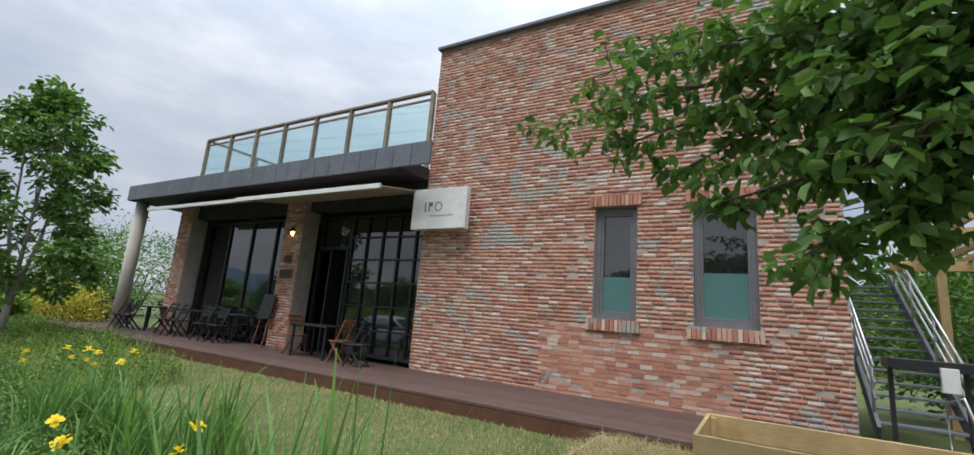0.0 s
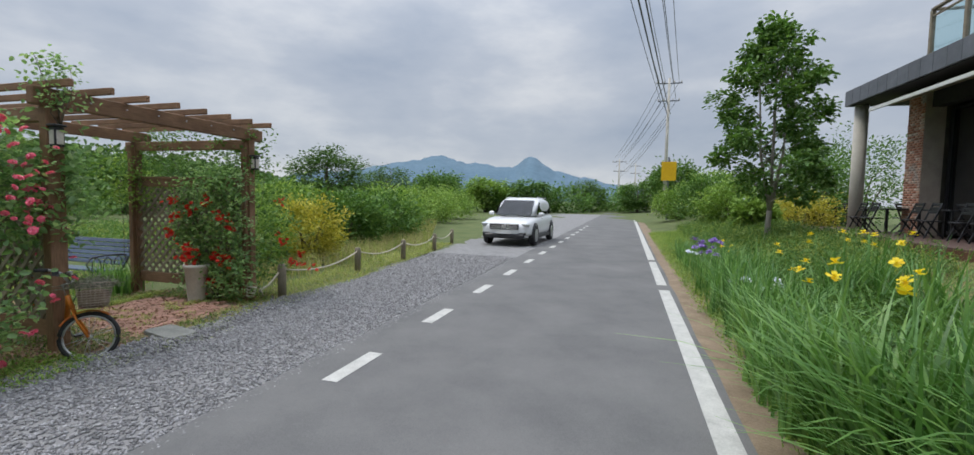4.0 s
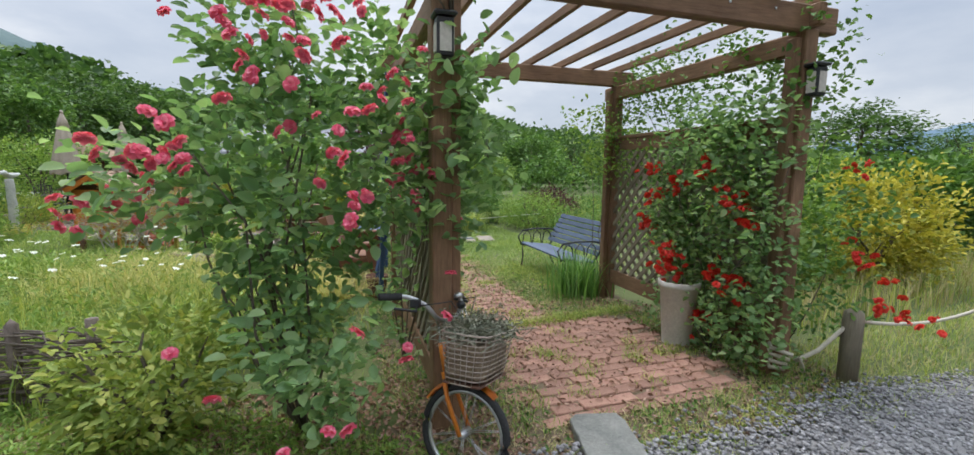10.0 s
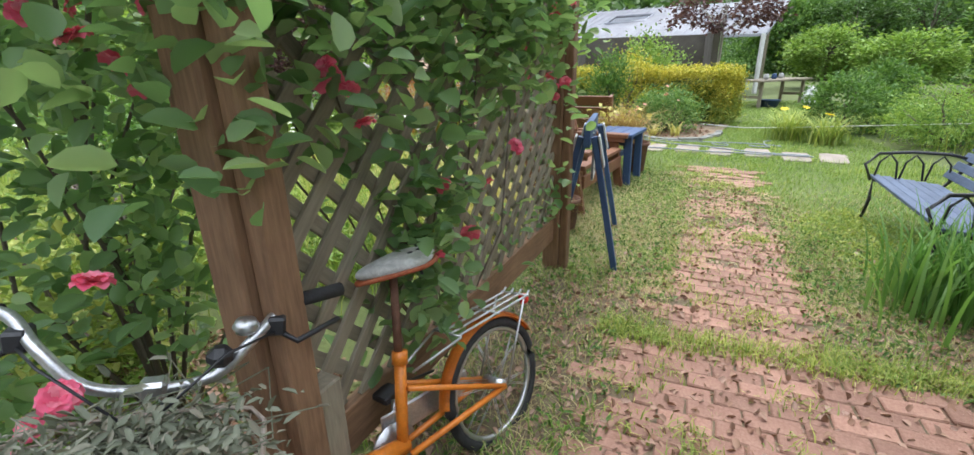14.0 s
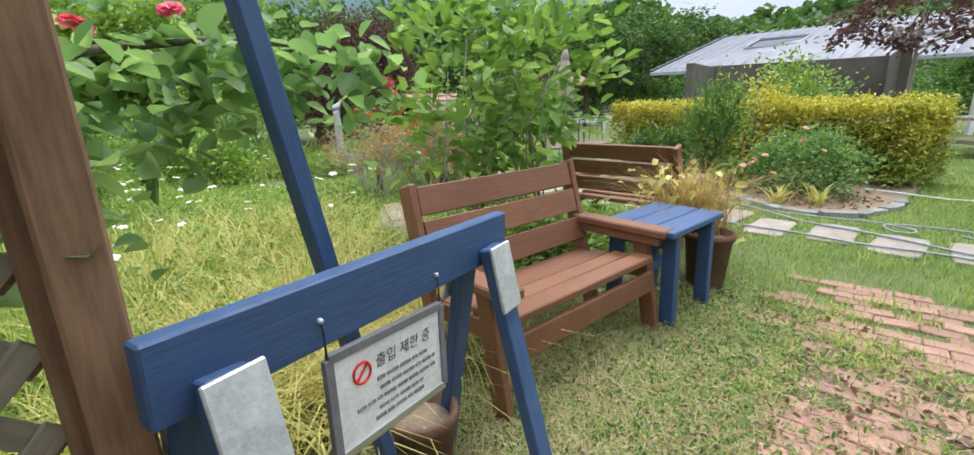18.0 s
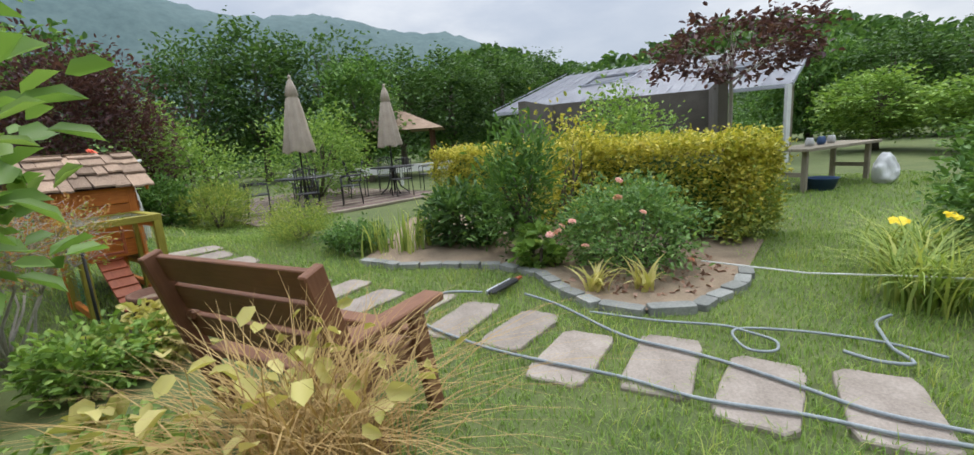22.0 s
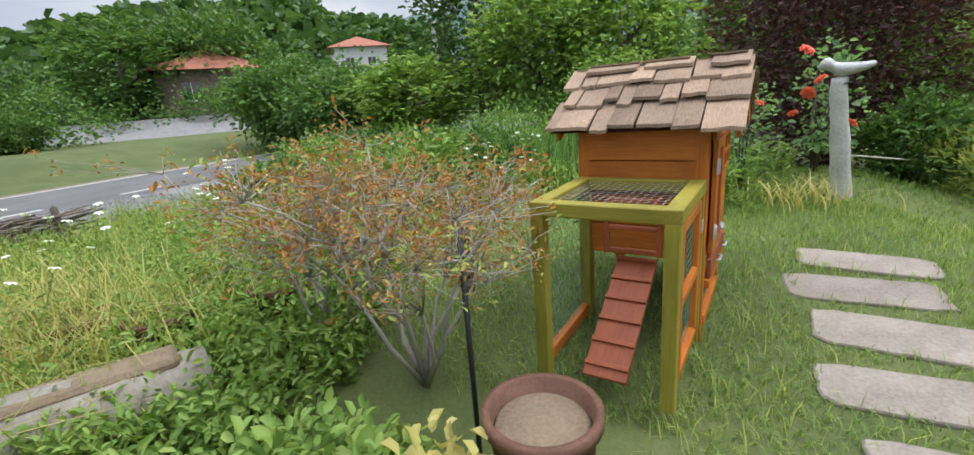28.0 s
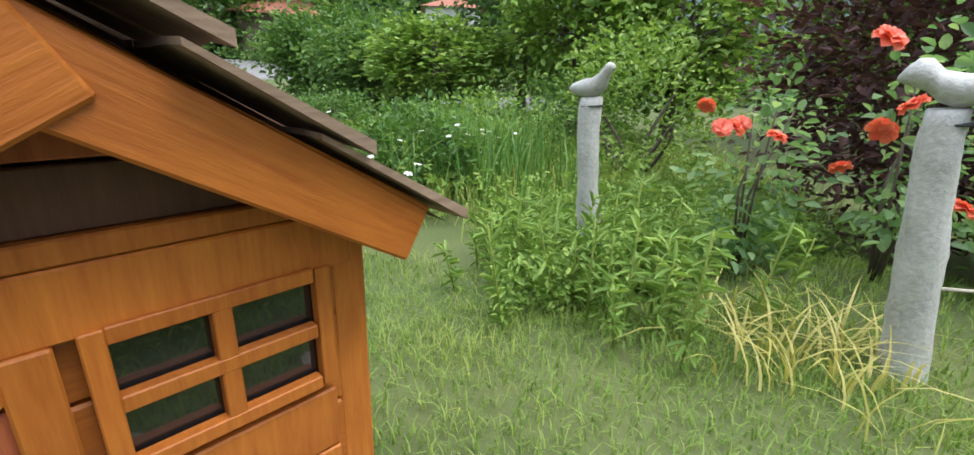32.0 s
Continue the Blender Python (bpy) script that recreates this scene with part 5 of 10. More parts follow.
meadow("bench_dry_lawn", WESTG, 7000, 0.05, 0.006, M_DRYG, "dry grass tips round the metal bench", (0.5, 1.6), 2, "lawn", 0, 0.4, 0.3)
herb_patch("bench_weeds", [(-9.2, -4.9), (-9.5, -6.4), (-10.3, -6.6), (-10.4, -5.2)], 700, 0.05, 0.03, M_TALL, "flat green weeds by the metal bench", 7)
BACKL = [(-12.4, -12.9), (-14.5, -12.0), (-18.8, -13.3), (-19.0, -17.0), (-15.2, -17.6), (-13.2, -15.6)]
meadow("back_lawn", BACKL, 20000, 0.06, 0.009, M_LAWN, "mown lawn before the work table", (0.2, 1.1), 2, "lawn")
BENCHS = [(-7.4, -6.2), (-8.3, -6.2), (-8.9, -7.4), (-8.9, -8.4), (-8.3, -8.2), (-7.7, -7.2)]
meadow("bench_straw", BENCHS, 9000, 0.07, 0.006, M_DRYG, "dry matted grass before the bench", (0.5, 1.6), 2, "grass", 0, 0.4, 0.3)
herb_patch("clover", [(-8.2, -6.3), (-8.9, -6.5), (-9.3, -7.6), (-8.9, -8.5), (-8.4, -7.4)], 900, 0.05, 0.02, M_BRIGHT, "clover patch by the path", 6)

ENTR = [(-5.35, -3.2), (-5.8, -2.85), (-6.4, -2.5), (-7.3, -2.15), (-8.3, -1.75), (-8.9, -2.5), (-9.2, -3.6), (-9.5, -4.9), (-9.75, -6.2), (-9.9, -7.3), (-9.75, -8.2), (-9.0, -8.1), (-8.3, -7.1), (-7.6, -6.1), (-7.0, -5.6), (-6.5, -5.3), (-6.1, -4.4)]
bm = bmesh.new()
ring_ = []
for i, (x, y) in enumerate(ENTR):
    x1, y1 = ENTR[(i + 1) % len(ENTR)]
    for q in np.linspace(0, 1, 30, endpoint=False):
        a, b = x + (x1 - x) * q, y + (y1 - y) * q
        ring_.append((a + 0.30 * noise.noise(Vector((a * 1.9, b * 1.9, 1.0))) + 0.10 * noise.noise(Vector((a * 8, b * 8, 3.0))), b + 0.30 * noise.noise(Vector((a * 1.9, b * 1.9, 7.0))) + 0.10 * noise.noise(Vector((a * 8, b * 8, 9.0)))))
wg = np.stack(np.meshgrid(np.arange(-10.6, -4.8, 0.07), np.arange(-9.0, -1.2, 0.07), indexing="ij"), -1)
wi = inside(ring_, wg[:-1, :-1, 0].ravel() + 0.035, wg[:-1, :-1, 1].ravel() + 0.035).reshape(wg.shape[0] - 1, -1)
wz = gz(wg[..., 0], wg[..., 1]) + 0.012
seen = {}
for i, j in zip(*np.nonzero(wi)):
    vs = []
    for a, b in ((i, j), (i + 1, j), (i + 1, j + 1), (i, j + 1)):
        if (a, b) not in seen:
            seen[a, b] = bm.verts.new((wg[a, b, 0], wg[a, b, 1], wz[a, b]))
        vs.append(seen[a, b])
    bm.faces.new(vs)
tagged(part("worn_ground", bm, M_WORN, None), "trampled dry earth round the brick path", "soil", kind="structure")
VERGE0 = [(-1.0, -7.2), (-2.6, -6.3), (-3.4, -5.6), (-4.5, -3.95), (-5.2, -3.3), (-5.3, -4.3), (-3.6, -6.5)]
xy = np.concatenate([scatter(ENTR, 6500), scatter([(-4.7, -3.7), (-5.5, -3.05), (-6.2, -3.0), (-6.3, -4.4), (-5.2, -5.0), (-4.4, -4.6)], 2600), scatter(VERGE0, 2600)])
p = ground_points(xy, 0.022)
ob = leaves("leaf_litter", p, 0.035, M_LITTER, None, "", None, 0.02, 0.6)
tagged(ob, "dry fallen leaves and petals", "leaf litter", kind="stuff")
meadow("entrance_grass", ENTR, 9000, 0.07, 0.006, M_LAWN, "tufty grass at the garden entrance", (0.3, 1.2), 2, "grass", 0.01, 0.4, 0.09)
herb_patch("entrance_weeds", ENTR, 1500, 0.045, 0.03, M_LEAF, "flat weeds in the trodden earth", 7)
meadow("entrance_straw", ENTR, 15000, 0.05, 0.005, M_DRYG, "dry straw at the garden entrance", (0.8, 2.0), 2, "grass", 0.012)
joint = np.column_stack([RNG.uniform(0, 6.3, 90), RNG.uniform(-0.1, 1.4, 90)])
kk = joint[RNG.integers(0, 90, 5200)] + RNG.normal(size=(5200, 2)) * 0.055
ok = (kk[:, 0] < 1.75) | ((kk[:, 1] > -0.05) & (kk[:, 1] < 0.95))
kk = kk[ok]
xy = np.column_stack([-6.62 - 0.494 * kk[:, 0] - 0.869 * kk[:, 1], -3.12 - 0.869 * kk[:, 0] + 0.494 * kk[:, 1]])
ob = blades("joint_weeds", ground_points(xy, 0.01), 0.055, 0.007, M_TALL, None, "", (0.2, 1.3), 2)
tagged(ob, "grass tufts in the path joints", "grass", kind="stuff")
band = np.column_stack([RNG.normal(1.82, 0.07, 2600), RNG.uniform(-0.3, 1.7, 2600)])
xy = np.column_stack([-6.62 - 0.494 * band[:, 0] - 0.869 * band[:, 1], -3.12 - 0.869 * band[:, 0] + 0.494 * band[:, 1]])
ob = blades("path_grass_band", ground_points(xy, 0.01), 0.07, 0.007, M_TALL, None, "", (0.2, 1.2), 2)
tagged(ob, "grassy strip across the brick path", "grass", kind="stuff")

rim = np.concatenate([np.array(ENTR[i]) + (np.array(ENTR[i + 1]) - np.array(ENTR[i])) * RNG.uniform(0, 1, (900, 1)) for i in range(4)]) + RNG.normal(size=(3600, 2)) * 0.13
keep = np.array([noise.noise(Vector((a * 2.2, b * 2.2, 0))) for a, b in rim]) > -0.05
ob = blades("rim_weeds", ground_points(rim[keep], 0.008), 0.075, 0.008, M_TALL, None, "", (0.3, 1.4), 2)
tagged(ob, "weeds where the earth meets the gravel", "grass", kind="stuff")

# front verge
VERGE = [(-1.0, -7.2), (-2.6, -6.3), (-3.4, -5.6), (-4.5, -3.95), (-4.85, -3.4), (-5.5, -3.1), (-5.8, -3.5), (-5.3, -4.3), (-4.9, -5.0), (-3.6, -6.7), (-2.5, -8)]
herb_patch("verge_weeds", VERGE, 2300, 0.10, 0.035, M_BRIGHT, "low weeds along the gravel", 7)
meadow("verge_grass", VERGE, 5200, 0.11, 0.007, M_TALL, "rough verge grass", (0.2, 1.1), 2, "grass", 0, 0.4, 0.16)
meadow("verge_dry", VERGE, 8000, 0.07, 0.006, M_DRYG, "dry straw in the verge", (0.5, 1.6), 2)
VERG2 = [(-7.3, -2.2), (-8.7, -1.25), (-12, 0.3), (-17, 2.6), (-17.5, 1.8), (-12.5, -0.7), (-9, -2.3), (-7.6, -2.8)]
meadow("verge_grass", VERG2, 9000, 0.09, 0.007, M_TALL, "thin grass below the rope fence", (0.2, 1.1), 2)
meadow("verge_dry", VERG2, 7000, 0.07, 0.006, M_DRYG, "dry straw below the rope fence", (0.5, 1.6), 2)
FIELD2 = [(-8.6, -2.6), (-17, 1.7), (-30, 4), (-28, -4), (-14, -4.5), (-9.6, -3.6)]
meadow("tall_dry_grass", FIELD2, 16000, 0.42, 0.009, M_DRYG, "tall seeding dry grass behind the rope", (0.1, 0.7), 2)
meadow("tall_grass", FIELD2, 12000, 0.40, 0.012, M_TALL, "tall green grass behind the rope", (0.1, 0.8), 2)
MEAD = [(-2.2, -7.2), (-4.5, -5.7), (-5.6, -5.2), (-6.5, -6.1), (-6.8, -7.0), (-6.5, -8.2), (-7.0, -9.2), (-5.2, -9.9), (-2.6, -9.9), (-0.5, -9)]
meadow("wild_meadow", MEAD, 15000, 0.42, 0.011, M_TALL, "tall bright meadow grass", (0.1, 0.9), 3, "grass", 0, 0.45, 0.25)
herb_patch("wild_herbs", MEAD, 1500, 0.40, 0.05, M_BRIGHT, "bright leafy wild herbs", 14)
GOLD = [(-6.9, -6.3), (-6.2, -6.6), (-6.2, -8.2), (-6.9, -8.2), (-7.2, -7.4)]
meadow("straw_grass", GOLD, 6500, 0.42, 0.010, M_PALEY, "drooping yellowed grass beside the bench", (0.5, 1.5), 3, "grass", 0, 0.4, 0.2)
GOLD2 = [(-6.6, -6.6), (-5.2, -7.3), (-4.6, -8.6), (-5.6, -9.3), (-6.6, -8.6)]
meadow("straw_grass", GOLD2, 3000, 0.5, 0.011, M_PALEY, "drooping yellowed grass in the meadow", (0.4, 1.4), 3, "grass", 0, 0.4, 0.3)
EAST = [(-0.5, -9.2), (-2.6, -9.9), (-2.6, -13.2), (-1.8, -16.5), (8, -14), (10, -5), (2, -6.8)]
meadow("wild_meadow", EAST, 17000, 0.40, 0.016, M_TALL, "tall meadow towards the lane", (0.1, 0.9), 2, "grass", 0, 0.45, 0.4)
herb_patch("wild_herbs", EAST, 1300, 0.5, 0.08, M_BRIGHT, "bright leafy herbs towards the lane", 14)
HERB = [(-6.6, -9.3), (-5.0, -9.6), (-4.0, -9.9), (-4.6, -10.8), (-6.1, -10.5), (-6.9, -10.0)]
herb_patch("bright_herb", HERB, 900, 0.33, 0.05, M_BRIGHT, "bright green feathery herb bed", 16)
FRONTH = [(-2.4, -8.3), (-4.5, -8.7), (-5.3, -9.4), (-4.2, -10.2), (-2.4, -9.9)]
herb_patch("leafy_herbs", FRONTH, 1000, 0.42, 0.055, M_BRIGHT, "bright green leafy herbs below the azalea", 14)
whites = [(-1.8, -8.4), (-3.2, -8.9), (-4.0, -7.0), (-4.6, -8.2), (-5.4, -7.4), (-5.9, -8.6), (-2.8, -11.8), (-1.2, -12.6), (-0.8, -10.5)]
for x, y in whites:
    ob = thing("white_wildflowers", pose(x, y, 0), "airy white umbel wildflowers in the meadow", "flowers")
    pts = [np.array([RNG.normal() * 0.3, RNG.normal() * 0.3, RNG.uniform(0.5, 0.85)]) for _ in range(14)]
    for q in pts:
        v, f = stems_data((0, 0, 0), [q], 0.004, 0.002, 4)
        data_part("stalk", v, f, M_TALL, ob)
    bloom("flower", F_WHITE, ob, pts, 20, (0.7, 1.3))

# irises along the road
iris_parts = (([(-0.5, 1.75), (-1.9, 1.95), (-2.9, 2.6), (-1.8, 3.1), (-0.6, 2.7)], 1050, 1.1, 0.046, (0.05, 1.1), ((-2.73, 2.73), (-2.44, 3.0), (-2.2, 2.6), (-1.7, 2.9))),
              ([(-0.35, 1.5), (-0.95, 1.6), (-1.15, 2.2), (-0.45, 2.15)], 190, 1.5, 0.066, (0.02, 0.4), ()),
              ([(-2.3, 4.9), (-3.4, 4.7), (-5.6, 5.6), (-5.2, 6.4), (-3.4, 5.6), (-2.2, 5.5)], 420, 0.95, 0.034, (0.05, 0.7), ((-4.83, 5.91), (-4.7, 5.75), (-5.6, 5.95), (-4.3, 5.75), (-5.3, 6.1))),
              ([(0.6, 1.75), (-0.25, 1.6), (-0.35, 2.4), (0.7, 2.2)], 30, 0.95, 0.045, (0.02, 0.4), ((0.45, 2.3), (0.5, 2.15))),
              ([(-2.6, 2.2), (-7.6, 5.6), (-7.4, 6.7), (-3.3, 3.6)], 1150, 0.85, 0.034, (0.05, 0.8), ((-4.6, 4.4), (-6.0, 5.7), (-4.0, 3.9))),
              ([(-7.6, 5.7), (-13, 9), (-13, 10.4), (-7.4, 7.0)], 1200, 0.6, 0.022, (0.05, 0.9), ((-8.6, 7.2), (-9.6, 7.9))))
for poly, n, h, wd, ln, spots in iris_parts:
    cx, cy = np.mean(np.array(poly), 0)
    z_ = float(gz(cx, cy))
    ob = thing("iris_clump", pose(cx, cy, z_), "sword-leaved iris clump beside the road", "iris", "irises along the road")
    k = scatter(poly, max(5, n // 9))
    xy = k[RNG.integers(0, len(k), n)] + RNG.normal(size=(n, 2)) * 0.045
    p = ground_points(xy) - np.array([cx, cy, z_])
    blades("foliage", p, h, wd, M_IRIS, ob, "", ln, 7, 0.28)
    if h > 0.9:
        xy = scatter(poly, int(n * 1.1))
        blades("undergrowth", ground_points(xy) - np.array([cx, cy, z_]), h * 0.6, wd * 0.55, M_IRIS, ob, "", (0.2, 1.2), 4, 0.4)
    for x, y in spots:
        a = np.array([x - cx, y - cy, float(gz(x, y)) - z_])
        tube("flower_stalk", [tuple(a), tuple(a + np.array([0.02, 0.01, h * 0.6])), tuple(a + np.array([0, 0, h * 1.16]))], 0.006, M_IRIS, ob, 5)
        bloom("flower", F_YEL, ob, [a + np.array([RNG.normal() * 0.05, RNG.normal() * 0.05, h * 1.16 - 0.12 * j]) for j in range(2)], 25, (0.6, 0.85))
for x, y, me, lb, n in ((-7.95, 6.0, F_PUR, "deep purple iris flowers beside the road", 14), (-5.5, 4.7, F_BLUE, "pale blue iris flowers among grass", 5), (-9.0, 6.5, F_BLUE, "pale blue iris flowers by the road", 4)):
    ob = thing("iris_flowers", pose(x, y, float(gz(x, y))), lb, "iris")
    for _ in range(n):
        a = np.array([RNG.normal() * 0.22, RNG.normal() * 0.18, RNG.uniform(0.68, 0.95) if me is F_PUR else RNG.uniform(0.5, 0.62)])
        tube("stalk", [tuple(a * np.array([1, 1, 0])), tuple(a)], 0.006, M_IRIS, ob, 5)
        bloom("flower", me, ob, [a], 25, (0.8, 1.1))
RSIDE = [road_point(u, s)[:2] for u, s in ((-2, 0.42), (4, 0.42), (12, 0.42), (26, 0.42), (26, 2.4), (12, 2.2), (4, 1.2), (-2, 1.2))]
herb_patch("roadside_weeds", RSIDE, 5200, 0.16, 0.038, M_BRIGHT, "low green weeds along the white line", 8)
meadow("roadside_grass", RSIDE, 7000, 0.22, 0.009, M_TALL, "grass along the white line", (0.2, 1.0), 2)
MIDV = [(-3.0, 3.1), (-7.4, 6.4), (-8.2, 8.2), (-3.8, 5.2)]
herb_patch("garden_herbs", MIDV, 2200, 0.5, 0.055, M_LEAF, "leafy perennials behind the irises", 14)
GARDC = [(-6.5, 6.4), (-13, 10), (-22, 16), (-20, 18.5), (-9.5, 12), (-5, 8.3)]
herb_patch("garden_herbs", GARDC, 2600, 0.5, 0.06, M_LEAF, "leafy perennials before the terrace", 14)
meadow("garden_grass", GARDC, 6000, 0.5, 0.012, M_TALL, "tall grasses before the terrace", (0.1, 0.8), 2)

# cafe side trees
def lobed_tree(x, y, h, r, z0, material, label, lobes=34, per=260, leaf=0.15, bark=None, trunk=0.08):
    """Several rising stems, each bough ending in its own loose tuft of leaves."""
    g0 = float(gz(x, y))
    o = thing("tree", pose(x, y, g0), label, "tree")
    rows, P, O = [], [], []
    fork = Vector((0.03, 0.02, z0 * 0.7))
    rows.append(tube_data([(0, 0, -0.1), (0.02, 0, z0 * 0.35), fork], [trunk * 1.3, trunk, trunk * 0.9], 9))
    tops = [Vector((0.05, 0.0, h * 0.95)), Vector((0.45, 0.2, h * 0.8)), Vector((-0.4, -0.3, h * 0.82))]
    for t in tops:
        rows.append(tube_data([fork, fork.lerp(t, 0.4) + Vector((t.x * 0.2, t.y * 0.2, 0)), fork.lerp(t, 0.75), t], [trunk * 0.7, trunk * 0.5, trunk * 0.3, trunk * 0.06], 7))
    for k in range(lobes):
        u = (k + 0.5) / lobes
        z = z0 + (h - z0) * u
        rad = r * math.sin(math.pi * min(1.0, 0.16 + 0.84 * u ** 0.8)) ** 0.8 * RNG.uniform(0.5, 1.08)
        q = k * 2.399 + RNG.uniform(-0.3, 0.3)
        c = np.array([rad * math.cos(q), rad * math.sin(q), z])
        t = tops[k % 3]
        s_ = fork.lerp(t, max(0.05, min(0.92, (z - 0.7 - fork.z) / (t.z - fork.z))))
        rows.append(stems_data(s_, [c], trunk * 0.28, trunk * 0.05, 5, 0.05))
        size = RNG.uniform(0.3, 0.52)
        p = clump_points(c, (size, size, size * 0.8), 14, per // 14, 0.10, 0.2)
        P.append(p)
        O.append(p - c + np.array([0, 0, -0.1]))
    v, f = joined(rows)
    data_part("trunk", v, f, bark or M_BARK, o, smooth=True)
    leaves("crown", np.concatenate(P), leaf, material, o, "", np.concatenate(O), -0.05, 0.55)
    return o


lobed_tree(-11.6, 11.3, 6.6, 1.75, 1.5, M_LEAF, "young broadleaf tree with a loose lobed crown", bark=M_BARKP)
for x, y, h, r in ((-19, 17.0, 2.2, 1.6), (-24, 19.5, 2.8, 1.8), (-17, 19.5, 3.4, 1.7), (-15.2, 14.4, 1.3, 0.8), (-31, 23, 2.3, 1.8), (-20, 26, 5.0, 2.6), (-27, 31, 6, 3)):
    shrub(x, y, r, h, M_BRIGHT if h < 2.5 else M_LEAF, "leafy green garden shrub near the cafe", 70, 24, 0.14)
shrub(-15.0, 16.6, 1.5, 1.3, M_YELLOW, "rounded golden shrub behind the terrace", 60, 26, 0.09, ry=1.0)

# overhanging branches of the tree beside the viewer
ob = thing("cherry_tree", pose(2.75, 1.05, 0.2), "broad-leaved tree with low overhanging branches", "tree")
limbs, LP, LO = [], [], []
limbs.append(tube_data([(0, 0, -0.3), (0.05, 0.0, 1.2), (0.0, 0.1, 2.4), (0.1, 0.2, 4.4)], [0.13, 0.115, 0.10, 0.05], 9))
for tip in ((-2.2, 3.15, 3.75), (-1.85, 2.85, 3.4), (-2.0, 2.6, 4.0), (-1.4, 2.45, 3.1), (-1.3, 2.0, 2.75), (-1.15, 1.5, 2.3), (-1.2, 2.0, 3.4), (-1.25, 1.5, 2.9), (-1.2, 1.1, 3.2), (-1.15, 0.8, 2.7), (-1.6, 1.9, 3.8), (-0.9, 1.3, 2.5), (-0.7, 2.2, 3.0), (-1.0, 1.7, 3.9), (-0.8, 0.8, 3.5), (-1.5, 2.6, 4.4), (-0.9, 1.3, 3.3), (-0.95, 1.0, 3.9), (-0.85, 1.5, 2.9)):
    a, t = Vector((0.0, 0.1, 2.75 + 0.35 * RNG.uniform(-1, 1.5))), Vector(tip)
    pts = [a.lerp(t, q) + Vector((0, 0, 0.22 * math.sin(q * math.pi))) for q in np.linspace(0, 1, 7)]
    limbs.append(tube_data(pts, list(np.linspace(0.03, 0.005, 7)), 6))
    for q in np.linspace(0.25, 1.0, 13):
        c = a.lerp(t, q) + Vector((0, 0, 0.22 * math.sin(q * math.pi)))
        for _ in range(3):
            e_ = Vector((RNG.normal(), RNG.normal(), RNG.normal() * 0.5 - 0.25)) * 0.17
            limbs.append(tube_data([c, c + e_ * 0.6, c + e_], [0.005, 0.004, 0.002], 4))
            for _k in range(9):
                LP.append(c + e_ * RNG.uniform(0.3, 1.15) + Vector(RNG.normal(size=3)) * 0.04)
                LO.append(e_ + Vector((0, 0, -0.14)))
v, f = joined(limbs)
data_part("trunk", v, f, M_BARK, ob, smooth=True)
leaves("foliage", np.array(LP), 0.10, M_LEAF, ob, "", np.array(LO), -0.35, 0.52)
crown("crown", (0.2, 0.5, 4.2), (1.6, 1.6, 1.2), 90, 26, 0.25, 0.10, M_LEAF, ob)

# pink climbing rose on the pergola
ob = thing("pink_rose_bush", pose(-5.3, -4.2, 0), "tall pink climbing rose over the pergola side", "rose bush")
bodies = (((0.0, -0.1, 1.45), (0.50, 0.5, 0.85), 108, 18), ((-0.25, 0.25, 0.5), (0.5, 0.42, 0.40), 46, 15), ((0.38, -0.30, 1.45), (0.46, 0.36, 0.26), 30, 14), ((0.08, -0.1, 2.25), (0.26, 0.26, 0.34), 28, 16), ((-0.42, 0.30, 1.55), (0.25, 0.25, 0.40), 32, 16), ((0.1, 0.5, 0.72), (0.38, 0.28, 0.22), 20, 12), ((-0.5, 0.2, 2.1), (0.25, 0.3, 0.32), 22, 14))


def clear_of_bike(w):
    return ~((w[:, 1] > -4.0) & (w[:, 2] < 1.12) & (w[:, 0] < -5.35) & (w[:, 0] > -6.8))


for c, r, n, per in bodies:
    p = clump_points(c, r, n, per, 0.075, 0.5)
    p = p[clear_of_bike(p + np.array([-5.3, -4.2, 0]))]
    leaves("foliage", p, 0.066, M_ROSEL, ob, "", p - np.array(c), 0.15, 0.68)
tips = clump_points((0.05, -0.1, 1.6), (0.55, 0.55, 0.95), 14, 1, 0.02, 0.6)
for tip in tips:
    v, f = stems_data((-0.05, 0.0, 0), [tip], 0.010, 0.004, 5, 0.04)
    data_part("cane", v, f, M_BARK, ob, smooth=True)
cl_ = [(0.55, 0.2, 1.65), (0.62, 0.0, 1.55), (0.35, 0.35, 1.95), (0.2, 0.5, 2.15), (0.1, 0.5, 1.75), (0.6, -0.3, 1.45), (0.35, 0.45, 2.25), (0.0, 0.55, 2.2), (-0.25, 0.6, 1.9), (-0.4, 0.55, 1.7), (0.1, 0.1, 2.4), (0.5, -0.1, 2.3), (-0.1, 0.0, 2.45), (-0.45, 0.55, 1.45), (0.75, -0.4, 1.35), (0.05, 0.65, 1.4), (-0.65, 0.4, 1.55)]
bloom("rose", F_PINK, ob, clusters(cl_, 8, 0.08), 60)
bloom("rose", F_PINK, ob, [(0.35, 0.62, 0.35), (0.2, 0.72, 0.42), (0.12, 0.75, 0.40), (0.28, 0.6, 0.18), (0.4, 0.55, 0.22), (-0.2, 0.75, 0.62), (-0.25, 0.7, 0.66), (-0.42, 0.8, 0.8), (0.55, 0.45, 0.6), (0.62, 0.2, 0.75), (0.1, 0.8, 0.85), (-0.5, 0.75, 1.0)], 50)


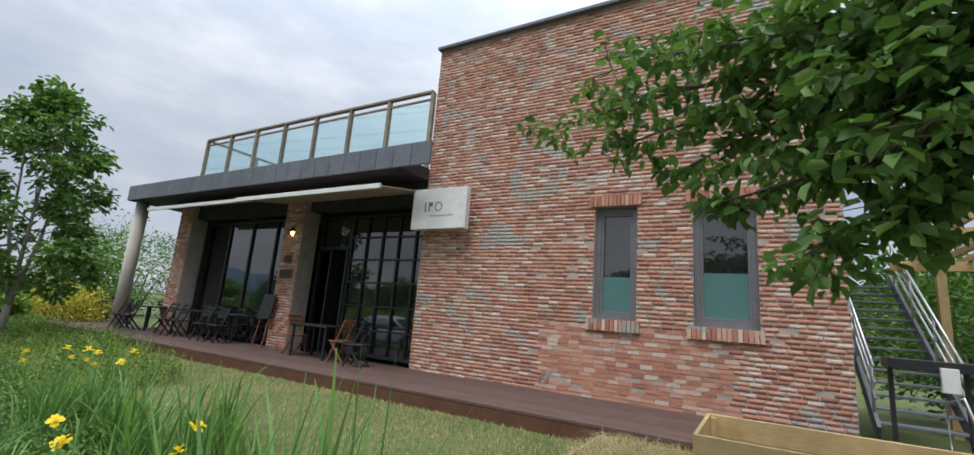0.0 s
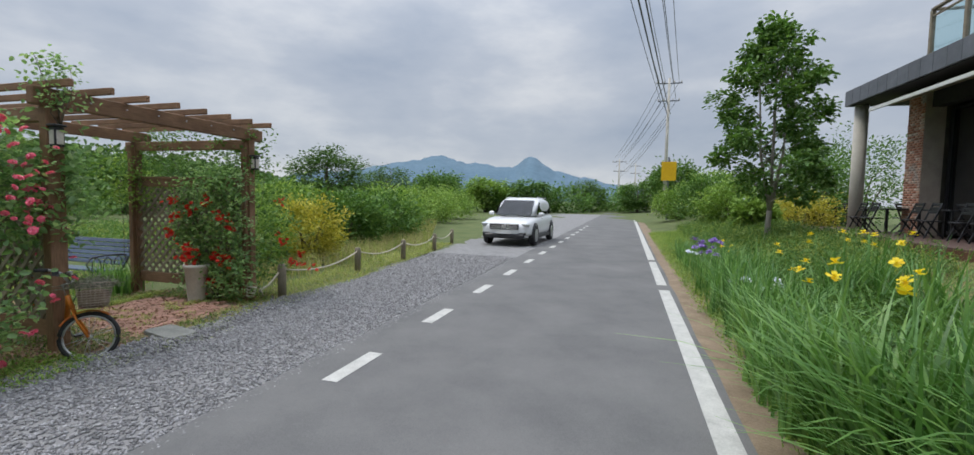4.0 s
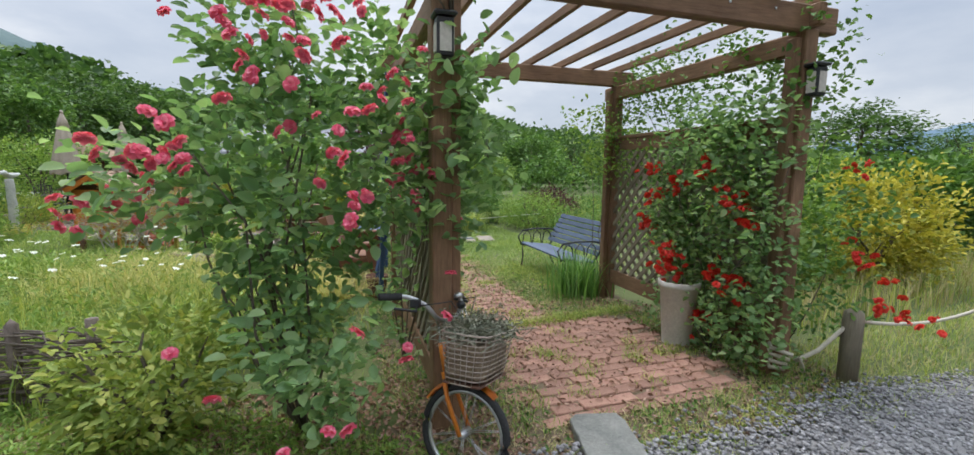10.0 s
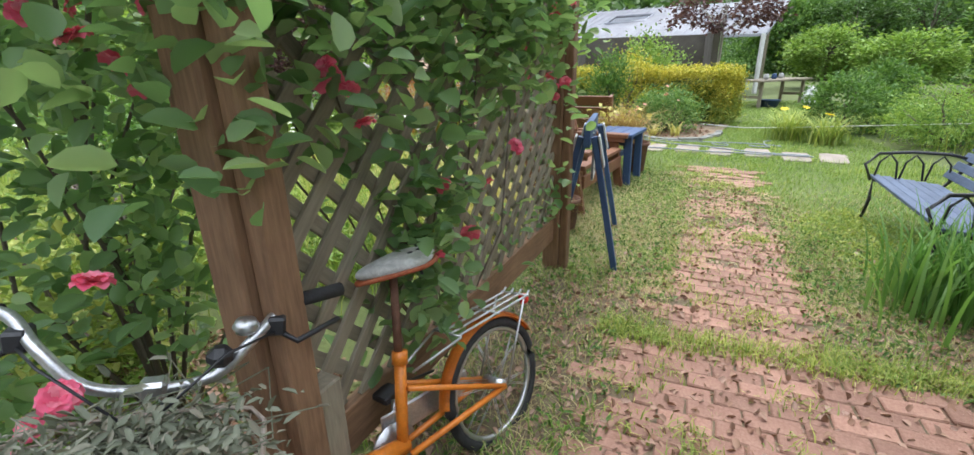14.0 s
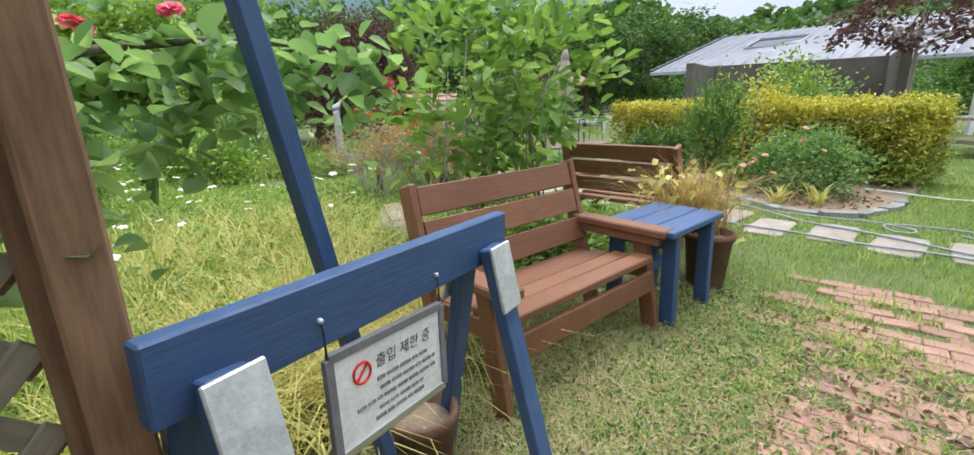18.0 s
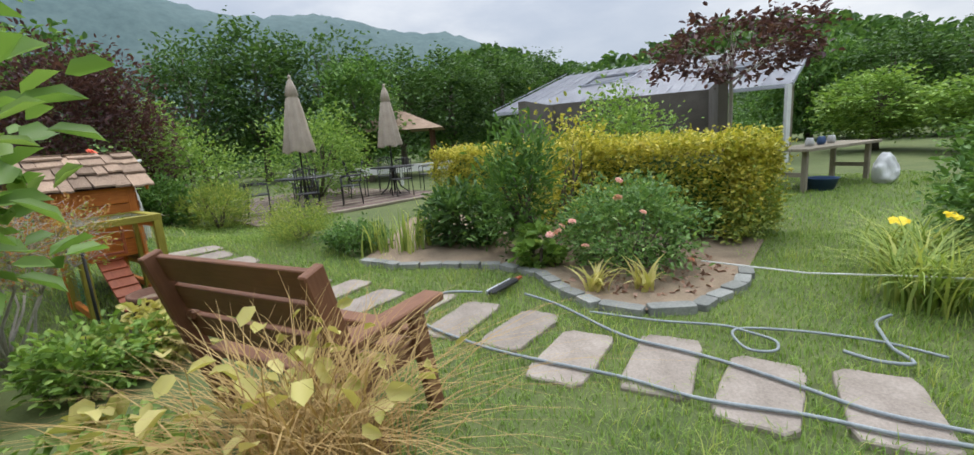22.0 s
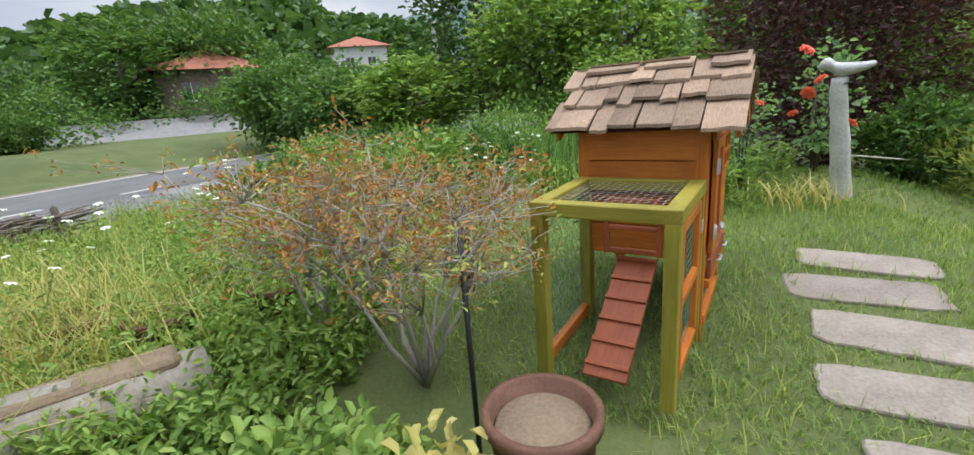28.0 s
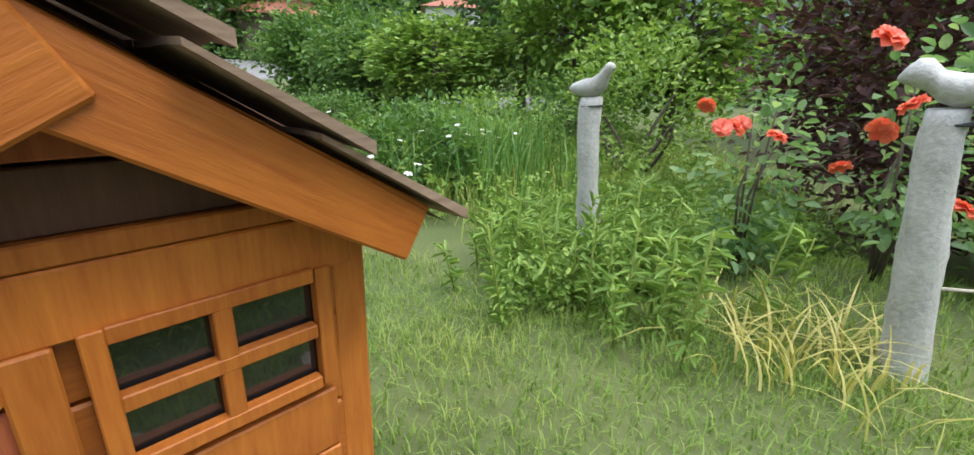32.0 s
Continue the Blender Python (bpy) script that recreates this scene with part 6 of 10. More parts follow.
def climber(name, label, pts, leaf, material, flowers, me, base, aspect=0.68):
    o = thing(name, PERG, label, "rose bush")
    leaves("foliage", pts, leaf, material, o, "", None, 0.1, aspect)
    for tip in pts[RNG.integers(0, len(pts), 9)]:
        v, f = stems_data(base, [tip], 0.006, 0.003, 5)
        data_part("cane", v, f, M_BARK, o, smooth=True)
    if me:
        bloom("rose", me, o, flowers, 60)
    return o


# rose leaves on the lattice beside the bicycle
n = 520
c = np.column_stack([RNG.normal(0.06, 0.10, n), RNG.uniform(-0.15, 2.3, n), RNG.uniform(0.3, 2.15, n)])
keep = ((c[:, 2] > 1.05 + 0.22 * np.clip(c[:, 1] - 0.2, 0, 2)) & (RNG.uniform(size=n) < 0.66)) | (RNG.uniform(size=n) < 0.10)
c = c[keep]
p = np.repeat(c, 11, 0) + RNG.normal(size=(len(c) * 11, 3)) * np.array([0.05, 0.10, 0.10])
n = 120
c2 = np.column_stack([RNG.normal(0.17, 0.07, n), RNG.uniform(-0.25, 1.75, n), RNG.uniform(1.2, 2.2, n)])
c2 = c2[c2[:, 2] > 1.25 + 0.2 * np.abs(c2[:, 1] - 0.9)]
p = np.concatenate([p, np.repeat(c2, 12, 0) + RNG.normal(size=(len(c2) * 12, 3)) * np.array([0.05, 0.09, 0.09])])
fl = clusters([(0.1, 1.95, 1.75), (0.12, 2.0, 1.55), (0.1, 2.1, 1.9), (0.05, 1.6, 1.3), (0.1, 1.2, 1.75), (0.12, 2.05, 1.25), (0.1, 2.15, 2.1), (0.05, 1.8, 2.0), (0.1, 0.25, 1.3)], 5, 0.055)
n = 34
c3 = np.column_stack([RNG.normal(0.12, 0.04, n), RNG.uniform(0.36, 0.85, n), RNG.uniform(0.5, 1.12, n)])
c3 = c3[c3[:, 2] < 1.2 - 0.6 * np.abs(c3[:, 1] - 0.5)]
p = np.concatenate([p, np.repeat(c3, 9, 0) + RNG.normal(size=(len(c3) * 9, 3)) * np.array([0.05, 0.08, 0.08])])
fl = np.concatenate([np.array(fl), [(0.17, 0.55, 0.75), (0.17, 0.8, 0.75), (0.17, 0.62, 0.98), (0.15, 1.0, 0.9), (0.15, 1.3, 1.0)]])
pw = p @ np.array(PERG.to_3x3()).T + np.array(PERG.translation)
p = p[clear_of_bike(pw)]
climber("pink_rose_climber", "pink climbing rose through the weathered lattice", p, 0.068, M_ROSEL, fl, F_PINK, (-0.1, 1.0, 0))
br = thing("rose_branch", Matrix(), "leafy rose branch hanging past the rear pergola post", "rose bush")
spine = [(-7.0, -5.72, 1.30), (-7.02, -5.98, 1.42), (-7.12, -6.25, 1.47), (-7.33, -6.48, 1.46), (-7.46, -6.6, 1.36)]
tube("cane", spine, [0.014, 0.012, 0.010, 0.007, 0.004], M_BARK, br, 6)
sp = np.array(spine)
k = RNG.uniform(0, 3.4, 46)
c = np.array([sp[int(q)] + (sp[int(q) + 1] - sp[int(q)]) * (q % 1) for q in k])
c[:, 2] -= np.abs(RNG.normal(size=46)) * 0.16 * np.clip(1.4 - k / 3, 0.2, 1)
p = np.repeat(c, 11, 0) + RNG.normal(size=(46 * 11, 3)) * 0.075
leaves("foliage", p, 0.068, M_ROSEL, br, "", None, -0.1, 0.7)
bloom("rose", F_PINK, br, [(-7.0, -6.0, 1.47), (-7.44, -6.58, 1.36), (-7.1, -6.15, 1.52)], 50)
# red rose on the other lattice
n = 330
c = np.column_stack([RNG.normal(PW - 0.16, 0.10, n), RNG.uniform(-0.1, 1.35, n), RNG.uniform(0.1, 2.1, n)])
keep = c[:, 1] < 1.35 - 0.35 * np.abs(c[:, 2] - 1.3)
c = c[keep]
p = np.repeat(c, 18, 0) + RNG.normal(size=(len(c) * 18, 3)) * np.array([0.06, 0.09, 0.10])
fl = clusters([(2.30, 0.3, 1.35), (2.28, 0.9, 0.75), (2.25, 0.75, 0.68), (2.3, 0.15, 1.25), (2.32, 0.4, 0.72), (2.28, 1.1, 1.3), (2.3, 0.85, 1.45), (2.32, 0.2, 0.7), (2.3, 1.25, 1.0), (2.3, 0.5, 1.6), (2.25, 0.8, 0.85), (2.35, 0.55, 0.3), (2.3, 1.2, 1.55)], 11, 0.06)
climber("red_rose_climber", "red climbing rose on the pergola lattice", p, 0.055, M_ROSEL, fl, F_RED, (PW - 0.15, 0.5, 0))
# loose growth over the pergola's far corner and beside it
n = 150
c = np.column_stack([RNG.normal(PW + 0.16, 0.20, n), RNG.uniform(-0.3, 2.4, n), RNG.normal(2.35, 0.22, n)])
p = np.repeat(c, 14, 0) + RNG.normal(size=(len(c) * 14, 3)) * 0.06
climber("green_climber", "loose green climber over the pergola beam", p, 0.045, M_LEAF, (), None, (PW + 0.3, 1.0, 0))
n = 130
c = np.column_stack([RNG.normal(PW + 0.45, 0.20, n), RNG.uniform(-0.3, 1.2, n), RNG.uniform(0.2, 1.9, n)])
p = np.repeat(c, 14, 0) + RNG.normal(size=(len(c) * 14, 3)) * 0.09
fl = clusters([(PW + 0.5, -0.45, 0.55), (PW + 0.62, -0.3, 0.62), (PW + 1.0, -0.35, 0.45), (PW + 0.4, -0.3, 0.9), (PW + 0.45, -0.2, 1.0), (PW + 0.7, 0.0, 1.6), (PW + 1.3, 0.1, 0.6)], 5, 0.05)
climber("red_rose_shrub", "red rose growing outside the pergola post", p, 0.05, M_LEAF, fl, F_RED, (PW + 0.4, 0.3, 0))
n = 60
c = np.column_stack([RNG.normal(PW - 0.1, 0.22, n), RNG.normal(PD, 0.22, n), RNG.uniform(1.5, 2.3, n)])
p = np.repeat(c, 16, 0) + RNG.normal(size=(len(c) * 16, 3)) * 0.08
climber("bright_climber", "bright green climber on the rear pergola post", p, 0.045, M_BRIGHT, (), None, (PW, PD, 0))
n = 26
c = np.column_stack([RNG.normal(0.0, 0.10, n), RNG.normal(-0.1, 0.10, n), RNG.uniform(2.5, 3.0, n)])
p = np.repeat(c, 12, 0) + RNG.normal(size=(len(c) * 12, 3)) * 0.05
climber("rose_shoot", "rose shoot standing above the pergola corner", p, 0.045, M_ROSEL, (), None, (0.05, -0.08, 2.3))

M_TWIG = surf("pale_twig", (0.30, 0.27, 0.23), (0.52, 0.48, 0.42), 8, 50, 0.85, 0.4)


def azalea(x, y, r, h, material, label, subs, tips, per):
    """A wide twiggy bush: pale twigs forking three times, tufts of small leaves at their ends."""
    o = thing("azalea", pose(x, y, 0), label, "shrub")
    T, G = [], []
    for k in range(11):
        q = 2 * math.pi * k / 11 + RNG.uniform(-0.2, 0.2)
        d = r * RNG.uniform(0.35, 0.6)
        m_ = np.array([d * math.cos(q), d * math.sin(q), h * RNG.uniform(0.35, 0.6)])
        rows = [stems_data((0, 0, 0), [m_], 0.015, 0.008, 6, 0.03)]
        for _ in range(subs):
            out = np.array([math.cos(q), math.sin(q), 0]) * r * 0.3
            s_ = m_ + out * RNG.uniform(0, 1.2) + RNG.normal(size=3) * np.array([0.16, 0.16, 0.10]) + np.array([0, 0, h * 0.18])
            rows.append(stems_data(tuple(m_), [s_], 0.005, 0.003, 4))
            for _ in range(tips):
                t_ = s_ + RNG.normal(size=3) * np.array([0.11, 0.11, 0.08]) + out * 0.2 + np.array([0, 0, 0.04])
                rows.append(stems_data(tuple(s_), [t_], 0.0025, 0.0012, 3))
                (T if RNG.uniform() < 0.2 + 0.75 * t_[2] / h else G).append(t_ + RNG.normal(size=(per, 3)) * 0.022)
        v, f = joined(rows)
        data_part("branch", v, f, M_TWIG, o, smooth=True)
    leaves("foliage", np.concatenate(T), 0.027, material, o, "tufts of small new leaves", None, 0.5, 0.38)
    leaves("foliage", np.concatenate(G), 0.027, M_TALL, o, "", None, 0.4, 0.38)
    return o


# shrubs inside and round the garden
shrub(-4.75, -4.75, 0.45, 0.8, M_TALL, "feathery green shrub beside the rose", 40, 26, 0.05, category="shrub")
shrub(-12.6, -1.9, 0.85, 1.55, M_YELLOW, "bright yellow-green shrub behind the rope fence", 80, 30, 0.07)
shrub(-11.2, -3.0, 0.9, 1.4, M_BRIGHT, "green shrub beside the pergola", 70, 30, 0.07)
for x, y, r, h in ((-16.5, -1.2, 1.4, 1.7), (-19.5, 0.2, 1.6, 1.7), (-23, 0.5, 1.9, 2.0), (-27, 1.5, 2.0, 2.0), (-32, 3.5, 2.3, 2.2), (-21, -4, 2.0, 2.0), (-38, 6, 2.6, 2.4)):
    shrub(x, y, r, h, M_LEAF if x > -20 else M_BRIGHT, "dense green field shrub along the road", 80, 26, 0.13)
shrub(-7.68, -8.95, 0.48, 2.15, M_YOUNG, "young bright-leaved shrub on bare stems", 24, 10, 0.12, 0.11, z0=0.95, aspect=0.5, stem=M_BARKP, rs=0.011)
shrub(-7.2, -8.75, 0.50, 2.1, M_YOUNG, "bright-leaved shrub beside the benches", 22, 10, 0.12, 0.11, z0=0.8, aspect=0.5, stem=M_BARKP, rs=0.011)
azalea(-6.22, -10.86, 0.60, 1.36, M_RUST, "twiggy azalea with rusty orange leaves", 9, 11, 6)
azalea(-5.70, -10.40, 0.55, 1.15, M_RUST, "thin pale-twigged azalea with green tips", 6, 7, 6)
shrub(-8.15, -9.2, 0.35, 0.42, M_BRIGHT, "nettle-like green plants beside the bench", 40, 16, 0.05)
shrub(-7.7, -8.75, 0.5, 0.5, M_BRIGHT, "leafy green plants behind the side table", 46, 18, 0.06)
shrub(-7.05, -10.5, 0.35, 0.36, M_BRIGHT, "low green foliage plants by the pot", 36, 20, 0.05)
shrub(-7.3, -10.95, 0.30, 0.40, M_PALEY, "yellowing broad-leaved plant by the pot", 24, 10, 0.06, aspect=0.6)
shrub(-7.15, -10.75, 0.28, 0.34, M_TALL, "green broad-leaved plant by the pot", 16, 10, 0.06, aspect=0.6)
shrub(-8.0, -9.3, 0.3, 0.35, M_PALEY, "yellowing leaves by the bench back", 14, 9, 0.09, aspect=0.7)

# golden hedge
hd = Vector((3.75, -5.1, 0)).normalized()
hedge = thing("hedge", pose(-11.3, -14.95, 0, 0, 0, math.degrees(math.atan2(hd.y, hd.x))), "clipped golden-leaved hedge with green base", "hedge")
n = 8200
p = np.column_stack([RNG.uniform(-2.75, 3.3, n), RNG.uniform(-0.55, 0.55, n), RNG.uniform(0.05, 1.12, n)])
side = RNG.uniform(size=n)
p[side < 0.42, 2] = 1.08 + RNG.normal(size=(side < 0.42).sum()) * 0.05
p[(side >= 0.42) & (side < 0.8), 1] = 0.52 + RNG.normal(size=((side >= 0.42) & (side < 0.8)).sum()) * 0.05
p[(side >= 0.8), 0] = -2.7 + RNG.normal(size=(side >= 0.8).sum()) * 0.06
p = np.repeat(p, 4, 0) + RNG.normal(size=(n * 4, 3)) * 0.045
yel = p[:, 2] > 0.50 + RNG.normal(size=len(p)) * 0.26
leaves("gold_leaves", p[yel], 0.05, M_YELLOW, hedge, "golden new leaves", None, 0.4, 0.6)
leaves("green_leaves", p[~yel], 0.05, M_TALL, hedge, "", None, 0.3, 0.6)
# a solid dark green box fills the gaps behind the leaves
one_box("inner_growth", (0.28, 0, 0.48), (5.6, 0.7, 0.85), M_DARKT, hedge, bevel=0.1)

# bed before the hedge
xy = scatter([(-10.35, -11.75), (-10.7, -11.2), (-11.3, -11.1), (-11.95, -11.6), (-12.0, -12.3), (-11.2, -11.9)], 260)
tagged(leaves("bed_litter", ground_points(xy, 0.035), 0.06, M_LITTER, None, "", None, 0.05, 0.5), "curled brown fallen leaves on the bed", "leaf litter", kind="stuff")
rb = shrub(-11.15, -12.15, 0.70, 0.82, M_BEDR, "bushy rose with a few pale pink flowers", 110, 24, 0.045, name="rose_bush", category="rose bush")
bloom("rose", F_PALE, rb, [(0.25, 0.45, 0.95), (0.28, 0.5, 0.8), (0.75, 0.3, 0.55), (0.8, 0.35, 0.5), (0.85, 0.2, 0.45), (-0.35, 0.6, 0.2), (0.6, 0.55, 0.4), (0.7, 0.5, 0.62), (0.15, 0.75, 0.7)], 40)
shrub(-10.15, -12.9, 0.34, 1.55, M_LEAF, "tall willowy silver-green shrub", 46, 22, 0.085, 0.14, aspect=0.28, rise=0.5)
shrub(-9.5, -13.7, 0.5, 0.75, M_DARKT, "dark-leaved peony clump in the bed", 40, 22, 0.10, aspect=0.35)
shrub(-10.9, -13.8, 0.6, 1.6, M_YELLOW, "airy yellow-green shrub behind the hedge", 40, 22, 0.06, 0.16)
shrub(-12.6, -16.4, 0.9, 2.0, M_BRIGHT, "light green shrub before the house", 60, 24, 0.08, 0.2)
shrub(-7.05, -14.45, 0.52, 0.55, M_TALL, "rounded lavender-like shrub by the deck", 60, 30, 0.045, aspect=0.2, rise=0.8)
shrub(-8.0, -13.95, 0.40, 0.36, M_LEAF, "low clipped green cushion plant", 50, 26, 0.04)
shrub(-10.25, -12.35, 0.20, 0.40, M_BRIGHT, "bright broad-leaved plant in the bed", 16, 14, 0.09, aspect=0.7)
for x, y, h in ((-8.75, -13.55, 0.55), (-8.35, -13.7, 0.45), (-9.0, -13.9, 0.6)):
    ob = thing("iris_clump", pose(x, y, 0), "pale sword-leaved iris in the bed", "iris", "irises in the bed")
    blades("foliage", np.column_stack([RNG.normal(size=(45, 2)) * 0.10, np.zeros(45)]), h, 0.028, M_TALL, ob, "", (0.02, 0.5), 4)
for x, y, m_ in ((-10.6, -11.45, M_PALEY), (-11.0, -11.35, M_PALEY)):
    ob = thing("yellow_hosta", pose(x, y, 0), "yellowing strap-leaved plant on bare soil", "plant")
    blades("foliage", np.column_stack([RNG.normal(size=(26, 2)) * 0.04, np.zeros(26)]), 0.30, 0.05, m_, ob, "", (0.3, 1.2), 5)
for x, y, n_ in ((-12.75, -10.6, 260), (-12.2, -9.7, 0), (-13.3, -11.2, 200), (-13.0, -10.0, 220)):
    if n_:
        ob = thing("daylily_clump", pose(x, y, 0), "arching daylily clump with an orange flower", "daylily", "daylilies by the lawn")
        blades("foliage", np.column_stack([RNG.normal(size=(n_, 2)) * 0.12, np.zeros(n_)]), 0.55, 0.022, M_TALL, ob, "", (0.4, 1.3), 5)
        bloom("flower", F_ORNG, ob, [(RNG.normal() * 0.2, RNG.normal() * 0.2, 0.5)], 30)
shrub(-14.2, -11.0, 0.7, 1.0, M_LEAF, "leafy green border plants", 70, 26, 0.06)
shrub(-14.2, -9.0, 0.9, 0.9, M_BRIGHT, "feathery green border shrub", 70, 26, 0.06, aspect=0.25)
shrub(-16.2, -9.6, 0.8, 0.9, M_MAROON, "dark red-leaved shrub in the border", 50, 26, 0.07)
shrub(-18.6, -14.6, 0.8, 1.1, M_LEAF, "broad green shrub by the work table", 60, 26, 0.09)
BACKB = [(-13.4, -7.2), (-14.3, -11.6), (-18.5, -13.2), (-24, -12), (-24, -4), (-13, -5)]
herb_patch("border_plants", BACKB, 2400, 0.55, 0.07, M_LEAF, "mixed green border plants", 13)
meadow("border_grass", BACKB, 7000, 0.5, 0.014, M_TALL, "tall grasses in the border", (0.1, 0.8), 2)
ob = thing("iris_clump", pose(-9.35, -4.75, 0), "dense dark green iris clump by the pergola post", "iris")
blades("foliage", np.column_stack([RNG.normal(size=(320, 2)) * 0.17, np.zeros(320)]), 0.55, 0.022, M_IRIS, ob, "", (0.1, 0.7), 5)

for x, y, r_, h, m_ in ((-2.9, -10.9, 0.6, 0.95, M_BRIGHT), (-1.4, -11.9, 0.7, 0.85, M_LEAF), (0.2, -12.6, 0.9, 1.05, M_BRIGHT), (-0.4, -14.6, 1.1, 2.0, M_BRIGHT), (1.6, -11.4, 0.9, 0.8, M_LEAF), (-2.2, -9.2, 0.6, 0.75, M_LEAF), (0.4, -9.2, 0.8, 0.75, M_BRIGHT), (2.6, -9.4, 1.0, 0.8, M_LEAF), (2.2, -14.2, 1.1, 1.3, M_LEAF)):
    shrub(x, y, r_, h, m_, "rounded green shrub in the rough garden", 60, 22, 0.07)

# behind the coop
shrub(-4.3, -15.9, 0.45, 0.85, M_LEAF, "dark-leaved bush under the coral roses", 50, 24, 0.06)
for x, y, z_, fl in ((-3.75, -14.45, 0.55, ((-0.15, 0.2, 1.02), (0.05, 0.05, 1.0), (0.12, -0.02, 1.02), (0.28, 0.12, 1.1), (-0.1, -0.1, 0.98))), (-4.15, -14.98, 0.65, ((0.1, 0.08, 0.9), (0.12, 0.2, 0.72), (0.0, 0.05, 1.02), (-0.02, 0.25, 1.28), (-0.2, -0.1, 0.62)))):
    cr_ = thing("coral_rose_bush", pose(x, y, float(gz(x, y))), "coral-red rose beside the stone bird post", "rose bush")
    crown("foliage", (0, 0, z_ + 0.1), (0.26, 0.26, 0.58), 26, 16, 0.08, 0.062, M_ROSEL, cr_, aspect=0.68)
    for q in range(4):
        tube("cane", [(0.02 * q, 0, 0), (0.06 * q - 0.1, 0.05, 0.5), (0.12 * q - 0.2, 0.08 * (-1) ** q, 1.0)], [0.010, 0.008, 0.004], M_BARK, cr_, 6)
    bloom("rose", F_CORAL, cr_, [(a - 0.22, b + 0.22, c - 0.1) for a, b, c in fl], 50, (0.9, 1.3))
shrub(-2.75, -16.4, 1.35, 3.3, M_MAROON, "large smoke bush with dark maroon leaves", 170, 34, 0.075, 0.22, z0=0.1)
for x, y in ((-4.3, -13.5), (-4.0, -13.2), (-4.55, -13.75), (-3.7, -13.5), (-4.15, -13.85), (-3.5, -13.0), (-3.95, -13.7)):
    ob = thing("lily_stalks", pose(x, y, float(gz(x, y))), "upright leafy lily stalks with green buds", "lily", "lilies behind the coop")
    P = []
    st = []
    for _ in range(7):
        bx, by, h = RNG.normal() * 0.2, RNG.normal() * 0.2, RNG.uniform(0.32, 0.66)
        tube("stalk", [(bx, by, 0), (bx * 1.1, by * 1.1, h * 0.5), (bx * 1.2, by * 1.2, h)], [0.008, 0.006, 0.004], M_TALL, ob, 5)
        z = np.linspace(0.05, h, 46)
        P.append(np.column_stack([bx * (1 + 0.2 * z / h), by * (1 + 0.2 * z / h), z]))
    leaves("foliage", np.concatenate(P), 0.085, M_BRIGHT, ob, "", None, 0.45, 0.2)
ob = thing("yellow_grass_clump", pose(-4.75, -14.3, float(gz(-4.75, -14.3))), "yellowed strappy leaves at the post's foot", "grass")
blades("foliage", np.column_stack([RNG.normal(size=(130, 2)) * 0.2, np.zeros(130)]), 0.27, 0.014, M_PALEY, ob, "", (0.5, 1.5), 4)
shrub(-5.0, -16.3, 0.6, 0.8, M_TALL, "grassy green perennials by the rope", 50, 24, 0.08, aspect=0.15, rise=0.8)
shrub(-3.9, -17.6, 1.1, 1.9, M_BRIGHT, "yellow-green spreading shrub behind the post", 80, 26, 0.06, 0.2)
shrub(-5.6, -20.5, 1.4, 2.3, M_BRIGHT, "light green shrub behind the deck", 80, 26, 0.08, 0.25)
NB = [(-2.0, -12.8), (-4.4, -13.0), (-3.4, -15.4), (-1.0, -16.0)]
LAWN2 = [(-7.4, -15.6), (-5.3, -14.6), (-4.3, -13.0), (-2.6, -12.6), (-2.6, -15.6), (-4.6, -17.4), (-7.0, -17.4)]
meadow("lawn_edge", LAWN2, 16000, 0.07, 0.007, M_LAWN, "lawn running up to the stone posts", (0.2, 1.1), 2, "lawn")
herb_patch("back_herbs", NB, 1400, 0.35, 0.05, M_BRIGHT, "green ground plants behind the coop", 12)
ob = thing("bulrush_clump", pose(-1.2, -12.6, 0), "blue-green upright rush clump", "rushes")
blades("foliage", np.column_stack([RNG.normal(size=(420, 2)) * 0.55, np.zeros(420)]), 1.0, 0.022, M_IRIS, ob, "", (0.05, 0.5), 4)

# trees round the garden: bearing, distance, height, radius
C26 = (-9.0, -9.5)
ROUND = [(-13, 17, 6.6, 2.0, M_DARKT), (-20, 14.5, 4.4, 1.7, M_BRIGHT), (-29, 13.5, 4.2, 1.5, M_BRIGHT), (-48, 14.5, 4.6, 1.5, M_LEAF), (-6, 15, 2.7, 1.7, M_BRIGHT), (2, 17, 2.6, 1.8, M_LEAF), (9, 20, 3.2, 2.0, M_LEAF), (17, 40, 7.5, 3.6, M_LEAF), (25, 38, 7, 3.5, M_LEAF), (-55, 17, 3.4, 1.4, M_BRIGHT), (-42, 18, 6.0, 2.2, M_BRIGHT)]
C22 = (-9.3, -7.4)
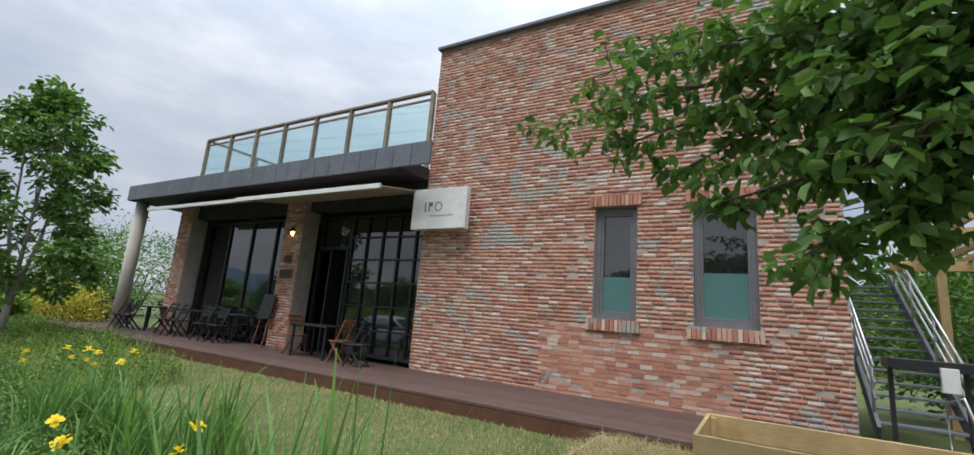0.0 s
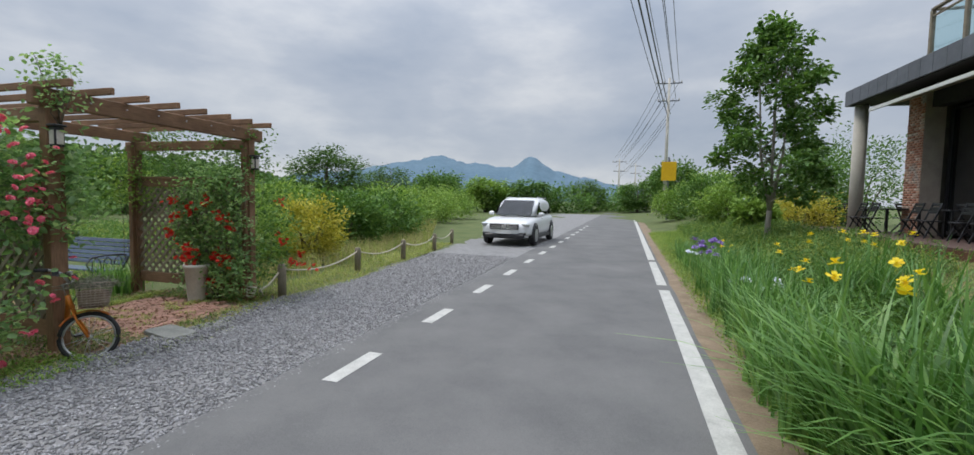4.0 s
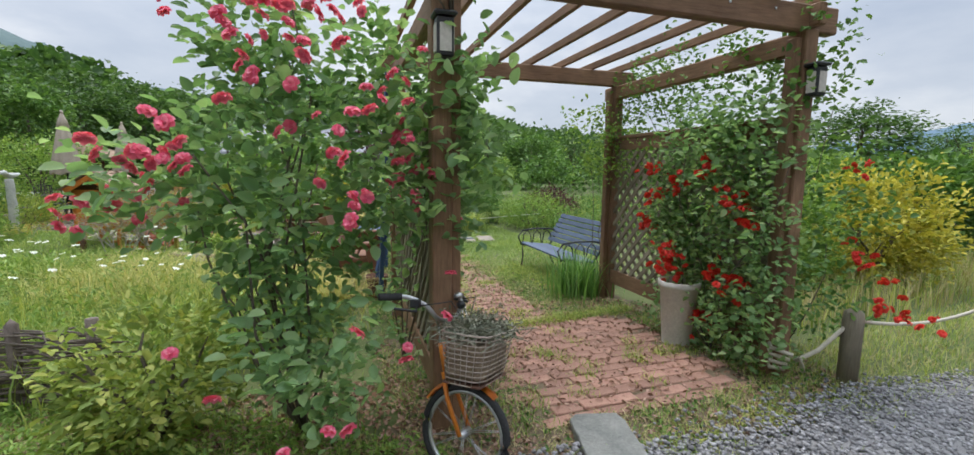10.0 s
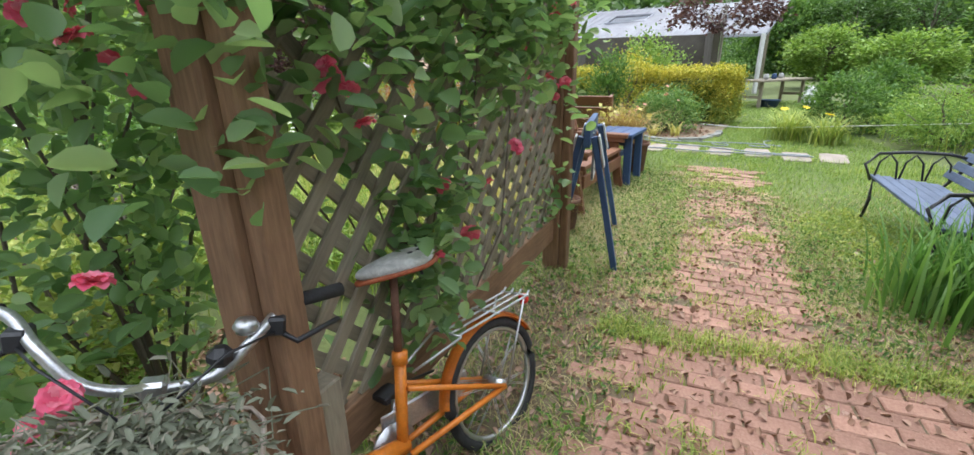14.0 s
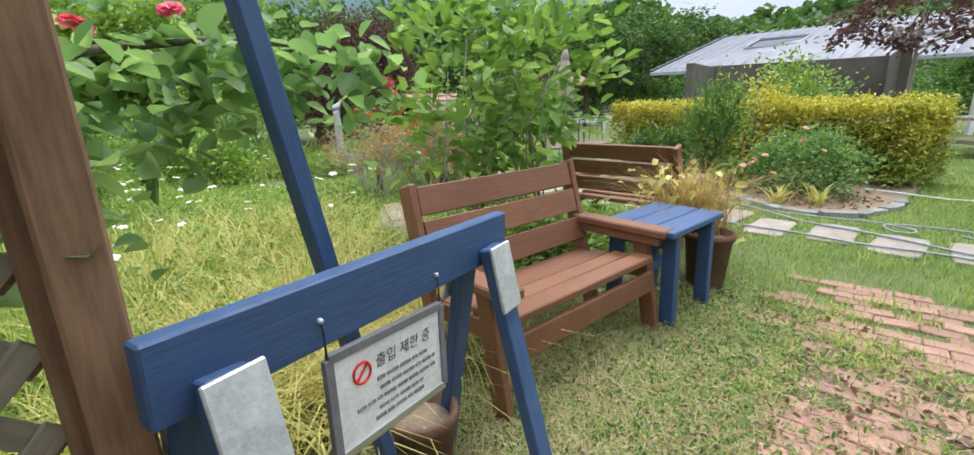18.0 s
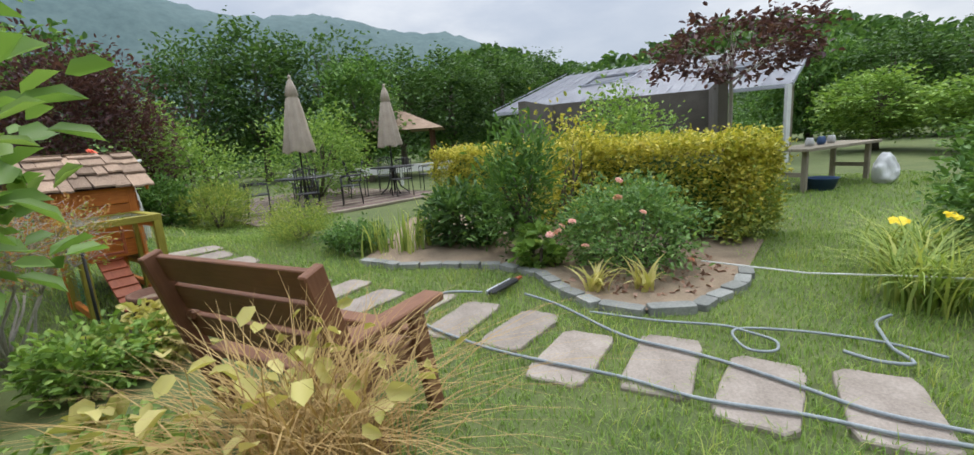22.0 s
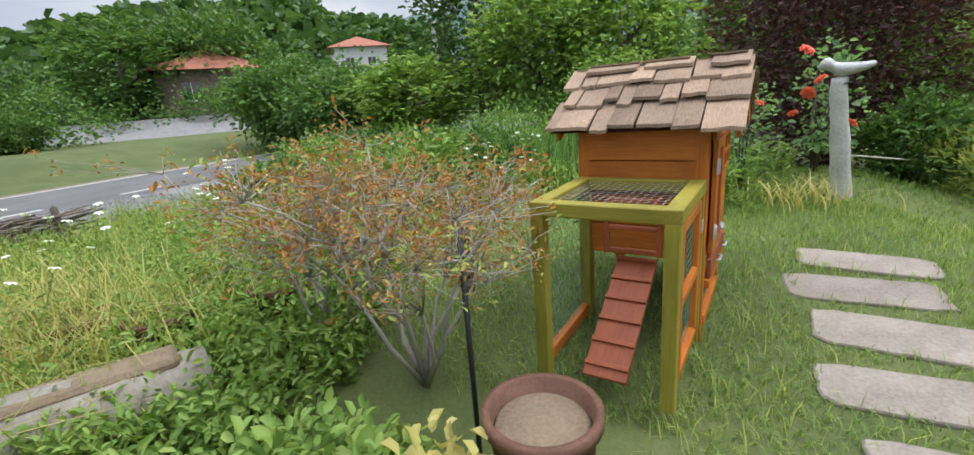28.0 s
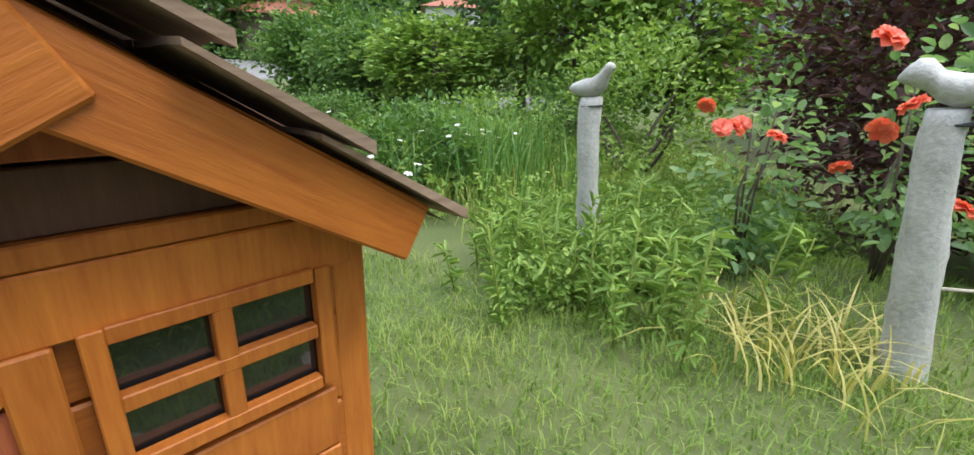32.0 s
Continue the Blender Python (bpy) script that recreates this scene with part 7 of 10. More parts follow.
ROUND2 = [(-63, 24, 6.3, 2.3, M_DARKT), (-69, 26, 7.2, 2.8, M_DARKT), (-76, 27, 7.4, 3.0, M_DARKT), (-80, 19, 4.6, 1.4, M_LEAF), (-84, 28, 6.2, 2.8, M_DARKT), (-90, 31, 6.6, 3.0, M_DARKT), (-96, 34, 6.8, 3.1, M_DARKT), (-101, 38, 7.2, 3.2, M_DARKT), (-128, 33, 5.2, 2.4, M_LEAF), (-134, 31, 5.0, 2.5, M_DARKT), (-140, 33, 5.4, 2.6, M_DARKT), (-147, 30, 4.2, 2.3, M_LEAF), (-153, 34, 4.6, 2.4, M_DARKT), (-161, 36, 4.2, 2.6, M_LEAF), (-133, 21, 2.6, 1.6, M_BRIGHT), (-141, 19, 2.2, 1.5, M_BRIGHT), (-169, 34, 4.0, 2.4, M_DARKT)]
C4 = (-0.2, -0.7)
ROUND4 = [(-176, 42, 5.6, 3.2, M_DARKT), (177, 48, 4.8, 2.6, M_DARKT), (171, 55, 4.4, 3.0, M_LEAF), (165, 60, 4.4, 3.0, M_BRIGHT), (160, 62, 4.2, 3.0, M_LEAF), (153, 75, 5, 3, M_DARKT), (147, 70, 4.5, 2.6, M_LEAF), (143, 52, 5.0, 2.6, M_LEAF), (139, 38, 3.4, 2.0, M_BRIGHT)]
protos = {}
for (cx, cy), rows in ((C26, ROUND), (C22, ROUND2), (C4, ROUND4)):
    for a, d, h, r, m_ in rows:
        x, y = polar(cx, cy, a, d)
        key = (m_.name, len([1 for k in protos if k[0] == m_.name]) if len([1 for k in protos if k[0] == m_.name]) < 2 else int(RNG.integers(0, 2)))
        if key not in protos:
            lb = {"dark_tree_leaf": "dense dark green broadleaf tree", "broad_leaf": "rounded mid-green broadleaf tree", "bright_leaf": "light green leafy young tree"}[m_.name]
            protos[key] = (tree(x, y, h, r, h * 0.16, m_, lb, 170, 34, 0.17, None, 0.14, spread=r * 0.15), h, r)
        else:
            o, h0, r0 = protos[key]
            copy_thing(o, pose(x, y, float(gz(x, y)), 0, 0, RNG.uniform(0, 360)) @ Matrix.Diagonal((r / r0, r / r0, h / h0, 1)))

# maple before the house
tree(-15.4, -17.5, 3.4, 1.85, 2.15, M_MAROON, "Japanese maple with airy dark red leaves", 70, 26, 0.13, M_BARKP, 0.05, spread=0.13, name="maple_tree")
# far masses of bushes
spots = []
for a in np.arange(-165, 35, 5.0):
    d = RNG.uniform(24, 34)
    x, y = polar(-8, -9, a + RNG.uniform(-2, 2), d)
    spots.append((x, y, RNG.uniform(1.5, 2.6), RNG.uniform(1.6, 3.0)))
thicket("far_bushes", spots, M_LEAF, "belt of green bushes round the garden", 70, 16, 0.2)
spots = []
for a in np.arange(-172, 60, 3.2):
    d = RNG.uniform(44, 72)
    x, y = polar(-8, -9, a, d)
    spots.append((x, y, RNG.uniform(3, 5), RNG.uniform(4, 7.0)))
thicket("far_woods", spots, M_DARKT, "dark wood edge beyond the garden", 110, 16, 0.42, "woods")
spots = []
for a in np.arange(146, 196, 3.0):
    x, y = polar(-2, 0, a, RNG.uniform(58, 85))
    spots.append((x, y, RNG.uniform(3, 5), RNG.uniform(2.6, 4.2)))
thicket("far_field_bushes", spots, M_LEAF, "row of bushes across the fields", 80, 14, 0.4)


def wooded(hill_ob, n, size):
    me = hill_ob.data
    co = np.empty(len(me.vertices) * 3)
    me.vertices.foreach_get("co", co)
    co = co.reshape(-1, 15, 3)
    i = RNG.integers(0, co.shape[0] - 1, n)
    k = 14 - (RNG.uniform(0, 1, n) ** 1.5 * 11).astype(int)
    u = RNG.uniform(size=(n, 1))
    w_ = RNG.uniform(size=(n, 1))
    k = np.clip(k, 1, 14)
    p = (co[i, k] * (1 - u) + co[i + 1, k] * u) * w_ + (co[i, k - 1] * (1 - u) + co[i + 1, k - 1] * u) * (1 - w_)
    q = np.repeat(p, 9, 0) + RNG.normal(size=(n * 9, 3)) * size * np.array([0.55, 0.55, 0.4]) + np.array([0, 0, size * 0.3])
    return q


P = np.concatenate([wooded(o, 1900, 2.4) for o in bpy.data.objects if o.name in ("backdrop_hill_wooded", "backdrop_hill_near")])
ob = leaves("hill_woods", P, 2.2, M_DARKT, None, "", None, 0.3, 0.8)
tagged(ob, "tree canopy covering the near hills", "woods", kind="stuff")

# ---- bicycle ----
BIKE = pose(-6.615, -4.095, -0.062, 11, 0, 43)
AXB, AXT = Vector((1.13, 0, 0.25)), Vector((0.96, 0, 0.85))
STEER = Matrix.Translation(AXB) @ Matrix.Rotation(radians(66), 4, AXT - AXB) @ Matrix.Translation(-AXB)
turned = []
bike = thing("bicycle", BIKE, "old orange step-through bicycle with a wire front basket", "bicycle")


def circle(cx, cz, r, n=32, y=0.0):
    return [(cx + r * math.cos(2 * math.pi * k / n), y, cz + r * math.sin(2 * math.pi * k / n)) for k in range(n)]


FW = 1.175
for cx in (0.0, FW):
    w_ = tube("wheel", circle(cx, 0.25, 0.212), 0.012, M_ALU, bike, 8, True, "steel rim")
    if cx:
        turned.append(w_)
    tube("tyre", circle(cx, 0.25, 0.236), 0.021, M_RUBBER, w_, 8, True)
    lathe("hub", [(0.001, -0.05), (0.022, -0.045), (0.022, 0.045), (0.001, 0.05)], M_ALU, w_, 10).matrix_basis = pose(cx, 0, 0.25, 90, 0, 0)
    for k in range(24):
        q = 2 * math.pi * k / 24
        tube("spoke", [(cx + 0.02 * math.cos(q), 0.02 * (-1) ** k, 0.25 + 0.02 * math.sin(q)), (cx + 0.205 * math.cos(q + 0.25 * (-1) ** (k // 2)), 0, 0.25 + 0.205 * math.sin(q + 0.25 * (-1) ** (k // 2)))], 0.0014, M_ALU, w_, 4)
tube("frame_tube", [(0.385, 0, 0.56), (0.45, 0, 0.25)], 0.020, M_ORPAINT, bike, 10, label="seat tube")
tube("frame_tube", [(0.43, 0, 0.27), (0.58, 0, 0.30), (0.80, 0, 0.42), (0.97, 0, 0.60), (1.0, 0, 0.64)], 0.026, M_ORPAINT, bike, 12, label="low main tube")
tube("head_tube", [(1.045, 0, 0.55), (1.005, 0, 0.69)], 0.024, M_ORPAINT, bike, 10)
tube("seat_collar", [(0.392, 0, 0.535), (0.382, 0, 0.575)], 0.026, M_ORPAINT, bike, 10)
for y in (-0.055, 0.055):
    turned.append(tube("fork_blade", [(1.045, y * 0.7, 0.55), (1.09, y, 0.42), (FW, y, 0.25)], 0.012, M_ORPAINT, bike, 8))
    tube("chain_stay", [(0.44, y * 0.6, 0.25), (0.0, y, 0.25)], 0.011, M_ORPAINT, bike, 8)
    tube("seat_stay", [(0.40, y * 0.5, 0.46), (0.0, y, 0.25)], 0.010, M_ORPAINT, bike, 8)
tube("seat_post", [(0.39, 0, 0.56), (0.345, 0, 0.82)], 0.0135, M_RUSTP, bike, 8)


def guard(name, cx, q0, q1, r=0.272, half=0.026):
    """A bent strip over a tyre."""
    v, f = [], []
    qs = np.linspace(q0, q1, 18)
    for q in qs:
        for y, dr in ((-half, -0.012), (-half * 0.5, 0.003), (half * 0.5, 0.003), (half, -0.012)):
            v.append((cx + (r + dr) * math.cos(q), y, 0.25 + (r + dr) * math.sin(q)))
    for i in range(len(qs) - 1):
        for k in range(3):
            a = 4 * i + k
            f.append((a, a + 1, a + 5, a + 4))
    bm = bmesh.new()
    vs = [bm.verts.new(p) for p in v]
    for q in f:
        bm.faces.new([vs[k] for k in q])
    bmesh.ops.solidify(bm, geom=bm.faces[:], thickness=0.0025)
    return part(name, bm, M_ORPAINT, bike, "", True)


guard("rear_mudguard", 0.0, 0.15, 2.75)
turned.append(guard("front_mudguard", FW, 0.9, 2.6))
bm = bmesh.new()
bmesh.ops.create_uvsphere(bm, u_segments=20, v_segments=10, radius=1.0, matrix=Matrix.Translation((0.33, 0, 0.845)) @ Matrix.Diagonal((0.145, 0.10, 0.032, 1)))
for v_ in bm.verts:
    v_.co.y *= 1.0 - 0.72 * min(1.0, max(0.0, (v_.co.x - 0.28)) / 0.2)
    v_.co.z += 0.10 * (v_.co.x - 0.33) ** 2 / 0.02 * 0.1
sad = part("saddle", bm, M_STONE, bike, "faded grey saddle with red rim", True)
tube("saddle_rim", [(0.33 + 0.143 * math.cos(q), 0.097 * math.sin(q) * (1 - 0.72 * min(1.0, max(0.0, 0.05 + 0.143 * math.cos(q)) / 0.2)), 0.832) for q in np.linspace(0, 2 * math.pi, 26, endpoint=False)], 0.008, M_REDW, sad, 6, True)
for x in (0.25, 0.29):
    lathe("worn_hole", [(0.001, 0), (0.012, 0.0), (0.012, 0.003), (0.001, 0.0035)], M_STEELB, sad, 8, at=(x, 0.03, 0.872))
for s in (-1, 1):
    tube("saddle_spring", [(0.27, 0.05 * s, 0.835 - 0.004 * k) if k % 2 else (0.285, 0.06 * s, 0.835 - 0.004 * k) for k in range(10)], 0.004, M_STEELB, sad, 5)
turned.append(tube("stem", [(1.0, 0, 0.66), (0.97, 0, 0.80), (1.03, 0, 0.82)], 0.0125, M_ALU, bike, 8))
HX = 1.03
hb = [(HX - 0.15, -0.33, 0.945), (HX - 0.10, -0.25, 0.945), (HX - 0.03, -0.185, 0.905), (HX, -0.11, 0.835), (HX, 0.0, 0.815), (HX, 0.11, 0.835), (HX - 0.03, 0.185, 0.905), (HX - 0.10, 0.25, 0.945), (HX - 0.15, 0.33, 0.945)]
HB = [Vector(p) for p in hb]
fine = []
for i in range(len(HB) - 1):
    p0, p1, p2, p3 = HB[max(0, i - 1)], HB[i], HB[i + 1], HB[min(len(HB) - 1, i + 2)]
    for q in np.linspace(0, 1, 5, endpoint=False):
        fine.append(0.5 * ((2 * p1) + (-p0 + p2) * q + (2 * p0 - 5 * p1 + 4 * p2 - p3) * q * q + (-p0 + 3 * p1 - 3 * p2 + p3) * q ** 3))
hbar = tube("handlebar", fine + [HB[-1]], 0.0125, M_ALU, bike, 10)
turned.append(hbar)
for s in (-1, 1):
    tube("grip", [(HX - 0.12, 0.275 * s, 0.946), (HX - 0.15, 0.33 * s, 0.946), (HX - 0.175, 0.375 * s, 0.946)], 0.018, M_RUBBER, hbar, 10)
    tube("brake_lever", [(HX - 0.06, 0.22 * s, 0.905), (HX - 0.03, 0.27 * s, 0.885), (HX - 0.10, 0.365 * s, 0.90)], 0.007, M_STEELB, hbar, 6)
    one_box("lever_clamp", (HX - 0.065, 0.225 * s, 0.915), (0.05, 0.04, 0.045), M_STEELB, hbar, bevel=0.006)
    tube("brake_cable", [(HX - 0.04, 0.22 * s, 0.905), (HX + 0.09, 0.14 * s, 0.935), (HX + 0.11, 0.03 * s, 0.83), (HX + 0.02, 0, 0.62)], 0.003, M_STEELB, hbar, 5)
lathe("bell", [(0.022, 0), (0.028, 0.012), (0.02, 0.028), (0.002, 0.033)], M_ALU, hbar, 14, at=(HX - 0.035, 0.165, 0.915))
one_box("horn", (HX + 0.01, 0.12, 0.885), (0.05, 0.05, 0.045), M_STEELB, hbar, bevel=0.016)
one_box("stem_clamp", (HX, 0, 0.818), (0.04, 0.05, 0.04), M_ALU, hbar, bevel=0.008)
for y in (-0.06, -0.02, 0.02, 0.06):
    tube("rack_bar", [(-0.22, y, 0.555), (-0.2, y, 0.54), (0.18, y, 0.545)], 0.0045, M_ALU, bike, 6)
for x in (-0.2, -0.02, 0.18):
    tube("rack_bar", [(x, -0.07, 0.542), (x, 0.07, 0.542)], 0.0045, M_ALU, bike, 6)
for y in (-0.07, 0.07):
    tube("rack_strut", [(-0.17, y, 0.54), (0.0, y, 0.26)], 0.0045, M_ALU, bike, 6)
    tube("rack_strut", [(0.18, y, 0.54), (0.37, y * 0.4, 0.50)], 0.0045, M_ALU, bike, 6)
lathe("reflector", [(0.001, -0.012), (0.022, -0.008), (0.022, 0.008), (0.001, 0.012)], M_RED, bike, 12).matrix_basis = pose(-0.25, 0, 0.50, 0, 80, 0)
tube("crank", [(0.45, 0.05, 0.25), (0.50, 0.07, 0.11)], 0.009, M_ALU, bike, 6)
one_box("pedal", (0.51, 0.12, 0.11), (0.08, 0.09, 0.025), M_STEELB, bike)
tube("crank", [(0.45, -0.05, 0.25), (0.40, -0.07, 0.39)], 0.009, M_ALU, bike, 6)
one_box("pedal", (0.39, -0.12, 0.39), (0.08, 0.09, 0.025), M_STEELB, bike)
lathe("chain_ring", [(0.02, -0.004), (0.085, -0.003), (0.085, 0.003), (0.02, 0.004)], M_ALU, bike, 24).matrix_basis = pose(0.45, -0.045, 0.25, 90, 0, 0)
one_beam("chain_guard", (0.47, -0.062, 0.32), (0.08, -0.062, 0.29), 0.012, 0.09, M_ALU, bike, 0.005)
tube("lock_cable", [(0.40, 0.0, 0.47), (0.36, -0.06, 0.43), (0.22, -0.07, 0.40)], 0.005, M_STEELB, bike, 6)
# basket on the handlebar
BX = 1.215
bk = part("basket", box(bmesh.new(), (BX, 0, 0.545), (0.21, 0.34, 0.008), None, 0), M_RUSTP, bike, "rusty wire basket")


def basket_ring(z):
    t = (z - 0.545) / 0.25
    a, b = 0.105 + 0.035 * t, 0.17 + 0.04 * t
    out = []
    for k in range(24):
        q = 2 * math.pi * k / 24
        r = 1 / (abs(math.cos(q)) ** 5 + abs(math.sin(q)) ** 5) ** 0.2
        out.append((BX + 0.01 * t + a * r * math.cos(q), b * r * math.sin(q), z))
    return out


M_WIREB = surf("rusting_basket_wire", (0.28, 0.21, 0.16), (0.55, 0.47, 0.40), 12, 80, 0.6, 0.2, metal=0.3)
for k in range(11):
    tube("wire", basket_ring(0.545 + 0.025 * k), 0.005 if k == 10 else 0.003, M_WIREB, bk, 5, True)
lo, hi = basket_ring(0.545), basket_ring(0.795)
for k in range(24):
    tube("wire", [lo[k], hi[k]], 0.002, M_WIREB, bk, 4)
turned.append(bk)
for o in turned:
    o.matrix_basis = STEER @ o.matrix_basis
bas = thing("basket_plant", BIKE @ STEER, "dried grey creeping plant filling the bicycle basket", "plant")
M_GREYL = leafy("grey_dry_leaf", (0.14, 0.16, 0.11), (0.24, 0.26, 0.19), (0.38, 0.34, 0.27), 0.8, 0.15)
p = np.column_stack([RNG.normal(BX, 0.075, 1300), RNG.normal(0, 0.10, 1300), 0.76 + np.abs(RNG.normal(0, 0.045, 1300))])
leaves("foliage", p, 0.028, M_GREYL, bas, "", None, 0.3, 0.35)
q = [tube_data([(BX + RNG.normal() * 0.06, RNG.normal() * 0.09, 0.78), (BX + RNG.normal() * 0.1, RNG.normal() * 0.11, 0.83), (BX + RNG.normal() * 0.13, RNG.normal() * 0.13, 0.79), (BX + RNG.normal() * 0.14, RNG.normal() * 0.14, 0.75)], 0.0017, 4) for _ in range(60)]
v, f = joined(q)
data_part("dry_stem", v, f, M_GREYL, bas)
one_box("coco_liner", (BX, 0, 0.645), (0.21, 0.34, 0.18), M_SOIL, bas, bevel=0.03)

# ---- pergola foot: pot, slab, rope fence ----
pot = thing("tall_pot", pose(-8.30, -3.12, 0), "tall cream cracked clay pot beside the lattice", "pot")
lathe("body", [(0.115, -0.02), (0.12, 0.02), (0.16, 0.51), (0.178, 0.525), (0.182, 0.575), (0.165, 0.58), (0.155, 0.51), (0.0, 0.50)], M_CONC, pot, 24)
lathe("soil", [(0.153, 0.51), (0.14, 0.525), (0.0, 0.53)], M_SOIL, pot, 16)
fs = thing("flagstone", pose(-6.44, -2.83, 0.0, 0, 0, 45), "flat grey flagstone at the garden entrance", "flagstone")
slab(pose(0, 0, 0), 0.62, 0.34, "stone", M_EDGE, 0.03, fs)
ROPE = [(-8.42, -1.90), (-10.95, -0.72), (-12.85, 0.45), (-15.0, 1.62), (-17.2, 2.6)]
rp = thing("rope_fence", Matrix(), "low weathered post fence with a sagging pale rope", "fence")
for i, (x, y) in enumerate(ROPE):
    lathe("post", [(0.065, -0.1), (0.068, 0.45), (0.062, 0.52), (0.03, 0.545), (0.001, 0.55)], M_PERGL, rp, 12, at=(x, y, 0))
    if i:
        a, b = Vector((*ROPE[i - 1], 0.46)), Vector((x, y, 0.46))
        tube("rope", [a.lerp(b, q) - Vector((0, 0, 0.16 * 4 * q * (1 - q))) for q in np.linspace(0, 1, 12)], 0.014, M_ROPE, rp, 7)
tube("rope", [(-8.42, -1.90, 0.46), (-8.28, -2.08, 0.22), (-8.17, -2.2, 0.14), (-8.1, -2.17, 0.20), (-8.2, -2.15, 0.06)], 0.016, M_ROPE, rp, 7)
for k in range(4):
    tube("rope", [(-8.1 + 0.03 * k, -2.26 + 0.02 * k, 0.08 + 0.05 * k), (-8.02, -2.34, 0.10 + 0.05 * k), (-8.14, -2.38, 0.12 + 0.05 * k)], 0.015, M_ROPE, rp, 6)

# wattle fence of woven sticks
wa, wb = Vector((-2.95, -7.15, 0)), Vector((-4.62, -5.42, 0))
wt = thing("wattle_fence", Matrix(), "low grey woven stick fence in the verge", "fence")
M_STICK = surf("grey_stick", (0.08, 0.06, 0.05), (0.24, 0.195, 0.165), 10, 60, 0.9, 0.5, vary=0.3, stretch=(1, 1, 0.5))
for k in range(6):
    c = wa.lerp(wb, k / 5)
    lathe("stake", [(0.035, -0.1), (0.035, 0.56 + 0.04 * (k % 2)), (0.001, 0.60)], M_STICK, wt, 8, at=(c.x, c.y, 0))
for k in range(46):
    z = 0.06 + 0.47 * (k / 46)
    o = RNG.uniform(-0.15, 0.1)
    off = Vector((0.72, 0.69, 0)) * 0.05
    pts = []
    for i in range(11):
        q = o + (1 + RNG.uniform(0, 0.12) - o) * i / 10
        pts.append(wa.lerp(wb, q) + off * math.sin(i * 1.57 + k * 1.57) + Vector((RNG.normal() * 0.02, RNG.normal() * 0.02, z + RNG.normal() * 0.026)))
    tube("stick", pts, list(np.linspace(0.011, 0.006, 11)), M_STICK, wt, 5)

# ---- coop details ----
for i in range(4):
    one_box("door_panel", (0.178, -0.022, 0.587 + 0.116 * i), (0.22, 0.014, 0.112), M_REDW, coop, bevel=0.003)
for x, z, sx, sz in ((0.063, 0.772, 0.045, 0.56), (0.293, 0.772, 0.045, 0.56), (0.178, 1.027, 0.185, 0.05), (0.178, 0.512, 0.185, 0.05)):
    one_box("door_stile", (x, -0.030, z), (sx, 0.022, sz), M_ORANGEW, coop, bevel=0.003)
for z in (0.605, 0.93):
    h_ = one_box("hinge", (0.038, -0.044, z), (0.055, 0.006, 0.07), M_GALV, coop, bevel=0.002)
    tube("pin", [(0.038, -0.05, z - 0.036), (0.038, -0.05, z + 0.036)], 0.005, M_GALV, h_, 6)
lt = one_box("latch", (0.345, -0.044, 0.555), (0.07, 0.008, 0.03), M_GALV, coop, bevel=0.002)
tube("bolt", [(0.30, -0.052, 0.555), (0.39, -0.052, 0.555)], 0.006, M_GALV, lt, 6)
wi = one_box("window", (0.478, -0.014, 0.957), (0.26, 0.006, 0.18), M_GLASSD, coop, bevel=0, label="small four-pane window")
for x in (0.346, 0.474, 0.612):
    one_box("window_bar", (x, -0.030, 0.957), (0.024, 0.022, 0.20), M_ORANGEW, wi, bevel=0.002)
for z in (0.866, 0.957, 1.048):
    one_box("window_bar", (0.477, -0.032, z), (0.24, 0.020, 0.022), M_ORANGEW, wi, bevel=0.002)
for i in range(3):
    one_box("plank", (0.485, -0.022, 0.545 + 0.117 * i), (0.28, 0.014, 0.113), M_ORANGEW, coop, bevel=0.003)
one_box("head_board", (CX / 2, -0.024, 1.092), (CX - 0.05, 0.02, 0.083), M_ORANGEW, coop, bevel=0.003)
one_box("head_board", (CX / 2, -0.026, 1.15), (CX - 0.16, 0.02, 0.028), M_ORANGEW, coop, bevel=0.003)
dr = one_box("drawer", (CX / 2 + 0.01, -0.026, 0.405), (CX - 0.08, 0.022, 0.10), M_REDW, coop, bevel=0.003)
for x in (0.24, 0.50):
    tube("handle", [(x - 0.045, -0.04, 0.405), (x - 0.035, -0.062, 0.408), (x + 0.035, -0.062, 0.408), (x + 0.045, -0.04, 0.405)], 0.005, M_GALV, dr, 6)
one_beam("base_rail", (0.03, -0.02, 0.33), (CX - 0.03, -0.02, 0.33), 0.03, 0.045, M_ORANGEW, coop)
one_beam("base_rail", (0.03, 0.0, 0.125), (CX - 0.03, 0.0, 0.125), 0.04, 0.06, M_ORANGEW, coop)
one_beam("base_rail", (CX, 0.03, 0.125), (CX, CY - 0.03, 0.125), 0.04, 0.06, M_ORANGEW, coop)
# the lower board is coloured as shaded by the roof
for i in range(2):
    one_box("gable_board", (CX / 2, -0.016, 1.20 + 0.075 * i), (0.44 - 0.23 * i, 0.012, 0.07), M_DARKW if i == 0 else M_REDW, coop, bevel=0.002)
for k in range(6):
    q = k / 5
    one_box("ramp_tread", (-0.08 - 0.5 * q, 0.3, 0.46 - 0.333 * q + 0.0), (0.022, 0.2, 0.014), M_REDW, coop, pose(0, 0, 0, 0, -33.7, 0), 0.002)
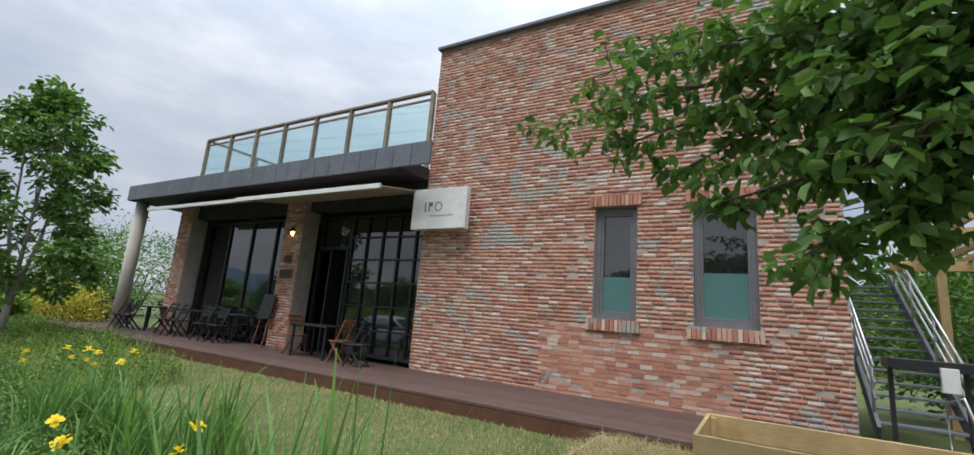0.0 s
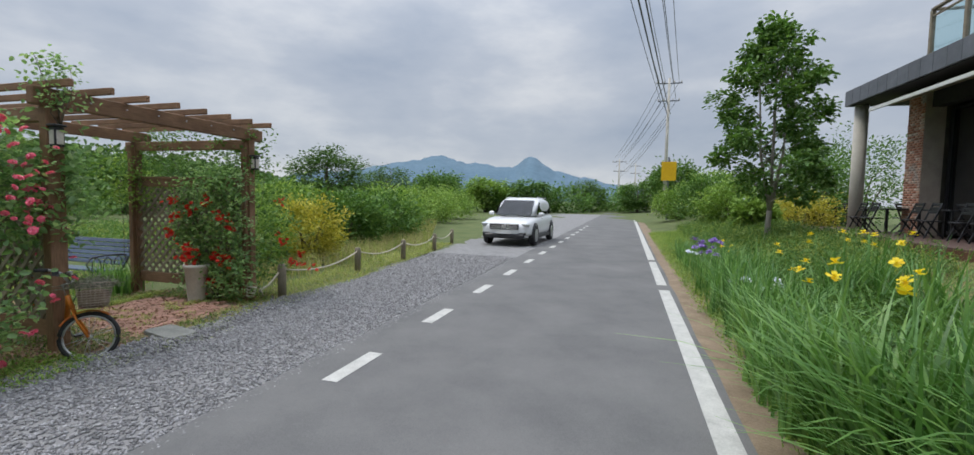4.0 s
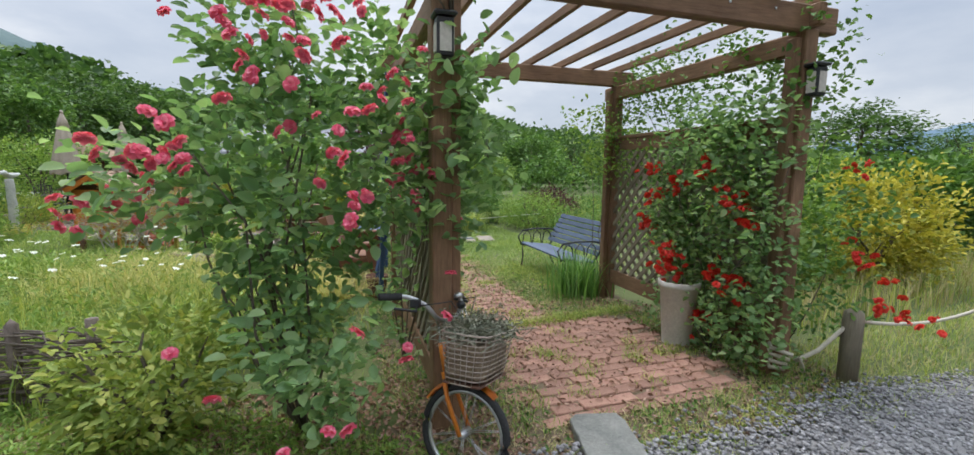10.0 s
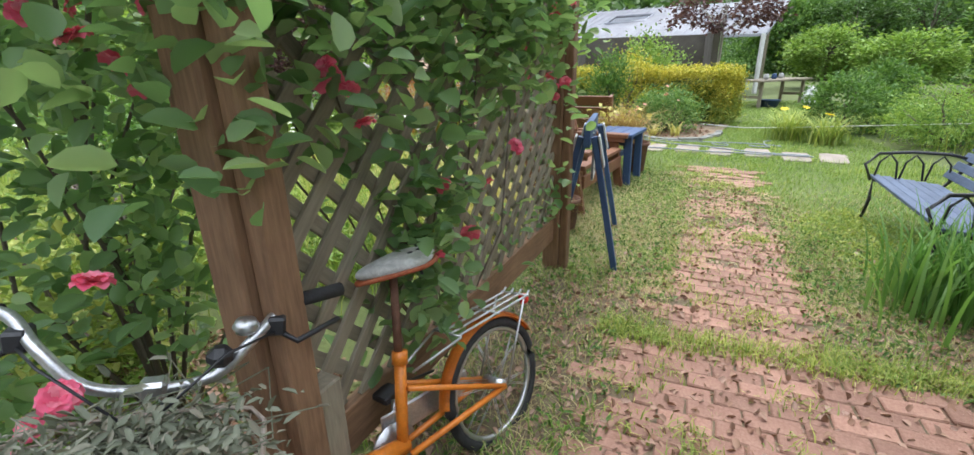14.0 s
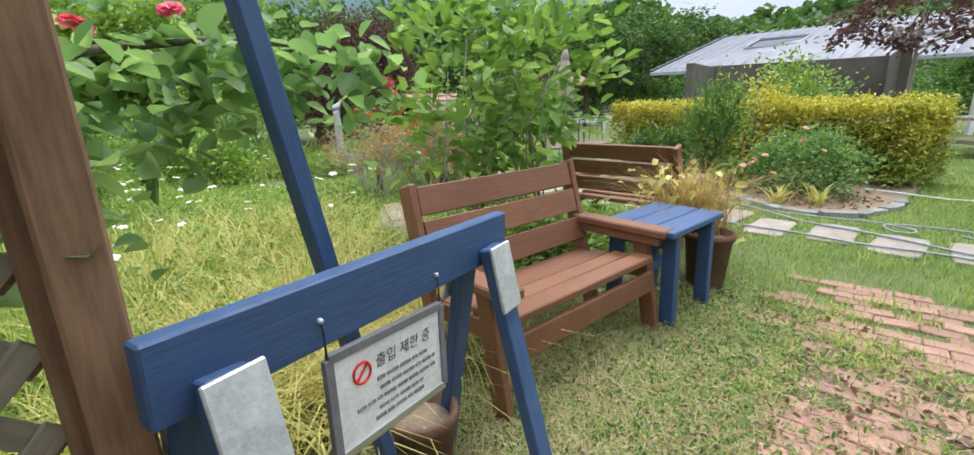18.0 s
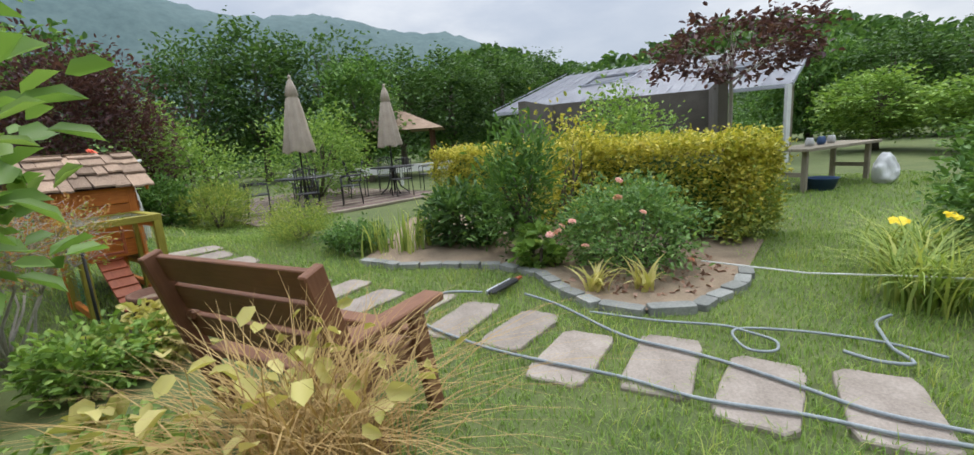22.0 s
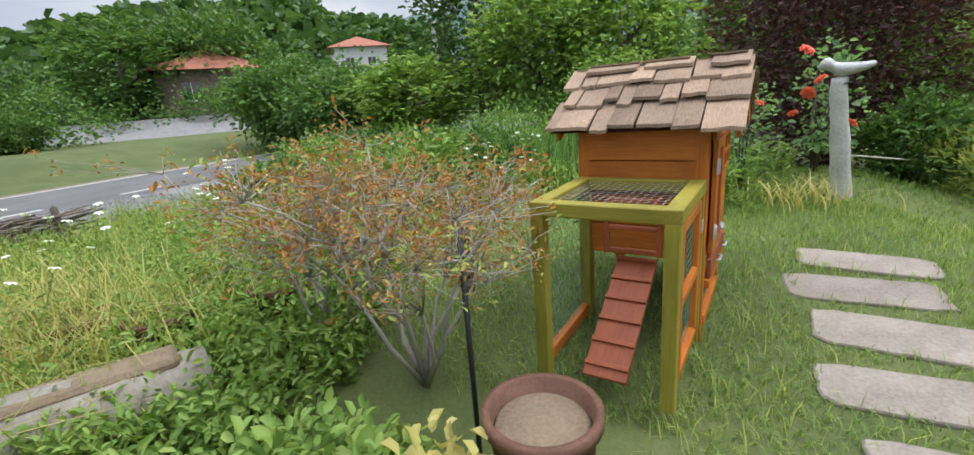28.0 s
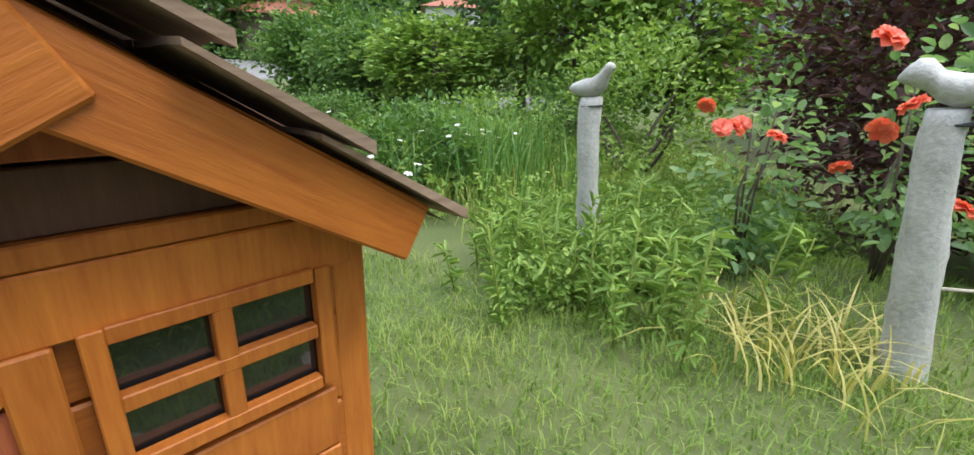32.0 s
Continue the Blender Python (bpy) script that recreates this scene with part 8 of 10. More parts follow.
# framed mesh door of the run
for y in (0.03,):
    for x in (-0.52, -0.09):
        one_beam("run_door_stile", (x, y - 0.012, 0.1), (x, y - 0.012, 0.79), 0.04, 0.03, M_ORANGEW, coop)
    for z in (0.12, 0.45, 0.77):
        one_beam("run_door_rail", (-0.52, y - 0.012, z), (-0.09, y - 0.012, z), 0.03, 0.04, M_ORANGEW, coop)
one_box("hinge", (-0.055, 0.0, 0.66), (0.05, 0.006, 0.06), M_GALV, coop, bevel=0.002)


def wire_net(name, o, ux, uy, w, h, cell, material, parent):
    """Hexagonal wire netting on a plane."""
    o, ux, uy = Vector(o), Vector(ux), Vector(uy)
    rows = []
    ny, nx = int(h / cell), int(w / (cell * 0.75))
    for j in range(ny + 1):
        pts = []
        for i in range(nx + 1):
            z = ((i // 1 + j) % 2) * cell * 0.38
            pts.append(o + ux * min(w, i * w / nx) + uy * min(h, j * cell + z))
        rows.append(tube_data(pts, 0.0011, 3, False, False))
    for i in range(0, nx, 1):
        for j in range(ny):
            if (i + j) % 2:
                a = o + ux * (i * w / nx) + uy * min(h, j * cell + cell * 0.38)
                rows.append(tube_data([a, a + uy * min(cell * 0.62, h - j * cell)], 0.0011, 3, False, False))
    v, f = joined(rows)
    return data_part(name, v, f, material, parent, "hexagonal wire netting")


M_WIRE = surf("netting_wire", (0.30, 0.33, 0.31), (0.55, 0.57, 0.55), 10, 60, 0.4, 0, metal=0.6)
M_GWIRE = surf("green_netting", (0.02, 0.14, 0.10), (0.04, 0.22, 0.15), 10, 60, 0.5, 0)
wire_net("netting", (-RUNL, 0.05, 0.862), (1, 0, 0), (0, 1, 0), RUNL - 0.02, CY - 0.1, 0.034, M_WIRE, coop)
wire_net("netting", (-0.5, 0.03, 0.12), (1, 0, 0), (0, 0, 1), 0.4, 0.64, 0.034, M_GWIRE, coop)
wire_net("netting", (-RUNL, CY - 0.03, 0.1), (1, 0, 0), (0, 0, 1), RUNL, 0.7, 0.034, M_GWIRE, coop)
wire_net("netting", (0.05, 0.01, 0.08), (1, 0, 0), (0, 0, 1), CX - 0.1, 0.24, 0.034, M_GWIRE, coop)
for y in (0.18, 0.44):
    one_beam("perch_frame", (-0.12, y, 0.5), (-0.12, y, 0.8), 0.025, 0.025, M_REDW, coop)
for z in (0.52, 0.64, 0.78):
    one_beam("perch_frame", (-0.12, 0.18, z), (-0.12, 0.44, z), 0.02, 0.025, M_REDW, coop)

# pots, stake and pipe round the coop


def clay_pot(x, y, r, h, label, fill=True):
    p_ = thing("planter_pot", pose(x, y, 0), label, "pot")
    lathe("body", [(r * 0.72, 0), (r * 0.76, 0.02), (r * 0.95, h - 0.05), (r * 1.05, h - 0.045), (r * 1.06, h), (r * 0.92, h), (r * 0.88, h - 0.07), (0, h - 0.08)], M_RUSTP, p_, 24)
    if fill:
        lathe("soil", [(r * 0.88, h - 0.07), (r * 0.8, h - 0.05), (0, h - 0.045)], M_SOIL, p_, 18)
    return p_


clay_pot(-7.05, -11.25, 0.19, 0.42, "rusty brown pot filled with pale soil")
clay_pot(-9.02, -8.62, 0.17, 0.42, "rusty brown pot with a withered plant")
clay_pot(-7.50, -6.52, 0.13, 0.30, "empty rusty pot under the trestle")
clay_pot(-5.55, -9.35, 0.18, 0.26, "wide brown bowl pot among herbs")
clay_pot(-5.35, -9.95, 0.16, 0.28, "brown pot beside the herb bed")
clay_pot(-5.5, -8.85, 0.18, 0.28, "dark brown bowl pot among herbs")
M_STRAW = leafy("rusty_straw", (0.30, 0.19, 0.07), (0.42, 0.28, 0.11), (0.55, 0.40, 0.18), 0.8, 0.2)
wp = thing("withered_plant", pose(-8.95, -8.9, 0.25), "straw-yellow withered plant spilling from its pot", "plant")
blades("stalk", np.column_stack([RNG.normal(size=(620, 2)) * 0.12, np.zeros(620)]), 0.58, 0.007, M_STRAW, wp, "", (0.3, 1.5), 5)
p = np.column_stack([RNG.normal(0.08, 0.20, 190), RNG.normal(-0.1, 0.20, 190), RNG.uniform(0.0, 0.52, 190)])
leaves("leaf", p, 0.07, M_PALEY, wp, "", None, -0.1, 0.6)["kind"] = "stuff"
stk = thing("garden_stake", pose(-6.72, -11.06, 0), "thin black steel garden stake", "stake")
tube("rod", [(0, 0, -0.1), (0.0, 0.0, 0.97)], 0.011, M_STEELB, stk, 8)
pp = thing("iron_pipe", pose(-5.35, -11.2, 0), "rusty iron pipe standing in the lawn", "pipe")
lathe("tube", [(0.04, -0.05), (0.04, 0.62), (0.032, 0.62), (0.032, 0.5), (0, 0.5)], M_RUSTP, pp, 12)
lg = thing("log_planter", pose(-6.3, -9.35, 0, 0, 0, -62), "hollowed weathered log planter", "planter")
v, f = tube_data([(-0.5, 0, 0.17), (-0.2, 0.02, 0.18), (0.2, -0.02, 0.175), (0.5, 0, 0.16)], [0.17, 0.19, 0.185, 0.165], 14)
data_part("log", v, f, M_BARKP, lg, "", True)
one_box("soil", (0, 0, 0.33), (0.8, 0.2, 0.06), M_SOIL, lg, bevel=0.02)


# stone bird posts
def bird_post(x, y, h, turn, label, look_back=False):
    b = thing("stone_bird_post", pose(x, y, float(gz(x, y)), 3, -4, turn), label, "garden ornament")
    n, m = 14, 22
    v, f = [], []
    for i in range(m + 1):
        z = -0.12 + (h + 0.12) * i / m
        r = 0.084 - 0.022 * i / m
        cx, cy = 0.018 * math.sin(z * 3.1 + x), 0.014 * math.sin(z * 4.3 + 1)
        for k in range(n):
            q = 2 * math.pi * k / n
            rr = r * (1 + 0.20 * noise.noise(Vector((math.cos(q) * 1.3 + x, math.sin(q) * 1.3, z * 5))) + 0.12 * noise.noise(Vector((math.cos(q) * 4, math.sin(q) * 4 + x, z * 16))))
            v.append((cx + rr * math.cos(q), cy + rr * math.sin(q), z))
    for i in range(m):
        for k in range(n):
            l = (k + 1) % n
            f.append((i * n + k, i * n + l, (i + 1) * n + l, (i + 1) * n + k))
    f.append(tuple(range(m * n, (m + 1) * n)))
    data_part("post", v, f, M_STONE, b, smooth=True)
    # the bird: a run of rounded sections from beak to tail, roughly hewn
    if look_back:
        prof = [(-0.20, 0.055, 0.012, 0.012), (-0.15, 0.055, 0.05, 0.035), (-0.06, 0.055, 0.075, 0.05), (0.03, 0.06, 0.075, 0.055), (0.09, 0.085, 0.06, 0.06), (0.12, 0.125, 0.045, 0.05), (0.145, 0.155, 0.04, 0.04), (0.175, 0.165, 0.025, 0.022), (0.195, 0.165, 0.006, 0.006)]
    else:
        prof = [(-0.215, 0.105, 0.008, 0.008), (-0.19, 0.115, 0.03, 0.03), (-0.15, 0.125, 0.052, 0.05), (-0.105, 0.115, 0.055, 0.055), (-0.06, 0.075, 0.065, 0.055), (0.0, 0.06, 0.078, 0.055), (0.10, 0.06, 0.07, 0.048), (0.19, 0.068, 0.05, 0.032), (0.255, 0.078, 0.042, 0.02), (0.27, 0.08, 0.01, 0.008)]
    v, f = [], []
    for xx, zz, ry, rz in prof:
        for k in range(n):
            q = 2 * math.pi * k / n
            w_ = 1 + 0.16 * noise.noise(Vector((xx * 14, math.cos(q) * 1.5 + x, math.sin(q) * 1.5)))
            v.append((0.8 * xx, ry * w_ * math.cos(q), h + zz + rz * w_ * math.sin(q)))
    for i in range(len(prof) - 1):
        for k in range(n):
            l = (k + 1) % n
            f.append((i * n + k, (i + 1) * n + k, (i + 1) * n + l, i * n + l))
    f += [tuple(range(n)), tuple(range((len(prof) - 1) * n, len(prof) * n))[::-1]]
    data_part("bird", v, f, M_STONE, b, "carved pale stone bird", True)
    lathe("neck_wire", [(0.070, h - 0.055), (0.074, h - 0.05), (0.070, h - 0.045)], M_STEELB, b, 14)
    return b


bird_post(-4.80, -14.60, 1.04, 226, "pale rough stone post topped by a carved bird")
bird_post(-3.60, -13.57, 1.20, 226, "pale stone post with a bird looking back", True)
rope_ = thing("boundary_string", Matrix(), "thin yellow string along the flower border", "string")
tube("string", [(-4.84, -14.6, 0.62), (-4.5, -15.6, 0.45), (-4.4, -16.6, 0.34), (-5.1, -18.2, 0.33)], 0.008, M_ROPE, rope_, 5)

# ---- lawn things ----
BED = [(-8.2, -13.25), (-8.7, -12.85), (-9.2, -12.75), (-9.85, -12.5), (-10.2, -12.1), (-10.33, -11.5), (-10.5, -11.1), (-10.82, -10.9), (-11.2, -10.87), (-11.78, -11.25), (-12.1, -11.65), (-12.9, -12.6), (-11.0, -15.2), (-9.2, -17.2), (-8.6, -16.0)]
bm = bmesh.new()
top = [bm.verts.new((x, y, 0.035 + float(dip(x, y)))) for x, y in BED]
bm.faces.new(top)
bmesh.ops.triangulate(bm, faces=bm.faces[:])
tagged(part("flower_bed", bm, M_SOIL, None), "bare brown soil of the flower bed", "soil", kind="structure")
ed = thing("bed_edging", Matrix(), "grey rough stones edging the flower bed", "edging", kind="structure")
for (x0, y0), (x1, y1) in zip(BED[:11], BED[1:11]):
    L = math.hypot(x1 - x0, y1 - y0)
    n_ = max(1, int(L / 0.2))
    for k in range(n_):
        q = (k + 0.5) / n_
        slab(pose(x0 + (x1 - x0) * q, y0 + (y1 - y0) * q, float(dip(x0, y0)), 0, 0, math.degrees(math.atan2(y1 - y0, x1 - x0)) + RNG.uniform(-8, 8)), L / n_ * 0.93, 0.13, "edging_stone", M_EDGE, 0.055 + 0.015 * RNG.uniform(), ed)


def hose(label, pts, r=0.011, material=None):
    h_ = thing("garden_hose", Matrix(), label, "hose")
    P = [Vector((x, y, 0.045 + float(dip(x, y)))) for x, y in pts]
    out = []
    for i in range(len(P) - 1):
        p0, p1, p2, p3 = P[max(0, i - 1)], P[i], P[i + 1], P[min(len(P) - 1, i + 2)]
        for q in np.linspace(0, 1, 8, endpoint=False):
            out.append(0.5 * ((2 * p1) + (-p0 + p2) * q + (2 * p0 - 5 * p1 + 4 * p2 - p3) * q * q + (-p0 + 3 * p1 - 3 * p2 + p3) * q ** 3))
    out.append(P[-1])
    tube("pipe", out, r, material or M_HOSE, h_, 7)


hose("grey garden hose lying over the slabs", [(-9.97, -11.48), (-10.2, -11.13), (-10.48, -10.49), (-10.76, -10.19), (-10.94, -9.98), (-11.13, -9.7), (-11.28, -9.46), (-11.5, -9.28), (-11.9, -9.0)])
hose("grey garden hose crossing the slabs", [(-9.6, -11.63), (-9.28, -11.72), (-9.08, -11.55), (-9.05, -11.2), (-9.18, -10.92), (-9.56, -10.5), (-9.89, -10.24), (-10.29, -9.96), (-10.6, -9.68), (-10.99, -9.47), (-11.25, -9.28), (-11.42, -9.19), (-11.9, -8.9)])
hose("pale hose curling on the lawn", [(-10.39, -10.94), (-10.81, -10.66), (-11.17, -10.49), (-11.27, -10.36), (-11.35, -10.2), (-11.26, -10.08), (-11.13, -10.14), (-11.17, -10.36), (-11.3, -10.41), (-11.61, -10.28), (-11.91, -10.06), (-12.07, -9.82)], 0.009)
hose("grey hose loop on the lawn", [(-12.3, -10.4), (-12.12, -10.32), (-12.0, -10.15), (-11.9, -9.98), (-11.85, -9.8), (-11.7, -9.86), (-11.62, -10.0)], 0.011)
spk = thing("sprinkler_bar", pose(-9.8, -11.67, -0.045, 0, 0, 51), "grey oscillating sprinkler bar on the grass", "sprinkler")
one_box("body", (0, 0, 0.03), (0.42, 0.075, 0.045), M_STEELB, spk, bevel=0.015)
one_box("side_plate", (0, -0.055, 0.02), (0.40, 0.02, 0.05), M_GALV, spk, bevel=0.008)
for k in range(7):
    one_box("nozzle", (-0.17 + 0.055 * k, -0.068, 0.02), (0.018, 0.012, 0.018), M_STEELB, spk, bevel=0.003)
tube("coupling", [(-0.21, 0, 0.03), (-0.30, 0, 0.03)], 0.02, M_REDW, spk, 8)
strg = thing("boundary_string", Matrix(), "white string stretched low across the lawn", "string")
tube("string", [(-11.47, -11.32, 0.17), (-12.08, -10.9, 0.13), (-12.65, -10.53, 0.16), (-14.2, -8.7, 0.4)], 0.007, M_WHITE, strg, 5)

# hanging notice on the trestle
nt_ = thing("notice_board", Matrix(), "white framed notice hanging from the trestle", "sign")
nn = -bs if bs.x > 0 else bs
na, nb = BA.lerp(BB, 0.285), BA.lerp(BB, 0.635)
na, nb = Vector((na.x, na.y, 0.652)), Vector((nb.x, nb.y, 0.622))
nd = (nb - na).normalized()
nu = Vector((0, 0, 1))
hh_ = 0.125
one_beam("board", na + nn * 0.030, nb + nn * 0.030, 0.010, 0.25, M_WHITE, nt_, 0.002)
for z in (-hh_, hh_):
    one_beam("frame", na + nn * 0.033 + nu * z, nb + nn * 0.033 + nu * z, 0.016, 0.022, M_ALU if z < 0 else M_FRAMEG, nt_, 0.001)
for c in (na, nb):
    one_beam("frame", c + nn * 0.033 - nu * hh_, c + nn * 0.033 + nu * hh_, 0.016, 0.022, M_FRAMEG, nt_, 0.001, up=tuple(nd))
    tube("wire_hook", [c + nn * 0.034 + nu * hh_, c + nn * 0.034 + nu * 0.19, c + nn * 0.028 + nu * 0.215], 0.003, M_STEELB, nt_, 4)
    tube("eye_screw", [c + nn * 0.022 + nu * 0.215, c + nn * 0.034 + nu * 0.215], 0.006, M_GALV, nt_, 6)
txt = bpy.data.curves.new("heading", "FONT")
txt.body, txt.size, txt.align_x, txt.align_y = "\ucd9c\uc785 \uc81c\ud55c \uc911", 0.040, "CENTER", "CENTER"
tob = bpy.data.objects.new("heading", txt)
me = bpy.data.meshes.new_from_object(tob)
bpy.data.objects.remove(tob)
tm = Matrix((nd, nu - nd * nd.z, nn)).transposed().to_4x4()
tm.translation = na.lerp(nb, 0.60) + nn * 0.0365 + nu * 0.060
hd_ = finish("heading", me, M_STEELB, nt_, "dark printed heading")
hd_.matrix_basis = tm
for z, a, b in ((0.016, 0.34, 0.82), (-0.010, 0.36, 0.90), (-0.036, 0.16, 0.90), (-0.062, 0.34, 0.76), (-0.086, 0.30, 0.78)):
    q = a
    while q < b - 0.02:
        w__ = min(RNG.uniform(0.04, 0.11), b - q)
        one_beam("text_bar", na.lerp(nb, q) + nn * 0.0362 + nu * z, na.lerp(nb, q + w__) + nn * 0.0362 + nu * z, 0.002, 0.010, M_EDGE, nt_, 0)
        q += w__ + 0.018
c = na.lerp(nb, 0.225) + nn * 0.0375 + nu * 0.055
tube("red_ring", [c + nd * 0.026 * math.cos(q) + nu * 0.026 * math.sin(q) for q in np.linspace(0, 2 * math.pi, 20, endpoint=False)], 0.0032, M_RED, nt_, 5, True)
one_beam("red_bar", c + (nd + nu) * 0.018, c - (nd + nu) * 0.018, 0.002, 0.006, M_RED, nt_, 0)
pl = thing("blue_pole", Matrix(), "slim blue painted timber pole behind the trestle", "pole")
one_beam("shaft", (-7.455, -6.39, -0.1), (-7.245, -5.89, 2.6), 0.05, 0.05, M_BLUE, pl)

# ---- deck, garden tables and chairs ----
dk = thing("garden_deck", pose(-5.2, -15.0, 0, 0, 0, 223), "weathered brown timber deck with seating", "deck", kind="structure")
for i in range(34):
    one_box("board", (3.6, 0.6 + 0.17 * i, 0.035), (4.8, 0.162, 0.05), M_DECK if i % 3 else M_PERGL, dk)


def round_table(x, y, label):
    t_ = thing("garden_table", pose(x, y, 0.06), label, "table")
    lathe("tabletop", [(0.0, 0.68), (0.58, 0.685), (0.60, 0.70), (0.60, 0.715), (0.0, 0.72)], M_STEELB, t_, 28)
    for k in range(4):
        q = k * math.pi / 2 + 0.5
        c, s = math.cos(q), math.sin(q)
        tube("leg", [(0.06 * c, 0.06 * s, 0.68), (0.10 * c, 0.10 * s, 0.4), (0.2 * c, 0.2 * s, 0.15), (0.4 * c, 0.4 * s, 0.0)], 0.018, M_STEELB, t_, 6)
    return t_


def garden_chair(x, y, turn):
    c_ = thing("garden_chair", pose(x, y, 0.06, 0, 0, turn), "black metal garden armchair on the deck", "chair", "chairs on the garden deck")
    one_box("seat", (0, 0, 0.43), (0.46, 0.44, 0.025), M_STEELB, c_, bevel=0.01)
    for sx in (-1, 1):
        tube("leg", [(0.22 * sx, -0.2, 0), (0.22 * sx, -0.2, 0.42), (0.23 * sx, -0.2, 0.64)], 0.012, M_STEELB, c_, 6)
        tube("leg", [(0.21 * sx, 0.24, 0), (0.20 * sx, 0.2, 0.43), (0.19 * sx, 0.30, 0.92)], 0.012, M_STEELB, c_, 6)
        tube("arm", [(0.23 * sx, -0.2, 0.64), (0.24 * sx, 0.0, 0.66), (0.21 * sx, 0.24, 0.66)], 0.014, M_STEELB, c_, 6)
    bk_ = tube("backrest", [(-0.19, 0.30, 0.9), (0, 0.315, 0.955), (0.19, 0.30, 0.9)], 0.013, M_STEELB, c_, 6)
    for k in range(6):
        xx = -0.15 + 0.06 * k
        tube("slat", [(xx, 0.21, 0.46), (xx, 0.305, 0.93)], 0.008, M_STEELB, bk_, 5)


for (x, y) in ((-6.05, -18.1), (-7.7, -20.3)):
    round_table(x, y, "round black metal garden table under a parasol")
    for a, d in ((20, 0.95), (110, 0.95), (200, 0.98), (290, 0.95)):
        cx, cy = polar(x, y, a, d)
        garden_chair(cx, cy, a - 90 + RNG.uniform(-12, 12))
wl_ = thing("low_wall", Matrix(), "low whitewashed plank rail behind the deck", "rail", kind="structure")
one_beam("board", (-4.2, -22.3, 0.55), (-9.4, -23.6, 0.55), 0.08, 0.25, M_WHITE, wl_)
for q in (0.05, 0.35, 0.65, 0.95):
    a = Vector((-4.2, -22.3, 0)).lerp(Vector((-9.4, -23.6, 0)), q)
    one_beam("post", a, a + Vector((0, 0, 0.5)), 0.09, 0.09, M_WHITE, wl_)
gb = thing("gazebo", pose(-6.9, -27.5, 0), "open timber shelter with a shingled roof", "gazebo", kind="structure")
for x in (-1.6, 1.6):
    for y in (-1.2, 1.2):
        one_beam("post", (x, y, 0), (x, y, 2.0), 0.12, 0.12, M_DARKW, gb)
bm = bmesh.new()
bmesh.ops.create_cone(bm, cap_ends=True, segments=4, radius1=3.0, radius2=0.25, depth=0.95, matrix=Matrix.Translation((0, 0, 2.35)) @ Matrix.Rotation(radians(45), 4, "Z"))
part("roof", bm, M_SHAKE, gb, "brown shingle roof")

# ---- garden house ----
hu, hv = RF[1] - RF[0], RF[3] - RF[0]


def roof_at(u, v):
    top = RF[3].lerp(RF[2], u)
    bot = RF[0].lerp(RF[1], u)
    return bot.lerp(top, v) + Vector((0, 0, 0.09))


for u0, u1, v0, v1 in ((0.24, 0.43, 0.42, 0.66), (0.60, 0.86, 0.40, 0.70)):
    bm = bmesh.new()
    bm.faces.new([bm.verts.new(roof_at(*q) + Vector((0, 0, 0.02))) for q in ((u0, v0), (u1, v0), (u1, v1), (u0, v1))])
    sk_ = part("skylight", bm, M_GLASSD, hs, "dark skylight strip")
    for (a, b), (c, d) in (((u0, v0), (u1, v0)), ((u1, v0), (u1, v1)), ((u1, v1), (u0, v1)), ((u0, v1), (u0, v0))):
        one_beam("frame", roof_at(a, b) + Vector((0, 0, 0.04)), roof_at(c, d) + Vector((0, 0, 0.04)), 0.06, 0.06, M_ROOFM, sk_)
for k in range(25):
    one_beam("roof_seam", roof_at(k / 24, 0.0) - Vector((0, 0, 0.012)), roof_at(k / 24, 1.0) - Vector((0, 0, 0.012)), 0.025, 0.02, M_ROOFM, hs, 0)
one_beam("eave_board", RF[0] - Vector((0, 0, 0.06)), RF[1] - Vector((0, 0, 0.06)), 0.05, 0.10, M_ROOFM, hs)
one_beam("eave_board", RF[1] - Vector((0, 0, 0.02)), RF[2] - Vector((0, 0, 0.02)), 0.05, 0.10, M_ROOFM, hs)
hw0, hw1 = RF[0] + he * 1.6 + hn * 1.3, RF[1] - he * 2.2 + hn * 1.3
for k, (a, b, m_, z0_, z1_) in enumerate(((0.05, 0.2, M_GLASSD, 0.9, 1.8), (0.27, 0.42, M_GLASSD, 0.9, 1.8), (0.48, 0.62, M_GLASSD, 0.3, 1.9), (0.68, 0.78, M_DARKW, 0.0, 1.95), (0.83, 0.97, M_GLASSD, 0.4, 1.9))):
    p0, p1 = hw0.lerp(hw1, a) - hn * 0.13, hw0.lerp(hw1, b) - hn * 0.13
    p0.z = p1.z = (z0_ + z1_) / 2
    w_ = one_beam("window" if m_ is M_GLASSD else "door", p0, p1, 0.05, z1_ - z0_, m_, hs, 0)
    for c in (p0, p1):
        one_beam("frame", Vector((c.x, c.y, z0_)) - hn * 0.03, Vector((c.x, c.y, z1_)) - hn * 0.03, 0.08, 0.06, M_WHITE, hs)
    one_beam("frame", Vector((p0.x, p0.y, z1_)) - hn * 0.03, Vector((p1.x, p1.y, z1_)) - hn * 0.03, 0.06, 0.08, M_WHITE, hs)
for q in (0.80, 0.985):
    c = RF[0].lerp(RF[1], q) + hn * 0.25
    one_beam("post", Vector((c.x, c.y, 0)), Vector((c.x, c.y, 2.25)), 0.13, 0.13, M_WHITE, hs)
